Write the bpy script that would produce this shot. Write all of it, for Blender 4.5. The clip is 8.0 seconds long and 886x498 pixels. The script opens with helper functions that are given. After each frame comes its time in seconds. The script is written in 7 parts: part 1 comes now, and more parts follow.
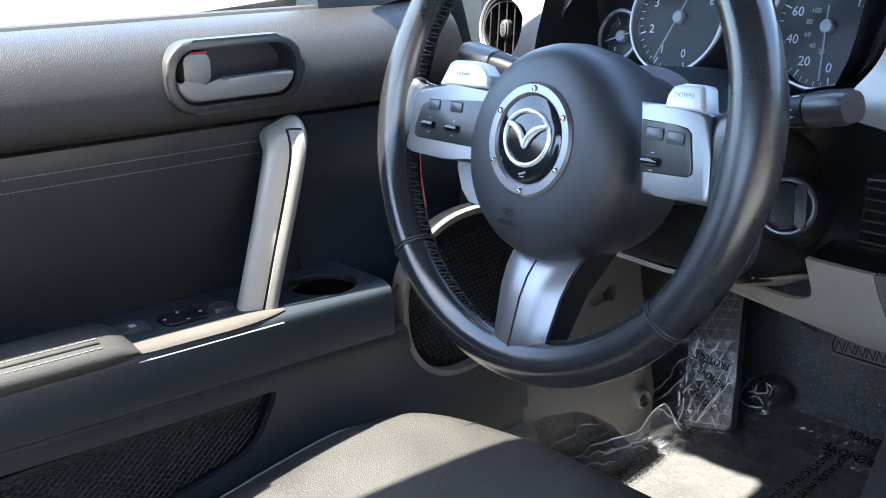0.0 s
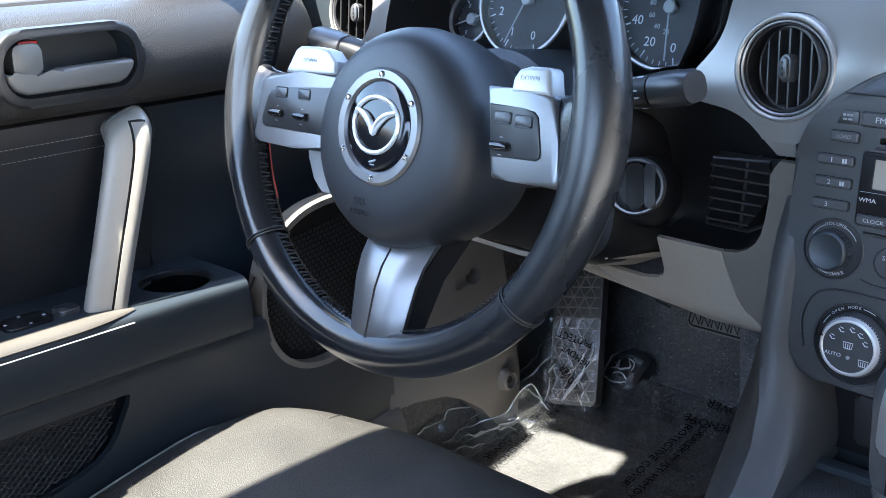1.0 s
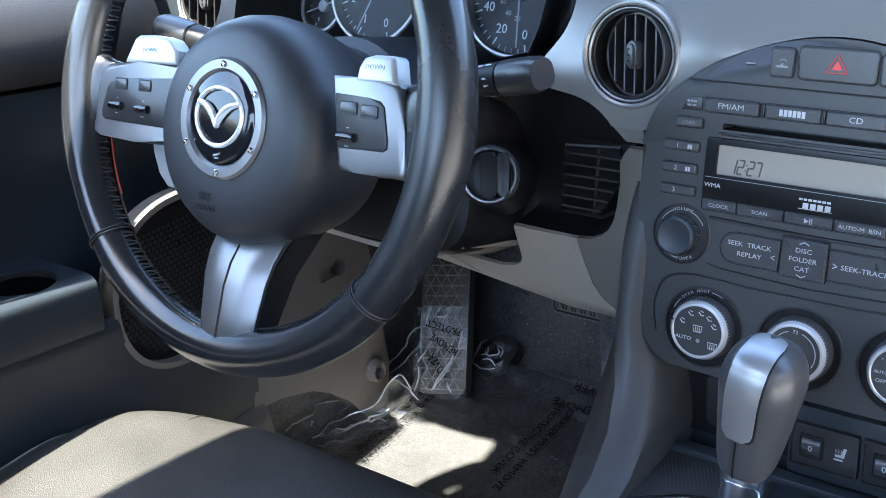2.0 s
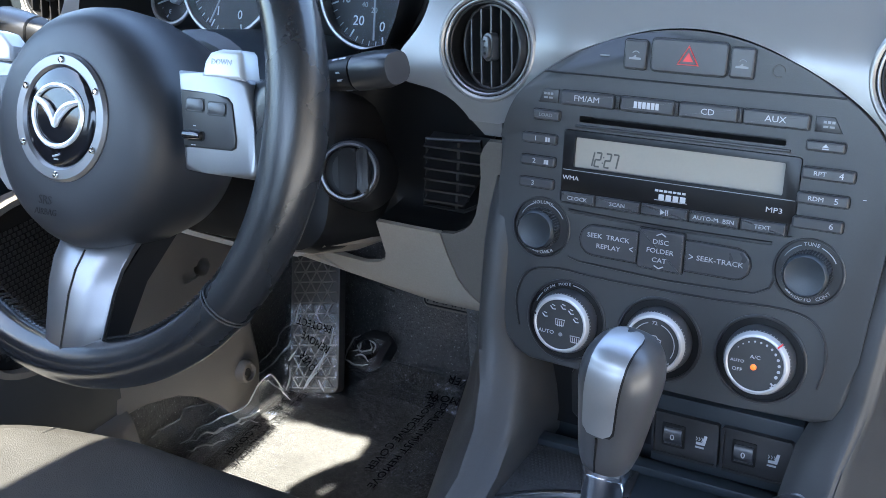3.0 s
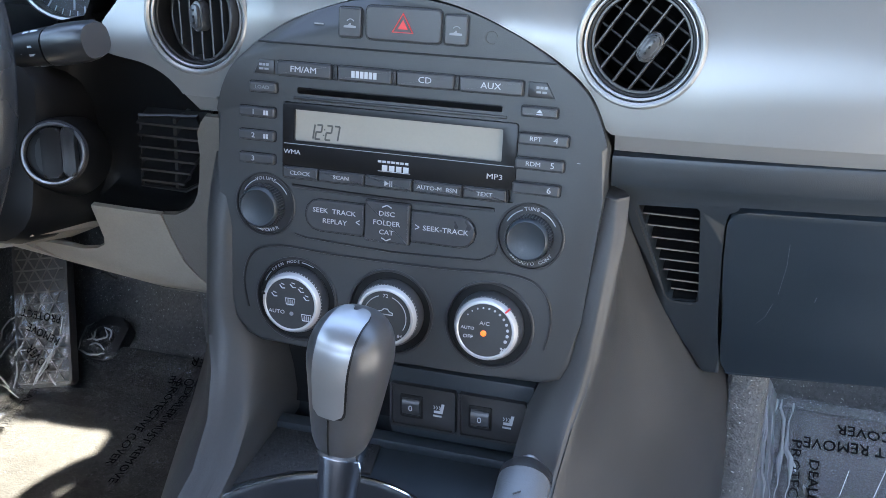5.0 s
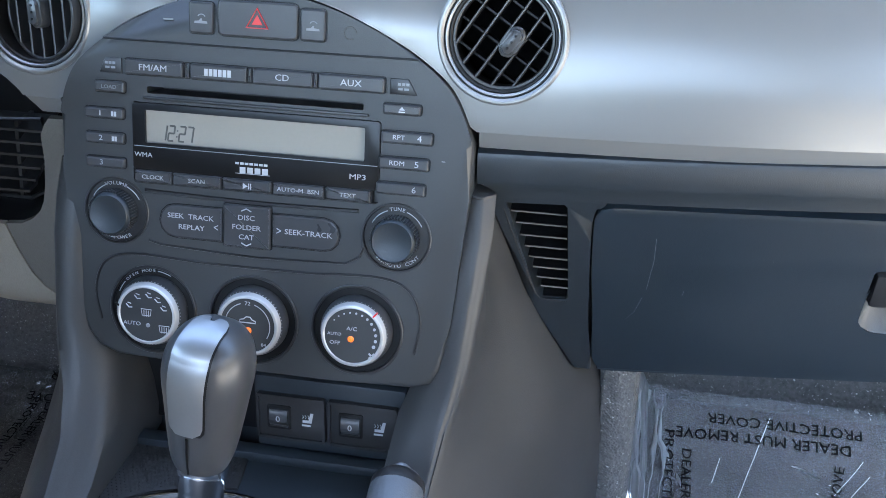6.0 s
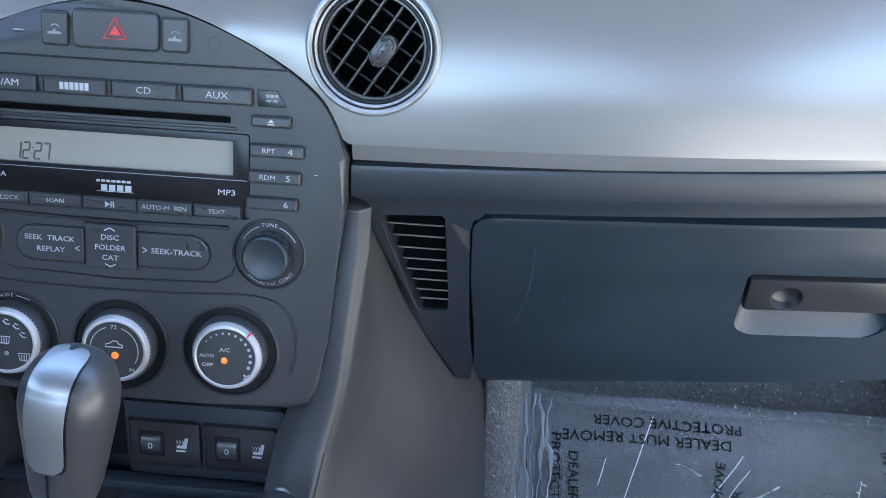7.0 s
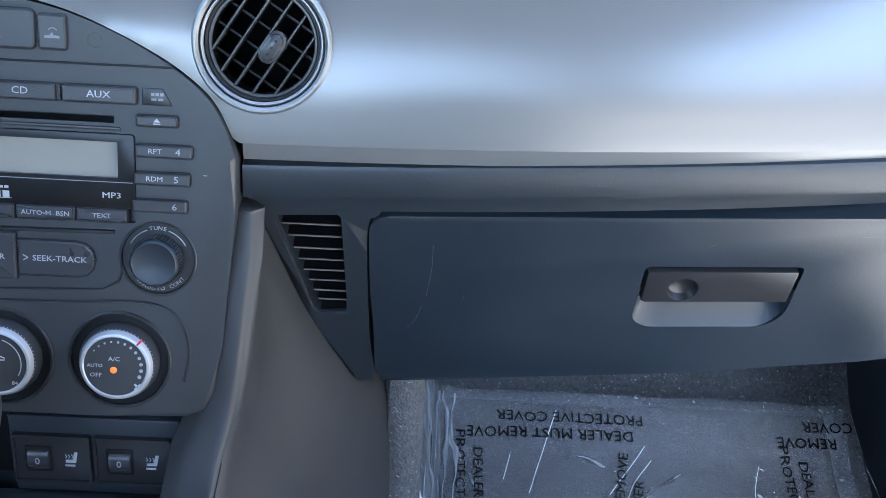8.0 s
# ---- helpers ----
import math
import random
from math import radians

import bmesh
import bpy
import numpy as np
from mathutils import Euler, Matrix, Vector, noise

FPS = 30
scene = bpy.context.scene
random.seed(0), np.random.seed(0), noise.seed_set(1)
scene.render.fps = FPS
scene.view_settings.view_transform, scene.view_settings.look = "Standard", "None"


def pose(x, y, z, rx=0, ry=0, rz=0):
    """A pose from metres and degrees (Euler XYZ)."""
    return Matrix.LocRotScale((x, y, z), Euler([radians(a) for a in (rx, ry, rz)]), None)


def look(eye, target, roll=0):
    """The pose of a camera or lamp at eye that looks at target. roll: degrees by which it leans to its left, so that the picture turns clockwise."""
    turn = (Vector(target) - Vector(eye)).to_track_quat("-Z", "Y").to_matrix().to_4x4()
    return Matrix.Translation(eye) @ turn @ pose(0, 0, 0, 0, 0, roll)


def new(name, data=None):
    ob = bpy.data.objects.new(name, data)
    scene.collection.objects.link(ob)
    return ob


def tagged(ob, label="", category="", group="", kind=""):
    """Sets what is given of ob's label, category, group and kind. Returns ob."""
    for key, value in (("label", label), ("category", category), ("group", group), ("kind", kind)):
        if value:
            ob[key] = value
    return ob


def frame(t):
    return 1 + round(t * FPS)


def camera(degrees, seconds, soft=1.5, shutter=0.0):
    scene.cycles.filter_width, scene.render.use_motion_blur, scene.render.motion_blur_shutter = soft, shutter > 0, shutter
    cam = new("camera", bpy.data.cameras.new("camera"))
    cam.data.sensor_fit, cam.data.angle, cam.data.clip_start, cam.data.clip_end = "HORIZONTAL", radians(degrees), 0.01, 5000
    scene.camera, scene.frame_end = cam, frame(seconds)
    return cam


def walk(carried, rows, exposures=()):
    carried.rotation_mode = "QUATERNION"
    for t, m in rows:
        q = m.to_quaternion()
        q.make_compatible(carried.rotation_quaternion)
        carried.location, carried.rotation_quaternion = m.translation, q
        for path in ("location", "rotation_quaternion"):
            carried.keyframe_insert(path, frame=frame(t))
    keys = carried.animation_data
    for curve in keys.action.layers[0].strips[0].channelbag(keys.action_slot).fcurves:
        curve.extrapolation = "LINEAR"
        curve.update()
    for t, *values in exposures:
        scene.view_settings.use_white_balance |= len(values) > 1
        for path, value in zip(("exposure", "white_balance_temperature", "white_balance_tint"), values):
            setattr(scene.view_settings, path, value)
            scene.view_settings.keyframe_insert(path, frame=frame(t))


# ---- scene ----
cam = camera(44.5, 8.0, soft=0.65)
PATH = [
    (0, pose(0.1973, -0.5177, 0.8219, 68.821, 6.605, 50.140)),
    (0.5, pose(0.1950, -0.5056, 0.8192, 67.934, 6.388, 46.402)),
    (1, pose(0.1950, -0.4974, 0.8186, 67.178, 6.060, 43.066)),
    (1.5, pose(0.1970, -0.4854, 0.8166, 66.459, 5.540, 39.789)),
    (3, pose(0.2005, -0.4519, 0.8108, 64.889, 3.656, 30.224)),
    (3.5, pose(0.2013, -0.4422, 0.8104, 64.283, 2.993, 26.856)),
    (4, pose(0.2026, -0.4394, 0.8098, 63.626, 2.324, 23.614)),
    (4.5, pose(0.2058, -0.4334, 0.8093, 62.975, 1.611, 20.420)),
    (6, pose(0.2105, -0.4045, 0.8005, 62.362, -0.735, 10.809)),
    (6.5, pose(0.2132, -0.3943, 0.7998, 62.498, -1.538, 7.732)),
    (7, pose(0.2151, -0.3874, 0.8008, 62.523, -2.147, 4.922)),
    (7.5, pose(0.2164, -0.3825, 0.7995, 62.543, -2.726, 2.169)),
    (8, pose(0.2179, -0.3781, 0.7972, 62.611, -3.346, -0.253)),
]
walk(cam, PATH, exposures=((0.0, 4.08, 6350, 8), (1.5, 4.12, 6250, 7), (3.0, 4.18, 6350, 7), (4.5, 4.29, 6700, 8), (6.0, 4.25, 6550, 6), (8.0, 3.97, 5980, 7)))

# ---- daylight ----
SUN_FROM = Vector((-0.048, -0.51, 1.0))
world = bpy.data.worlds.new("sky")
scene.world = world
world.use_nodes = True
wt = world.node_tree
sky = wt.nodes.new("ShaderNodeTexSky")
sky.sky_type = "NISHITA"
sky.sun_disc = False
sky.sun_elevation = math.atan2(1.0, 0.516)
sky.sun_rotation = math.atan2(-0.048, -0.51)
wt.links.new(sky.outputs[0], wt.nodes["Background"].inputs[0])
wt.nodes["Background"].inputs[1].default_value = 0.135
sun_data = bpy.data.lights.new("sun", "SUN")
sun_data.energy, sun_data.angle, sun_data.color = 3.4, radians(0.6), (1.0, 0.93, 0.80)
sun = new("sun", sun_data)
sun.matrix_world = look(SUN_FROM * 4, (0, 0, 0))


# ---- materials ----
def material(name, base, rough=0.5, metal=0.0, vary=0.12, grain=0.0, grain_mm=0.8, blotch=0.0, spec=0.5, coat=0.0, sheen=0.0, stretch=None, rv=0.07, speck=0.0, speck_mm=4.0):
    """Principled surface: base colour with small- and large-scale variation, roughness variation and fine relief."""
    m = bpy.data.materials.new(name)
    m.use_nodes = True
    n, l = m.node_tree.nodes, m.node_tree.links
    p = n["Principled BSDF"]
    p.inputs["Metallic"].default_value = metal
    p.inputs["Specular IOR Level"].default_value = spec
    p.inputs["Coat Weight"].default_value = coat
    p.inputs["Coat Roughness"].default_value = 0.135
    p.inputs["Sheen Weight"].default_value = sheen
    co = n.new("ShaderNodeTexCoord")
    src = co.outputs["Object"]
    if stretch:
        mp = n.new("ShaderNodeMapping")
        mp.inputs["Scale"].default_value = stretch
        l.new(src, mp.inputs[0])
        src = mp.outputs[0]
    big = n.new("ShaderNodeTexNoise")
    big.inputs["Scale"].default_value, big.inputs["Detail"].default_value = 9.0, 5.0
    fine = n.new("ShaderNodeTexNoise")
    fine.inputs["Scale"].default_value, fine.inputs["Detail"].default_value = 1000.0 / grain_mm / 2, 2.0
    l.new(src, big.inputs[0]), l.new(src, fine.inputs[0])
    add = n.new("ShaderNodeMath")
    add.operation = "ADD"
    half = n.new("ShaderNodeMath")
    half.operation = "MULTIPLY"
    half.inputs[1].default_value = 0.5
    l.new(fine.outputs[0], half.inputs[0])
    l.new(big.outputs[0], add.inputs[0]), l.new(half.outputs[0], add.inputs[1])
    ramp = n.new("ShaderNodeMapRange")
    ramp.inputs[1].default_value, ramp.inputs[2].default_value = 0.45, 1.05
    ramp.inputs[3].default_value, ramp.inputs[4].default_value = 1 - vary, 1 + vary
    l.new(add.outputs[0], ramp.inputs[0])
    mul = n.new("ShaderNodeVectorMath")
    mul.operation = "SCALE"
    mul.inputs[0].default_value = base
    l.new(ramp.outputs[0], mul.inputs["Scale"])
    if speck:
        # scattered pale fibres and dust
        fl, cut, lift = n.new("ShaderNodeTexNoise"), n.new("ShaderNodeMapRange"), n.new("ShaderNodeMixRGB")
        fl.inputs["Scale"].default_value, fl.inputs["Detail"].default_value = 1000.0 / speck_mm, 2.0
        cut.inputs[1].default_value, cut.inputs[2].default_value = 0.64, 0.80
        lift.inputs[2].default_value = (*[min(c * 5 + speck, 1) for c in base], 1)
        l.new(src, fl.inputs[0]), l.new(fl.outputs[0], cut.inputs[0]), l.new(cut.outputs[0], lift.inputs[0])
        l.new(mul.outputs[0], lift.inputs[1]), l.new(lift.outputs[0], p.inputs["Base Color"])
    else:
        l.new(mul.outputs[0], p.inputs["Base Color"])
    rr = n.new("ShaderNodeMapRange")
    rr.inputs[1].default_value, rr.inputs[2].default_value = 0.3, 0.7
    rr.inputs[3].default_value, rr.inputs[4].default_value = max(rough - rv - blotch, 0.02), min(rough + rv + blotch, 1)
    l.new(big.outputs[0], rr.inputs[0]), l.new(rr.outputs[0], p.inputs["Roughness"])
    if grain:
        vo = n.new("ShaderNodeTexVoronoi")
        vo.inputs["Scale"].default_value = 1000.0 / grain_mm
        l.new(src, vo.inputs["Vector"])
        mix = n.new("ShaderNodeMath")
        mix.operation = "ADD"
        l.new(vo.outputs["Distance"], mix.inputs[0]), l.new(fine.outputs[0], mix.inputs[1])
        b = n.new("ShaderNodeBump")
        b.inputs["Strength"].default_value, b.inputs["Distance"].default_value = grain, grain_mm * 0.0004
        l.new(mix.outputs[0], b.inputs["Height"]), l.new(b.outputs[0], p.inputs["Normal"])
    return m


def glow(name, colour, strength):
    m = material(name, colour, 0.4)
    p = m.node_tree.nodes["Principled BSDF"]
    p.inputs["Emission Color"].default_value = (*colour, 1)
    p.inputs["Emission Strength"].default_value = strength
    return m


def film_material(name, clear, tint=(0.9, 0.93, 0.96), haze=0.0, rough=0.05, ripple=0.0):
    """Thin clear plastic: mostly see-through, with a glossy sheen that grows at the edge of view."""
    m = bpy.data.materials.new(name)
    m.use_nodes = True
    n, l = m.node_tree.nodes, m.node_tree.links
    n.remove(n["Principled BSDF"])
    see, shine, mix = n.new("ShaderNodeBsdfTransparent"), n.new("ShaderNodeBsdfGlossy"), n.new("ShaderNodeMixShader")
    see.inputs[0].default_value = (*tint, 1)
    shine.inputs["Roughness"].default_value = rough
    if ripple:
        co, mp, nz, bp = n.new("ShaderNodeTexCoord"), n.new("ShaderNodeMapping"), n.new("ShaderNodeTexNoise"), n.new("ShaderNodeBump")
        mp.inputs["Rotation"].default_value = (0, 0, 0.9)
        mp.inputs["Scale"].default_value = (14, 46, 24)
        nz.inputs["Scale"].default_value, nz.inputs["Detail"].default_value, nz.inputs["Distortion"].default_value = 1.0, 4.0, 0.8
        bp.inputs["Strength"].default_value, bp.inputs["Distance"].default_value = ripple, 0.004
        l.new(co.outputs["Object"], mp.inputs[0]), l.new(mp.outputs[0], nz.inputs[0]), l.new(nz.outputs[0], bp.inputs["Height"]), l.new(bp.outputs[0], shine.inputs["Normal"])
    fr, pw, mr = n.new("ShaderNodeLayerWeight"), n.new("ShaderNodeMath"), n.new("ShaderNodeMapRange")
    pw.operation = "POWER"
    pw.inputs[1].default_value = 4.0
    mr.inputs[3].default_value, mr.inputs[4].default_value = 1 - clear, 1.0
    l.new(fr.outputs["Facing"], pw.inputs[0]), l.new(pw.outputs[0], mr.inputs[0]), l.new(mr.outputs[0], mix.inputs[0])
    # milky diffuse share; a high haze paints brightness into the film
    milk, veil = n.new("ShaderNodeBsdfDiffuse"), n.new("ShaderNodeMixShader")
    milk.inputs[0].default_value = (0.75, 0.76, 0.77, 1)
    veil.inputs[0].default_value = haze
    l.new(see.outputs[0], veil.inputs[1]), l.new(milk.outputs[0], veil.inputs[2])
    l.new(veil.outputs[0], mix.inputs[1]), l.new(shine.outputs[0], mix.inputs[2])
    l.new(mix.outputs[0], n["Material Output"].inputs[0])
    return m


PLASTIC = material("grained_black_plastic", (0.0172, 0.0230, 0.0290), 0.44, grain=0.22, grain_mm=0.5)
LID = material("scuffed_lid_plastic", (0.0140, 0.0212, 0.0290), 0.38, grain=0.14, grain_mm=0.7, rv=0.09)
PLASTIC_SOFT = material("soft_black_trim", (0.0165, 0.0155, 0.0146), 0.45, grain=1.0, grain_mm=1.0)
PLASTIC_SMOOTH = material("satin_black_plastic", (0.018, 0.018, 0.019), 0.34, grain=0.12, grain_mm=0.5)
PLASTIC_GREY = material("charcoal_console_plastic", (0.037, 0.0368, 0.0368), 0.46, grain=0.22, grain_mm=0.5, spec=0.38)
FILLER = material("brown_grey_filler_plastic", (0.15, 0.133, 0.113), 0.48, grain=0.35, grain_mm=0.9)
KICK = material("dim_kick_plastic", (0.140, 0.126, 0.112), 0.50, grain=0.4, grain_mm=0.9)
# near-black base stands in for the shade deep in ducts and the cup well
VOID = material("shade_black_plastic", (0.003, 0.003, 0.0032), 0.8, spec=0.05)
KNEE = material("warm_grey_knee_plastic", (0.33, 0.285, 0.230), 0.50, grain=0.4, grain_mm=0.9)
PLASTIC_DEEP = material("deep_black_plastic", (0.007, 0.007, 0.0075), 0.45, grain=0.1, spec=0.25)
STACK_BLACK = material("satin_charcoal_stack", (0.0295, 0.0312, 0.0325), 0.42, grain=0.12, grain_mm=0.5)
LEVER = material("satin_grey_lever", (0.17, 0.165, 0.155), 0.40, metal=0.3, vary=0.05)
INSERT = material("brushed_insert", (0.26, 0.25, 0.235), 0.34, metal=0.4, vary=0.05)
TAB = material("pale_painted_tab", (0.42, 0.42, 0.415), 0.34, metal=0.25, vary=0.03)
EMBLEM = material("bright_emblem", (0.74, 0.75, 0.76), 0.30, metal=0.55, vary=0.02)
GRIP = material("satin_dark_grip", (0.042, 0.042, 0.044), 0.36, grain=0.05, grain_mm=0.6)
WALL = material("tan_render", (0.36, 0.30, 0.24), 0.9, vary=0.15, grain=0.3, grain_mm=8)
LENS = film_material("gauge_lens", 0.996)
SMOKED = material("smoked_display_lens", (0.006, 0.006, 0.007), 0.34, vary=0.05, spec=0.3)
GLOSS = material("gloss_black_plastic", (0.008, 0.008, 0.010), 0.10, vary=0.05)
BUTTON = material("button_black", (0.036, 0.037, 0.040), 0.32, grain=0.06, grain_mm=0.4)
SILVER = material("silver_painted_panel", (0.185, 0.184, 0.181), 0.30, metal=0.38, vary=0.0, grain=0.0, rv=0.0)
SATIN = material("satin_silver_trim", (0.195, 0.195, 0.20), 0.36, metal=0.82, vary=0.04, rv=0.02, grain=0.08, grain_mm=0.5)
HANDLE = material("warm_silver_paint", (0.31, 0.290, 0.255), 0.42, metal=0.18, vary=0.06, grain=0.15, grain_mm=0.5)
CHROME = material("bright_chrome", (0.75, 0.76, 0.78), 0.10, metal=1.0, vary=0.02)
LEATHER = material("black_leather", (0.0185, 0.0190, 0.0210), 0.42, grain=0.28, grain_mm=1.2)
# lighter copy of the black leather; its grey stands in for skylight
LEVER_HIDE = material("skylit_lever_leather", (0.085, 0.089, 0.096), 0.34, grain=0.25, grain_mm=1.0)
RIM = material("worn_rim_leather", (0.012, 0.0130, 0.015), 0.21, grain=0.12, grain_mm=1.0, blotch=0.05)
SEAT = material("sun_worn_seat_leather", (0.031, 0.0298, 0.0280), 0.42, grain=0.65, grain_mm=0.9, vary=0.35)
CARPET = material("black_carpet", (0.080, 0.079, 0.078), 0.80, vary=0.7, grain=1.0, grain_mm=2.2, spec=0.35, sheen=0.1, speck=0.08, speck_mm=2.6)
MAT_CARPET = material("floor_mat_pile", (0.038, 0.036, 0.034), 0.95, vary=0.7, grain=1.0, grain_mm=2.0, spec=0.1, speck=0.02, speck_mm=2.0)
THREAD = material("pale_thread", (0.20, 0.19, 0.175), 0.7)
RED_THREAD = material("red_thread", (0.45, 0.05, 0.03), 0.7)
PRINT = material("white_print", (0.38, 0.39, 0.41), 0.5, vary=0.05)
PRINT_DIM = material("grey_print", (0.20, 0.21, 0.22), 0.5, vary=0.05)
RED = material("red_print", (0.55, 0.03, 0.03), 0.4, vary=0.05)
LCD = material("grey_display", (0.25, 0.235, 0.205), 0.55, vary=0.04, spec=0.2)
LCD_INK = material("display_segments", (0.06, 0.06, 0.055), 0.4)
GAUGE = material("gauge_face", (0.014, 0.014, 0.015), 0.6, spec=0.25)
HUB = material("matte_airbag_vinyl", (0.016, 0.0168, 0.0195), 0.50, grain=0.08, grain_mm=0.6, rv=0.03)
LAMP = glow("orange_lamp", (1.0, 0.16, 0.02), 0.06)
# passenger's copy: extra haze makes up for light missing in that footwell
FILM = film_material("clear_protective_film", 0.90, haze=0.20, rough=0.30, ripple=0.7)
FILM_DARK = film_material("clear_mat_film", 0.80, haze=0.04, rough=0.09, ripple=0.8)
# strongly milky film: paints the glints on creases, folds and cut edges
GLINT = film_material("film_edge_glint", 0.55, haze=0.70, rough=0.18)
SCRAP = film_material("crumpled_clear_film", 0.92, haze=0.035, rough=0.22, ripple=0.12)
DIAL = material("pale_silver_dial", (0.44, 0.44, 0.445), 0.36, metal=0.45, vary=0.03, grain=0.1, grain_mm=0.4)
SHIELD = material("satin_grip_shield", (0.27, 0.27, 0.275), 0.46, metal=0.75, vary=0.03)
RIB = material("worn_rib_plastic", (0.135, 0.122, 0.105), 0.5, grain=0.2)
# dusty vinyl, paler than the armrest to carry the sun along its edge
SUNLIT_EDGE = material("dusty_sunlit_armrest_edge", (0.058, 0.053, 0.047), 0.5, grain=0.3, grain_mm=0.8)
FILM_INK = material("film_print", (0.006, 0.006, 0.007), 0.9, spec=0.03)
GLASS = film_material("window_glass", 0.96, (0.97, 0.99, 0.98))
NET = material("pocket_net", (0.020, 0.020, 0.021), 0.8, grain=0.4)
HEADLINER = material("black_soft_top_cloth", (0.035, 0.035, 0.037), 0.9, vary=0.3, grain=0.5, grain_mm=1.5)
CONCRETE = material("car_park_paving", (0.39, 0.375, 0.355), 0.85, vary=0.2, grain=0.4, grain_mm=6)
WHITE_PAINT = material("white_car_paint", (0.36, 0.36, 0.355), 0.35, vary=0.02, coat=0.2)
DARK_GLASS = material("dark_vehicle_glass", (0.02, 0.025, 0.03), 0.06)
PEDAL = material("worn_rest_plastic", (0.055, 0.050, 0.044), 0.5, grain=0.2)
RUBBER = material("black_rubber", (0.015, 0.015, 0.016), 0.7, grain=0.3)


# ---- mesh helpers ----
def part(name, bm, mat, parent, label="", smooth=35):
    """Links a bmesh (or a mesh) as one object under parent."""
    if isinstance(bm, bmesh.types.BMesh):
        me = bpy.data.meshes.new(name)
        bmesh.ops.recalc_face_normals(bm, faces=bm.faces[:])
        bm.to_mesh(me)
        bm.free()
    else:
        me = bm
    if not me.materials:
        me.materials.append(mat)
    me.shade_smooth()
    me.set_sharp_from_angle(angle=radians(smooth))
    ob = new(name, me)
    if parent is not None:
        ob.parent = parent
    if label:
        tagged(ob, label)
    return ob


def thing(name, m, label, category, group="", kind=""):
    ob = new(name)
    ob.empty_display_size = 0.02
    ob.matrix_world = m
    return tagged(ob, label, category, group, kind)


def moved(bm, m):
    bmesh.ops.transform(bm, matrix=m, verts=bm.verts[:])
    return bm


def join(*bms):
    out = bms[0]
    for b in bms[1:]:
        me = bpy.data.meshes.new("tmp")
        b.to_mesh(me)
        b.free()
        out.from_mesh(me)
        bpy.data.meshes.remove(me)
    return out


def box(x0, x1, y0, y1, z0, z1, bevel=0.0, seg=2):
    bm = bmesh.new()
    bmesh.ops.create_cube(bm, size=1.0)
    for v in bm.verts:
        v.co = ((x0 + x1) / 2 + v.co.x * (x1 - x0), (y0 + y1) / 2 + v.co.y * (y1 - y0), (z0 + z1) / 2 + v.co.z * (z1 - z0))
    if bevel:
        bmesh.ops.bevel(bm, geom=bm.edges[:], offset=bevel, segments=seg, profile=0.5, affect="EDGES")
    return bm


def prism(outline, z0, z1, bevel=0.0, seg=2):
    """A flat outline (x, y) pulled from z0 to z1, its front (z1) edge rounded."""
    bm = bmesh.new()
    a = [bm.verts.new((x, y, z0)) for x, y in outline]
    b = [bm.verts.new((x, y, z1)) for x, y in outline]
    n = len(a)
    bm.faces.new(a[::-1])
    top = bm.faces.new(b)
    for i in range(n):
        bm.faces.new((a[i], a[(i + 1) % n], b[(i + 1) % n], b[i]))
    if bevel:
        bmesh.ops.bevel(bm, geom=top.edges[:], offset=bevel, segments=seg, profile=0.5, affect="EDGES")
    return bm


def rrect(x0, x1, y0, y1, r, n=5):
    """Outline of a rectangle with rounded corners; r may be one radius or four (from upper right, counterclockwise)."""
    rs = [r] * 4 if isinstance(r, (int, float)) else r
    pts = []
    for k, (cx, cy, q) in enumerate(((x1, y1, 0), (x0, y1, 90), (x0, y0, 180), (x1, y0, 270))):
        rr = max(rs[k], 1e-5)
        sx, sy = (-1, 1)[cx == x0], (-1, 1)[cy == y0]
        for i in range(n + 1):
            a = radians(q + 90 * i / n)
            pts.append((cx + sx * rr + rr * math.cos(a), cy + sy * rr + rr * math.sin(a)))
    return pts


def oval(cx, cy, rx, ry, n=40):
    return [(cx + rx * math.cos(2 * math.pi * i / n), cy + ry * math.sin(2 * math.pi * i / n)) for i in range(n)]


def lathe(profile, n=48, cap=True):
    """A profile of (radius, z) turned about z."""
    bm = bmesh.new()
    rings = []
    for r, z in profile:
        rings.append([bm.verts.new((r * math.cos(2 * math.pi * i / n), r * math.sin(2 * math.pi * i / n), z)) for i in range(n)])
    for a, b in zip(rings, rings[1:]):
        for i in range(n):
            bm.faces.new((a[i], a[(i + 1) % n], b[(i + 1) % n], b[i]))
    if cap:
        bm.faces.new(rings[0][::-1]), bm.faces.new(rings[-1])
    return bm


def ring(cx, cy, r0, r1, z0, z1, n=48, soft=0.25):
    """A ring with a rounded front, about (cx, cy)."""
    s = (r1 - r0) * soft
    bm = lathe([(r0, z0), (r0, z1 - s), (r0 + s, z1), (r1 - s, z1), (r1, z1 - s), (r1, z0), (r0, z0)], n, cap=False)
    bmesh.ops.remove_doubles(bm, verts=bm.verts[:], dist=1e-6)
    return moved(bm, Matrix.Translation((cx, cy, 0)))


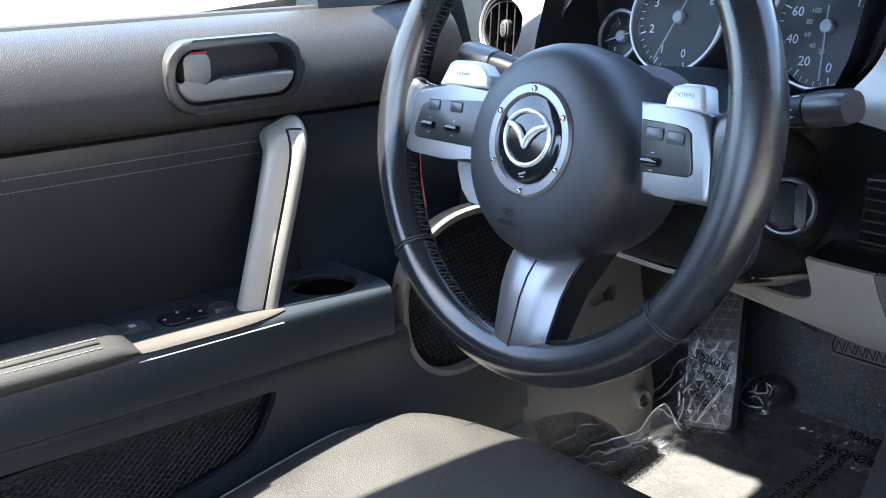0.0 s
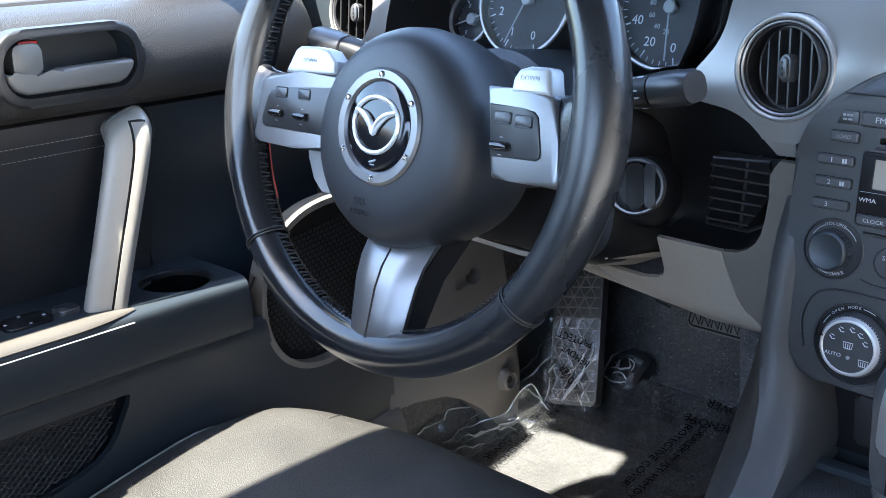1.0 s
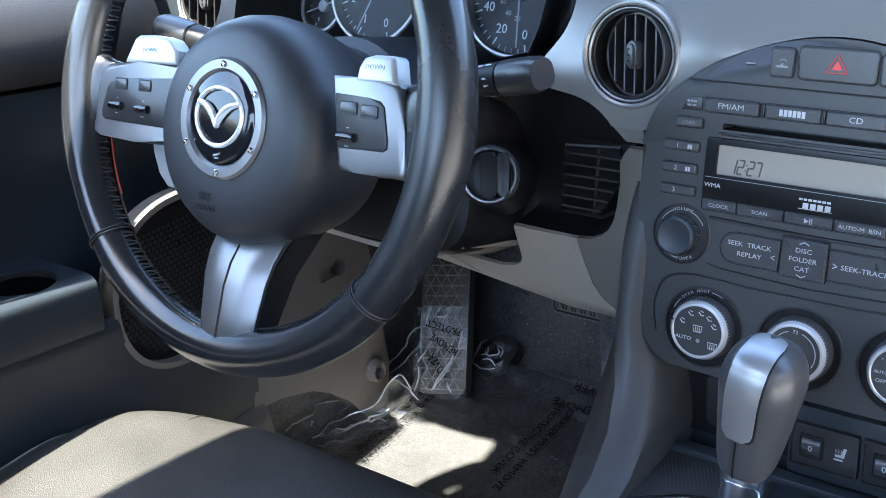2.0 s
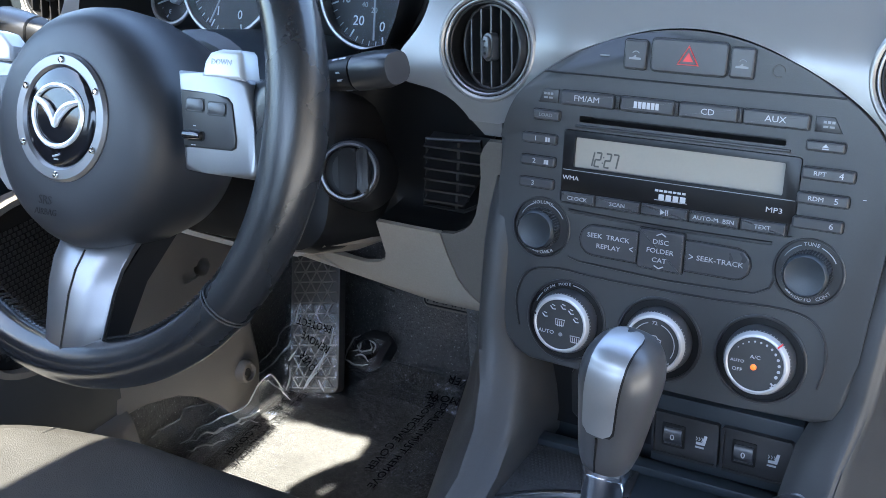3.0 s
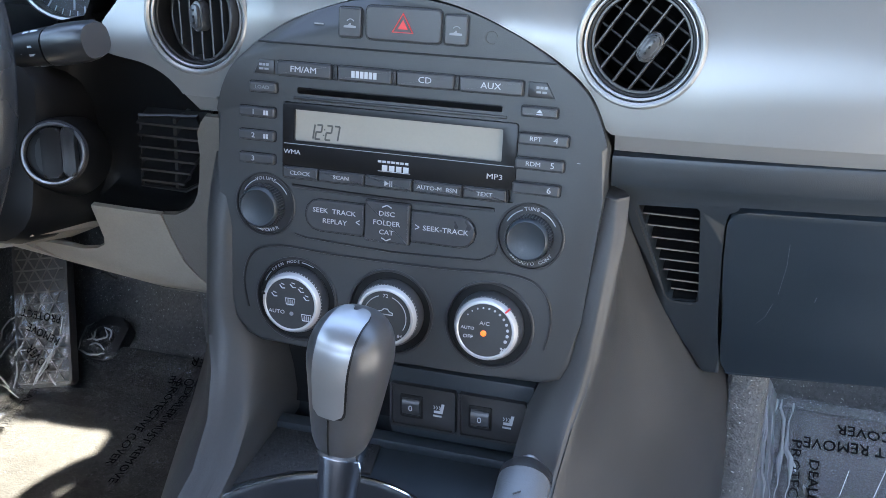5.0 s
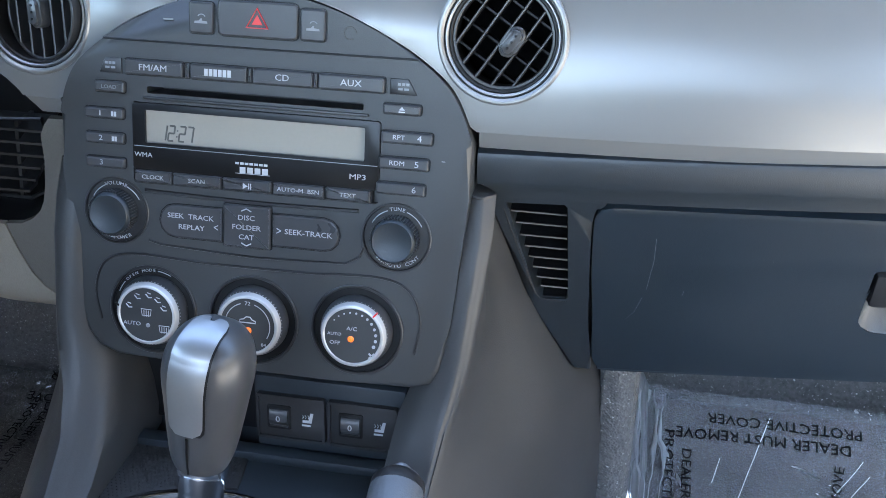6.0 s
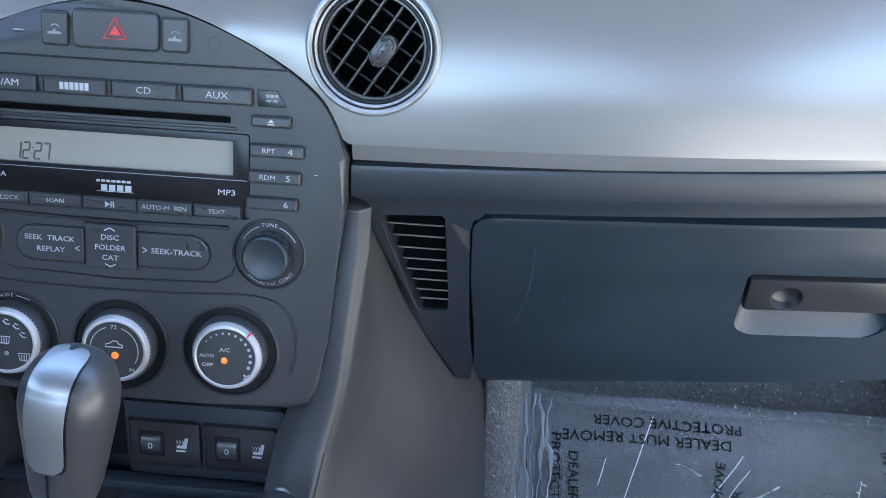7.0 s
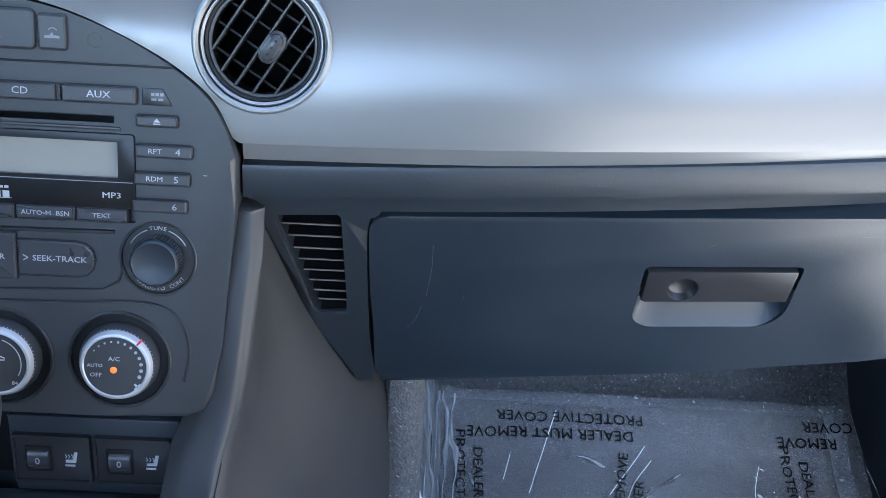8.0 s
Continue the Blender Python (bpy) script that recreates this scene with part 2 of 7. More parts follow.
def sweep(points, radius, n=10, closed=False, flat=1.0, cap=True, up=(0, 0, 1)):
    """A tube along points; radius a number or one per point; flat squeezes it along `up`."""
    pts = [Vector(p) for p in points]
    m = len(pts)
    rad = [radius] * m if isinstance(radius, (int, float)) else radius
    bm = bmesh.new()
    rings = []
    for i, p in enumerate(pts):
        a, b = pts[(i - 1) % m if closed else max(i - 1, 0)], pts[(i + 1) % m if closed else min(i + 1, m - 1)]
        d = (b - a).normalized()
        s = d.cross(Vector(up))
        s = s.normalized() if s.length > 1e-4 else d.orthogonal().normalized()
        t = s.cross(d).normalized()
        rings.append([bm.verts.new(p + s * rad[i] * math.cos(2 * math.pi * k / n) + t * rad[i] * flat * math.sin(2 * math.pi * k / n)) for k in range(n)])
    for i in range(m if closed else m - 1):
        a, b = rings[i], rings[(i + 1) % m]
        for k in range(n):
            bm.faces.new((a[k], a[(k + 1) % n], b[(k + 1) % n], b[k]))
    if cap and not closed:
        bm.faces.new(rings[0][::-1]), bm.faces.new(rings[-1])
    return bm


def loft(sections, closed=True, cap=True):
    """Skin through sections of equal point count."""
    bm = bmesh.new()
    rows = [[bm.verts.new(p) for p in s] for s in sections]
    n = len(rows[0])
    for a, b in zip(rows, rows[1:]):
        for i in range(n if closed else n - 1):
            bm.faces.new((a[i], a[(i + 1) % n], b[(i + 1) % n], b[i]))
    if cap and closed:
        bm.faces.new(rows[0][::-1]), bm.faces.new(rows[-1])
    return bm


def spline(keys, n):
    """n points on a smooth curve through keys (tuples of any length)."""
    ks = [np.array(k, float) for k in keys]
    out = []
    for i in range(n):
        s = i / (n - 1) * (len(ks) - 1)
        j = min(int(s), len(ks) - 2)
        f = s - j
        p0, p1, p2, p3 = ks[max(j - 1, 0)], ks[j], ks[j + 1], ks[min(j + 2, len(ks) - 1)]
        out.append(tuple(0.5 * ((2 * p1) + (p2 - p0) * f + (2 * p0 - 5 * p1 + 4 * p2 - p3) * f * f + (3 * p1 - p0 - 3 * p2 + p3) * f ** 3)))
    return out


def sheet(grid, thick):
    """A sheet from a grid of points, given thickness along its normals."""
    bm = bmesh.new()
    vs = [[bm.verts.new(p) for p in row] for row in grid]
    for a, b in zip(vs, vs[1:]):
        for i in range(len(a) - 1):
            bm.faces.new((a[i], a[i + 1], b[i + 1], b[i]))
    bmesh.ops.recalc_face_normals(bm, faces=bm.faces[:])
    if thick:
        bmesh.ops.solidify(bm, geom=bm.faces[:], thickness=thick)
    return bm


def carve(bm, cutters, m_cut=None):
    """The mesh of bm with the cutters (bmeshes) taken out of it."""
    me = bpy.data.meshes.new("carved")
    bmesh.ops.recalc_face_normals(bm, faces=bm.faces[:])
    bm.to_mesh(me)
    bm.free()
    ob = new("tmp", me)
    obs, datas = [ob], [me]
    for c in cutters:
        cm = bpy.data.meshes.new("cutter")
        bmesh.ops.recalc_face_normals(c, faces=c.faces[:])
        c.to_mesh(cm)
        c.free()
        co = new("tmp", cm)
        obs.append(co), datas.append(cm)
        md = ob.modifiers.new("cut", "BOOLEAN")
        md.operation, md.solver, md.object = "DIFFERENCE", "EXACT", co
    dg = bpy.context.evaluated_depsgraph_get()
    dg.update()
    out = bpy.data.meshes.new_from_object(ob.evaluated_get(dg))
    for o in obs:
        bpy.data.objects.remove(o)
    for d in datas:
        bpy.data.meshes.remove(d)
    return out


def carve_bm(bm, cutters):
    me = carve(bm, cutters)
    out = bmesh.new()
    out.from_mesh(me)
    bpy.data.meshes.remove(me)
    return out


def panel(outer, holes, place, step, thick):
    """A sheet cut from a flat outline with holes, filled with small triangles and bent into shape by place(x, z)."""
    from mathutils.geometry import delaunay_2d_cdt
    def dense(poly):
        out = []
        for (x0, y0), (x1, y1) in zip(poly, poly[1:] + poly[:1]):
            k = max(int(math.hypot(x1 - x0, y1 - y0) / step), 1)
            out += [(x0 + (x1 - x0) * i / k, y0 + (y1 - y0) * i / k) for i in range(k)]
        return out
    def inside(poly, x, y):
        hit = False
        for (x0, y0), (x1, y1) in zip(poly, poly[1:] + poly[:1]):
            if (y0 > y) != (y1 > y) and x < (x1 - x0) * (y - y0) / (y1 - y0) + x0:
                hit = not hit
        return hit
    rings = [dense(list(outer))] + [dense(list(h)) for h in holes]
    pts, edges = [], []
    for r in rings:
        b = len(pts)
        pts += r
        edges += [(b + i, b + (i + 1) % len(r)) for i in range(len(r))]
    rim = np.array(pts)
    xs, ys = [p[0] for p in rings[0]], [p[1] for p in rings[0]]
    for x in np.arange(min(xs), max(xs), step):
        for y in np.arange(min(ys), max(ys), step):
            if inside(rings[0], x, y) and not any(inside(h, x, y) for h in rings[1:]) and np.min(np.hypot(rim[:, 0] - x, rim[:, 1] - y)) > step * 0.5:
                pts.append((x, y))
    vs, _, fs, *_ = delaunay_2d_cdt([Vector(p) for p in pts], edges, [], 0, 1e-6)
    bm = bmesh.new()
    bv = [bm.verts.new(place(v.x, v.y)) for v in vs]
    for f in fs:
        cx, cy = sum(vs[i].x for i in f) / len(f), sum(vs[i].y for i in f) / len(f)
        if inside(rings[0], cx, cy) and not any(inside(h, cx, cy) for h in rings[1:]):
            bm.faces.new([bv[i] for i in f])
    for v in [v for v in bm.verts if not v.link_faces]:
        bm.verts.remove(v)
    bmesh.ops.recalc_face_normals(bm, faces=bm.faces[:])
    if thick:
        if sum(f.normal.y for f in bm.faces) > 0:
            bmesh.ops.reverse_faces(bm, faces=bm.faces[:])
        bmesh.ops.solidify(bm, geom=bm.faces[:], thickness=thick)
    return bm


def letters(body, size, x, y, z=0.0, align="CENTER", turn=0.0, squeeze=1.0, shear=0.0, depth=0.00012):
    """Raised lettering in the x-y plane, its middle (or end) at x, y."""
    cu = bpy.data.curves.new("tmp", "FONT")
    cu.body, cu.size, cu.align_x, cu.align_y, cu.extrude, cu.resolution_u, cu.shear = body, size, align, "CENTER", depth, 2, shear
    ob = new("tmp", cu)
    dg = bpy.context.evaluated_depsgraph_get()
    dg.update()
    me = bpy.data.meshes.new_from_object(ob.evaluated_get(dg))
    bpy.data.objects.remove(ob)
    bpy.data.curves.remove(cu)
    bm = bmesh.new()
    bm.from_mesh(me)
    bpy.data.meshes.remove(me)
    return moved(bm, Matrix.Translation((x, y, z)) @ Matrix.Rotation(turn, 4, "Z") @ Matrix.Diagonal((squeeze, 1, 1, 1)))


def bars(x, y, w, h, n, z=0.0, depth=0.0002):
    """A row of n small bars, for writing that cannot be read."""
    step = w / n
    return join(*[box(x - w / 2 + step * (i + 0.12), x - w / 2 + step * (i + 0.88), y - h / 2, y + h / 2, z, z + depth) for i in range(n)])


def plane_frame(origin, tilt):
    """Axes on a face that leans back by tilt degrees: x right, y up the face, z towards the cabin."""
    a = radians(tilt)
    return Matrix(((1, 0, 0, origin[0]), (0, math.sin(a), -math.cos(a), origin[1]), (0, math.cos(a), math.sin(a), origin[2]), (0, 0, 0, 1)))


# ---- shell of the cabin ----
def ground():
    bm = sheet([[(x, y, -0.24) for x in np.linspace(-300, 300, 25)] for y in np.linspace(-300, 300, 25)], 0)
    tagged(part("ground", bm, CONCRETE, None), "pale concrete car park around the car", "ground", kind="structure")


FLOOR_PROFILE = [(-1.10, 0.04), (-0.6, 0.04), (0.0, 0.034), (0.35, 0.034), (0.50, 0.040), (0.60, 0.075), (0.70, 0.23), (0.78, 0.50), (0.80, 0.72)]


def floor_height(x, y):
    ys, zs = zip(*FLOOR_PROFILE)
    lift = 0.065 * min(max((y - 0.30) / 0.25, 0), 1) if x > 0 else 0.0
    return float(np.interp(y, ys, zs)) + lift


def cabin_floor():
    """Both footwells and the toe boards: one sheet across the car."""
    xs = np.linspace(-0.74, 0.74, 75)
    rows = []
    for y, z in spline(FLOOR_PROFILE, 70):
        rows.append([(x, y, z + (floor_height(x, y) - floor_height(-1, y)) + 0.002 * noise.noise((x * 30, y * 30, z * 30))) for x in xs])
    tagged(part("floor", sheet(rows, -0.01), CARPET, None), "black carpeted cabin floor and toe boards", "floor", kind="structure")


# (y, x) points set so that the sun falls only on seat and mat patches
ROOF_EDGE = ((-0.74, -0.532), (-0.47, -0.561), (-0.30, -0.536), (-0.143, -0.500), (-0.055, -0.507), (-0.030, -0.514), (-0.016, -0.532), (-0.010, -0.562), (-0.006, -0.672), (0.085, -0.710))


def roof_edge(y):
    """Left edge of the roof, shaped to cut the sun patches; it widens into the windscreen corner."""
    return float(np.interp(y, *zip(*ROOF_EDGE)))


def soft_top():
    """Unseen folding roof with its header, rails, rear bow and rear wall, added to shade the cabin."""
    prof = spline([(0.085, 1.015), (0.0, 1.035), (-0.25, 1.06), (-0.5, 1.06), (-0.74, 1.03)], 190)
    rows = [[(x, y, z - 0.10 * (abs(x - 0.02) / 0.57) ** 3) for x in np.linspace(roof_edge(y), 0.665, 15)] for y, z in prof]
    tagged(part("ceiling", sheet(rows, 0.02), HEADLINER, None), "unseen black cloth soft top shading the cabin", "ceiling", kind="structure")
    bm = box(-0.585, 0.645, 0.062, 0.104, 0.965, 1.010, 0.015)
    tagged(part("trim", bm, PLASTIC, None), "black windscreen header rail", "trim", kind="structure")
    for s, name in ((-1, "pillar"), (1, "pillar")):
        bm = sweep([(s * 0.600, 0.085, 0.98), (s * 0.645, 0.40, 0.86), (s * 0.690, 0.78, 0.70)], 0.028, 10, flat=0.7)
        tagged(part(name, bm, PLASTIC, None), "slanting black windscreen pillar", "pillar", kind="structure")
    for s in (-1, 1):
        rows = [[(s * (0.690 - 0.10 * k), y + 0.05 * k, 0.68 + 0.33 * k) for y in np.linspace(-1.08, -0.80 if s < 0 else -0.52, 8)] for k in np.linspace(0, 1, 6)]
        tagged(part("trim", sheet(rows, 0.008), HEADLINER, None), "black cloth rear quarter of the soft top", "trim", kind="structure")
    bm = box(-0.72, 0.72, -1.16, -1.10, 0.05, 0.74, 0.01)
    tagged(part("wall_rear", bm, CARPET, None), "carpeted bulkhead behind the seats", "wall", kind="structure")


def outer_body():
    """Sheet metal outside the doors, so that the cabin is closed below the windows."""
    for s in (-1,):
        prof = spline([(s * 0.75, -0.1), (s * 0.80, 0.2), (s * 0.80, 0.5), (s * 0.75, 0.66), (s * 0.715, 0.69)], 14)
        rows = [[(x, y, z - 0.1 * (y - 0.1) * 0.5) for x, z in prof] for y in np.linspace(-1.1, 0.85, 16)]
        tagged(part("wall_outer", sheet(rows, 0.004), WHITE_PAINT, None), "pale painted outer body side", "wall", kind="structure")
    tagged(part("wall_front", box(-0.72, 0.72, 0.84, 0.88, 0.02, 0.70, 0.01), CARPET, None), "dark bulkhead ahead of the footwells", "wall", kind="structure")
    rows = [[(x, y, 0.70 + 0.05 * (1 - (x / 0.8) ** 2) - 0.12 * ((y - 0.85) / 1.1) ** 2) for x in np.linspace(-0.78, 0.78, 13)] for y in np.linspace(0.85, 1.9, 10)]
    tagged(part("bonnet", sheet(rows, 0.004), WHITE_PAINT, None), "pale painted bonnet beyond the windscreen", "bonnet", kind="structure")


# ---- dashboard ----
DASH_PROFILE = [(0.1512, 0.5795), (0.1516, 0.583), (0.1522, 0.588), (0.157, 0.612), (0.168, 0.642), (0.185, 0.672), (0.212, 0.698), (0.245, 0.712)]


def dash_bend(x):
    """How far the dash face falls away from the cabin towards the doors."""
    return 0.24 * max(abs(x) - 0.13, 0) ** 2


ARCH = [(-0.1205, 0.0745), (-0.1165, 0.091), (-0.1085, 0.106), (-0.0915, 0.1207), (-0.071, 0.1335), (-0.047, 0.1435), (-0.023, 0.1497), (0, 0.1517),
        (0.023, 0.1497), (0.047, 0.1435), (0.071, 0.1335), (0.0930, 0.1207), (0.1105, 0.106), (0.1195, 0.091), (0.1255, 0.0745)]
ARCH = spline(ARCH, 71)
STACK = plane_frame((0, 0.128, 0.5), 12.4)


def dashboard():
    dash = thing("dashboard", pose(0, 0, 0), "black dashboard with a broad satin silver fascia panel", "dashboard")
    # silver fascia with openings for the vents, the cluster, the column and the centre stack
    smooth = spline(DASH_PROFILE, 60)
    sz, sy = [k[1] for k in smooth], [k[0] for k in smooth]
    def place(x, z):
        fwd = 0.007 * min(max((z - 0.60) / 0.035, 0), 1) * min(max((0.128 - abs(x)) / 0.05, 0), 1)
        return (x, float(np.interp(z, sz, sy)) + dash_bend(x) - fwd, z + 0.012 * max(abs(x) - 0.13, 0))
    low, top = 0.5798, 0.7115
    right = [(x, 0.5 + 0.9767 * v + 0.0006) for x, v in ARCH[::-1] if 0.5 + 0.9767 * v > 0.5805]
    left_edge = spline([(-0.186, top), (-0.186, 0.664), (-0.1865, 0.650), (-0.1905, 0.638), (-0.1975, 0.628), (-0.2040, 0.620), (-0.2055, 0.612), (-0.2050, 0.605), (-0.2000, 0.6005), (-0.1900, 0.5988), (-0.1775, 0.5972), (-0.1670, 0.5942), (-0.1585, 0.5900), (-0.1525, 0.5855), (-0.1490, 0.5822), (-0.1472, low)], 40)
    outer = [(0.665, low), (0.665, top)] + left_edge + [(-0.1230, low)] + right[::-1] + [(0.1262, low)]
    holes = [oval(cx, VENT_Z + (0.0028 if cx > 0 else 0), 0.0345, 0.0345, 48) for cx in VENTS if cx > -0.5]
    def even(ob):
        """Normals of the true curved face, free of the mesh's own facets."""
        ns = []
        for v in ob.data.vertices:
            x = v.co.x
            z = v.co.z - 0.012 * max(abs(x) - 0.13, 0)
            a, b = Vector(place(x + 0.002, z)) - Vector(place(x - 0.002, z)), Vector(place(x, min(z + 0.003, top))) - Vector(place(x, max(z - 0.003, low)))
            n = a.cross(b).normalized()
            n = -n if n.y > 0 else n
            ns.append(n if v.normal.dot(n) > -0.35 else -n)
        ob.data.normals_split_custom_set_from_vertices(ns)
    even(part("fascia_panel", panel(outer, holes, place, 0.008, 0.003), SILVER, dash, "satin silver fascia panel", smooth=50))
    # lower lip of the fascia, turned in under a crisp edge
    lip = ((0.1542, 0.5812), (0.1533, 0.5790), (0.1542, 0.5738), (0.1555, 0.5692), (0.1588, 0.5678))
    rows = [[(x, y + dash_bend(x), z + 0.012 * max(abs(x) - 0.13, 0)) for y, z in lip] for x in np.linspace(0.1275, 0.665, 40)]
    part("fascia_lip", sheet(rows, 0.0015), SILVER, dash, "turned-in lower edge of the fascia", smooth=20)
    rows = [[(x0 + (-0.1235 - x0) * k / 4, y - 0.001, z) for k in range(5)] for (y, z), x0 in zip(lip, (-0.1470, -0.1460, -0.1412, -0.1378, -0.1372))]
    part("fascia_lip", sheet(rows, 0.0015), SILVER, dash, "turned-in lower edge of the fascia", smooth=20)
    left = [(-0.495, top), (-0.512, top), (-0.560, 0.688), (-0.600, 0.675), (-0.630, 0.666), (-0.654, 0.653), (-0.667, 0.637), (-0.673, 0.617), (-0.673, low), (-0.548, low), (-0.538, 0.580), (-0.534, 0.605), (-0.532, 0.6263), (-0.527, 0.6476), (-0.5107, 0.6700)]
    even(part("fascia_panel", panel(left, [oval(VENTS[0], VENT_Z, 0.0345, 0.0345, 48)], place, 0.008, 0.003), SILVER, dash, "satin silver fascia panel", smooth=50))
    # top pad, from the fascia's upper edge to the windscreen
    rows = [[(x, y + dash_bend(x) * (1 - k / 12), z) for x in np.linspace(-0.67, 0.67, 31)] for k, (y, z) in enumerate(spline([(0.240, 0.700), (0.250, 0.716), (0.30, 0.735), (0.45, 0.745), (0.60, 0.735), (0.80, 0.70)], 13))]
    part("top_pad", carve(sheet(rows, -0.012), [box(-0.515, -0.195, 0.1, 0.33, 0.60, 0.9)]), PLASTIC_SOFT, dash, "black soft dashboard top")
    # dark inner shell behind the openings
    part("inner_shell", box(-0.66, 0.66, 0.33, 0.36, 0.41, 0.70), PLASTIC_DEEP, dash)
    part("end_panel", box(-0.760, -0.662, 0.225, 0.83, 0.47, 0.690, 0.006), PLASTIC, dash)
    # unseen right end, added to block sun from the passenger's footwell
    part("end_panel", box(0.667, 0.760, 0.225, 0.83, 0.47, 0.690, 0.006), PLASTIC, dash)
    return dash


VENT_Z = 0.6275
VENTS = (-0.6245, -0.1365, 0.1375)


FILLER_EDGE = [(-0.1468, 0.5500), (-0.1493, 0.5316), (-0.1543, 0.5123), (-0.1590, 0.4990), (-0.1640, 0.4905), (-0.1710, 0.4840), (-0.1805, 0.4790)]


def lower_dash():
    """Band, glovebox surround and knee panel below the fascia."""
    low = thing("lower_dash", pose(0, 0, 0), "black grained lower dashboard with knee panel and glovebox surround", "dashboard")
    prof = [(0.170, 0.5675), (0.1570, 0.5672), (0.1545, 0.5660), (0.1535, 0.5635), (0.1538, 0.5500), (0.1555, 0.5465), (0.1600, 0.5450), (0.1760, 0.5420), (0.1790, 0.5385), (0.1815, 0.5270), (0.1990, 0.5262)]
    rows = [[(x, y + dash_bend(x) * 0.9, z + 0.030 * max(x - 0.1255, 0)) for y, z in prof] for x in np.linspace(0.1268, 0.68, 46)]
    part("band", sheet(rows, 0.003), PLASTIC, low, "grained black band under the fascia", smooth=40)
    # wedge-shaped cheek beside the glovebox, pierced for the grille
    cheek = spline([(0.1225, 0.0350), (0.1262, 0.0322), (0.1292, 0.0282), (0.1416, -0.0152), (0.1555, -0.0609), (0.1710, -0.0966), (0.1872, -0.1300)], 30) + [(0.1985, -0.1298)] + spline([(0.1975, -0.1098), (0.1947, -0.0806), (0.1931, -0.0319), (0.1926, 0.0076), (0.1937, 0.0205), (0.1970, 0.0285), (0.2040, 0.0318)], 24) + [(0.2040, 0.0350)]
    tri = [(0.1403, 0.0235), (0.1755, 0.0258), (0.1775, 0.0235), (0.1806, -0.0560), (0.1790, -0.0585), (0.1650, -0.0600), (0.1612, -0.0580), (0.1592, -0.0545)]
    cb = carve_bm(prism(cheek, -0.020, 0.0012, 0.0022, 3), [prism(tri, -0.1, 0.1)])
    part("cheek", moved(cb, plane_frame((0, 0.195, 0.5), -18.3)), PLASTIC, low, "black wedge-shaped cheek beside the glovebox", smooth=40)
    # knee panel, driver's side, with the hollow for the column bracket
    prof = spline([(0.172, 0.500), (0.177, 0.478), (0.184, 0.440), (0.189, 0.418), (0.197, 0.405), (0.212, 0.397), (0.235, 0.394)], 50)[::-1]
    kz, ky = [k[1] for k in prof], [k[0] for k in prof]
    def bent(x, z):
        away = max(-0.216 - x, 0)
        left = min(max((-0.36 - x) / 0.1, 0), 1)
        return (x, float(np.interp(z, kz, ky)) + 0.045 * left + 0.20 * max(-0.40 - x, 0) ** 1.4, z + 0.13 * min(away, 0.16) * max(0.470 - z, 0) / 0.07)
    outer = [(-0.1938, 0.4768), (-0.2194, 0.4768), (-0.2513, 0.4775), (-0.2502, 0.4662), (-0.2486, 0.4470), (-0.2505, 0.4400), (-0.2579, 0.4345), (-0.2721, 0.4305), (-0.3173, 0.4290), (-0.3700, 0.4290), (-0.445, 0.432), (-0.450, 0.498), (-0.645, 0.498), (-0.645, 0.3945), (-0.1560, 0.3945),
             (-0.1612, 0.4065), (-0.1786, 0.4252), (-0.1852, 0.4370), (-0.1907, 0.4588)]
    slit = [(-0.3380, 0.4235), (-0.3190, 0.4250), (-0.2935, 0.4070)]
    part("knee_panel", panel(outer, [slit], bent, 0.008, 0.004), KNEE, low, "warm grey knee panel below the column", smooth=50)
    part("slot", sweep([(-0.2618, 0.1890, 0.4135), (-0.2480, 0.1890, 0.4105)], 0.0010, 6), PLASTIC_DEEP, low)
    # filler between the side vent, the knee panel and the console
    def slope(x, z):
        return (x, 0.160 + (0.56 - z) * 0.2, z)
    outer = [(-0.1385, 0.5625), (-0.1425, 0.5575)] + FILLER_EDGE + [(-0.1922, 0.4776), (-0.1895, 0.459), (-0.1840, 0.4375), (-0.1774, 0.4259), (-0.1600, 0.4079), (-0.1545, 0.3950), (-0.1185, 0.3950), (-0.1185, 0.5630)]
    part("side_filler", panel(outer, [], slope, 0.008, 0.004), FILLER, low, smooth=50)
    return low


DIALS = ((-0.0640, -0.0405), (-0.0005, -0.0400), (0.0632, -0.0390))


def centre_stack():
    st = thing("centre_stack", STACK, "black arched centre stack with radio and climate controls", "dashboard console")
    outline = ARCH + [(0.1250, 0.045), (0.1225, 0.015), (0.1185, -0.03), (0.1145, -0.058), (0.109, -0.068), (0.098, -0.072), (0.05, -0.0725), (-0.05, -0.0725),
                      (-0.089, -0.0725), (-0.100, -0.068), (-0.1085, -0.058), (-0.1125, -0.03), (-0.1170, 0.01), (-0.1195, 0.045)]
    body = prism(outline, -0.06, 0.0, 0.0035, 3)
    cuts = [prism(rrect(-0.0655, 0.0628, 0.0908, 0.0948, 0.001), -0.03, 0.1),
            prism(rrect(-0.0748, 0.0735, 0.0382, 0.0855, 0.002), -0.004, 0.1)]
    for cx, cy in DIALS:
        cuts.append(moved(lathe([(0.0268, -0.003), (0.0268, 0.1)], 48), Matrix.Translation((cx, cy, 0))))
    for cx in (-0.0865, 0.0845):
        cuts.append(moved(lathe([(0.0192, -0.004), (0.0192, 0.1)], 48), Matrix.Translation((cx, 0.0193, 0))))
    part("faceplate", carve(body, cuts), STACK_BLACK, st, smooth=30)
    return st


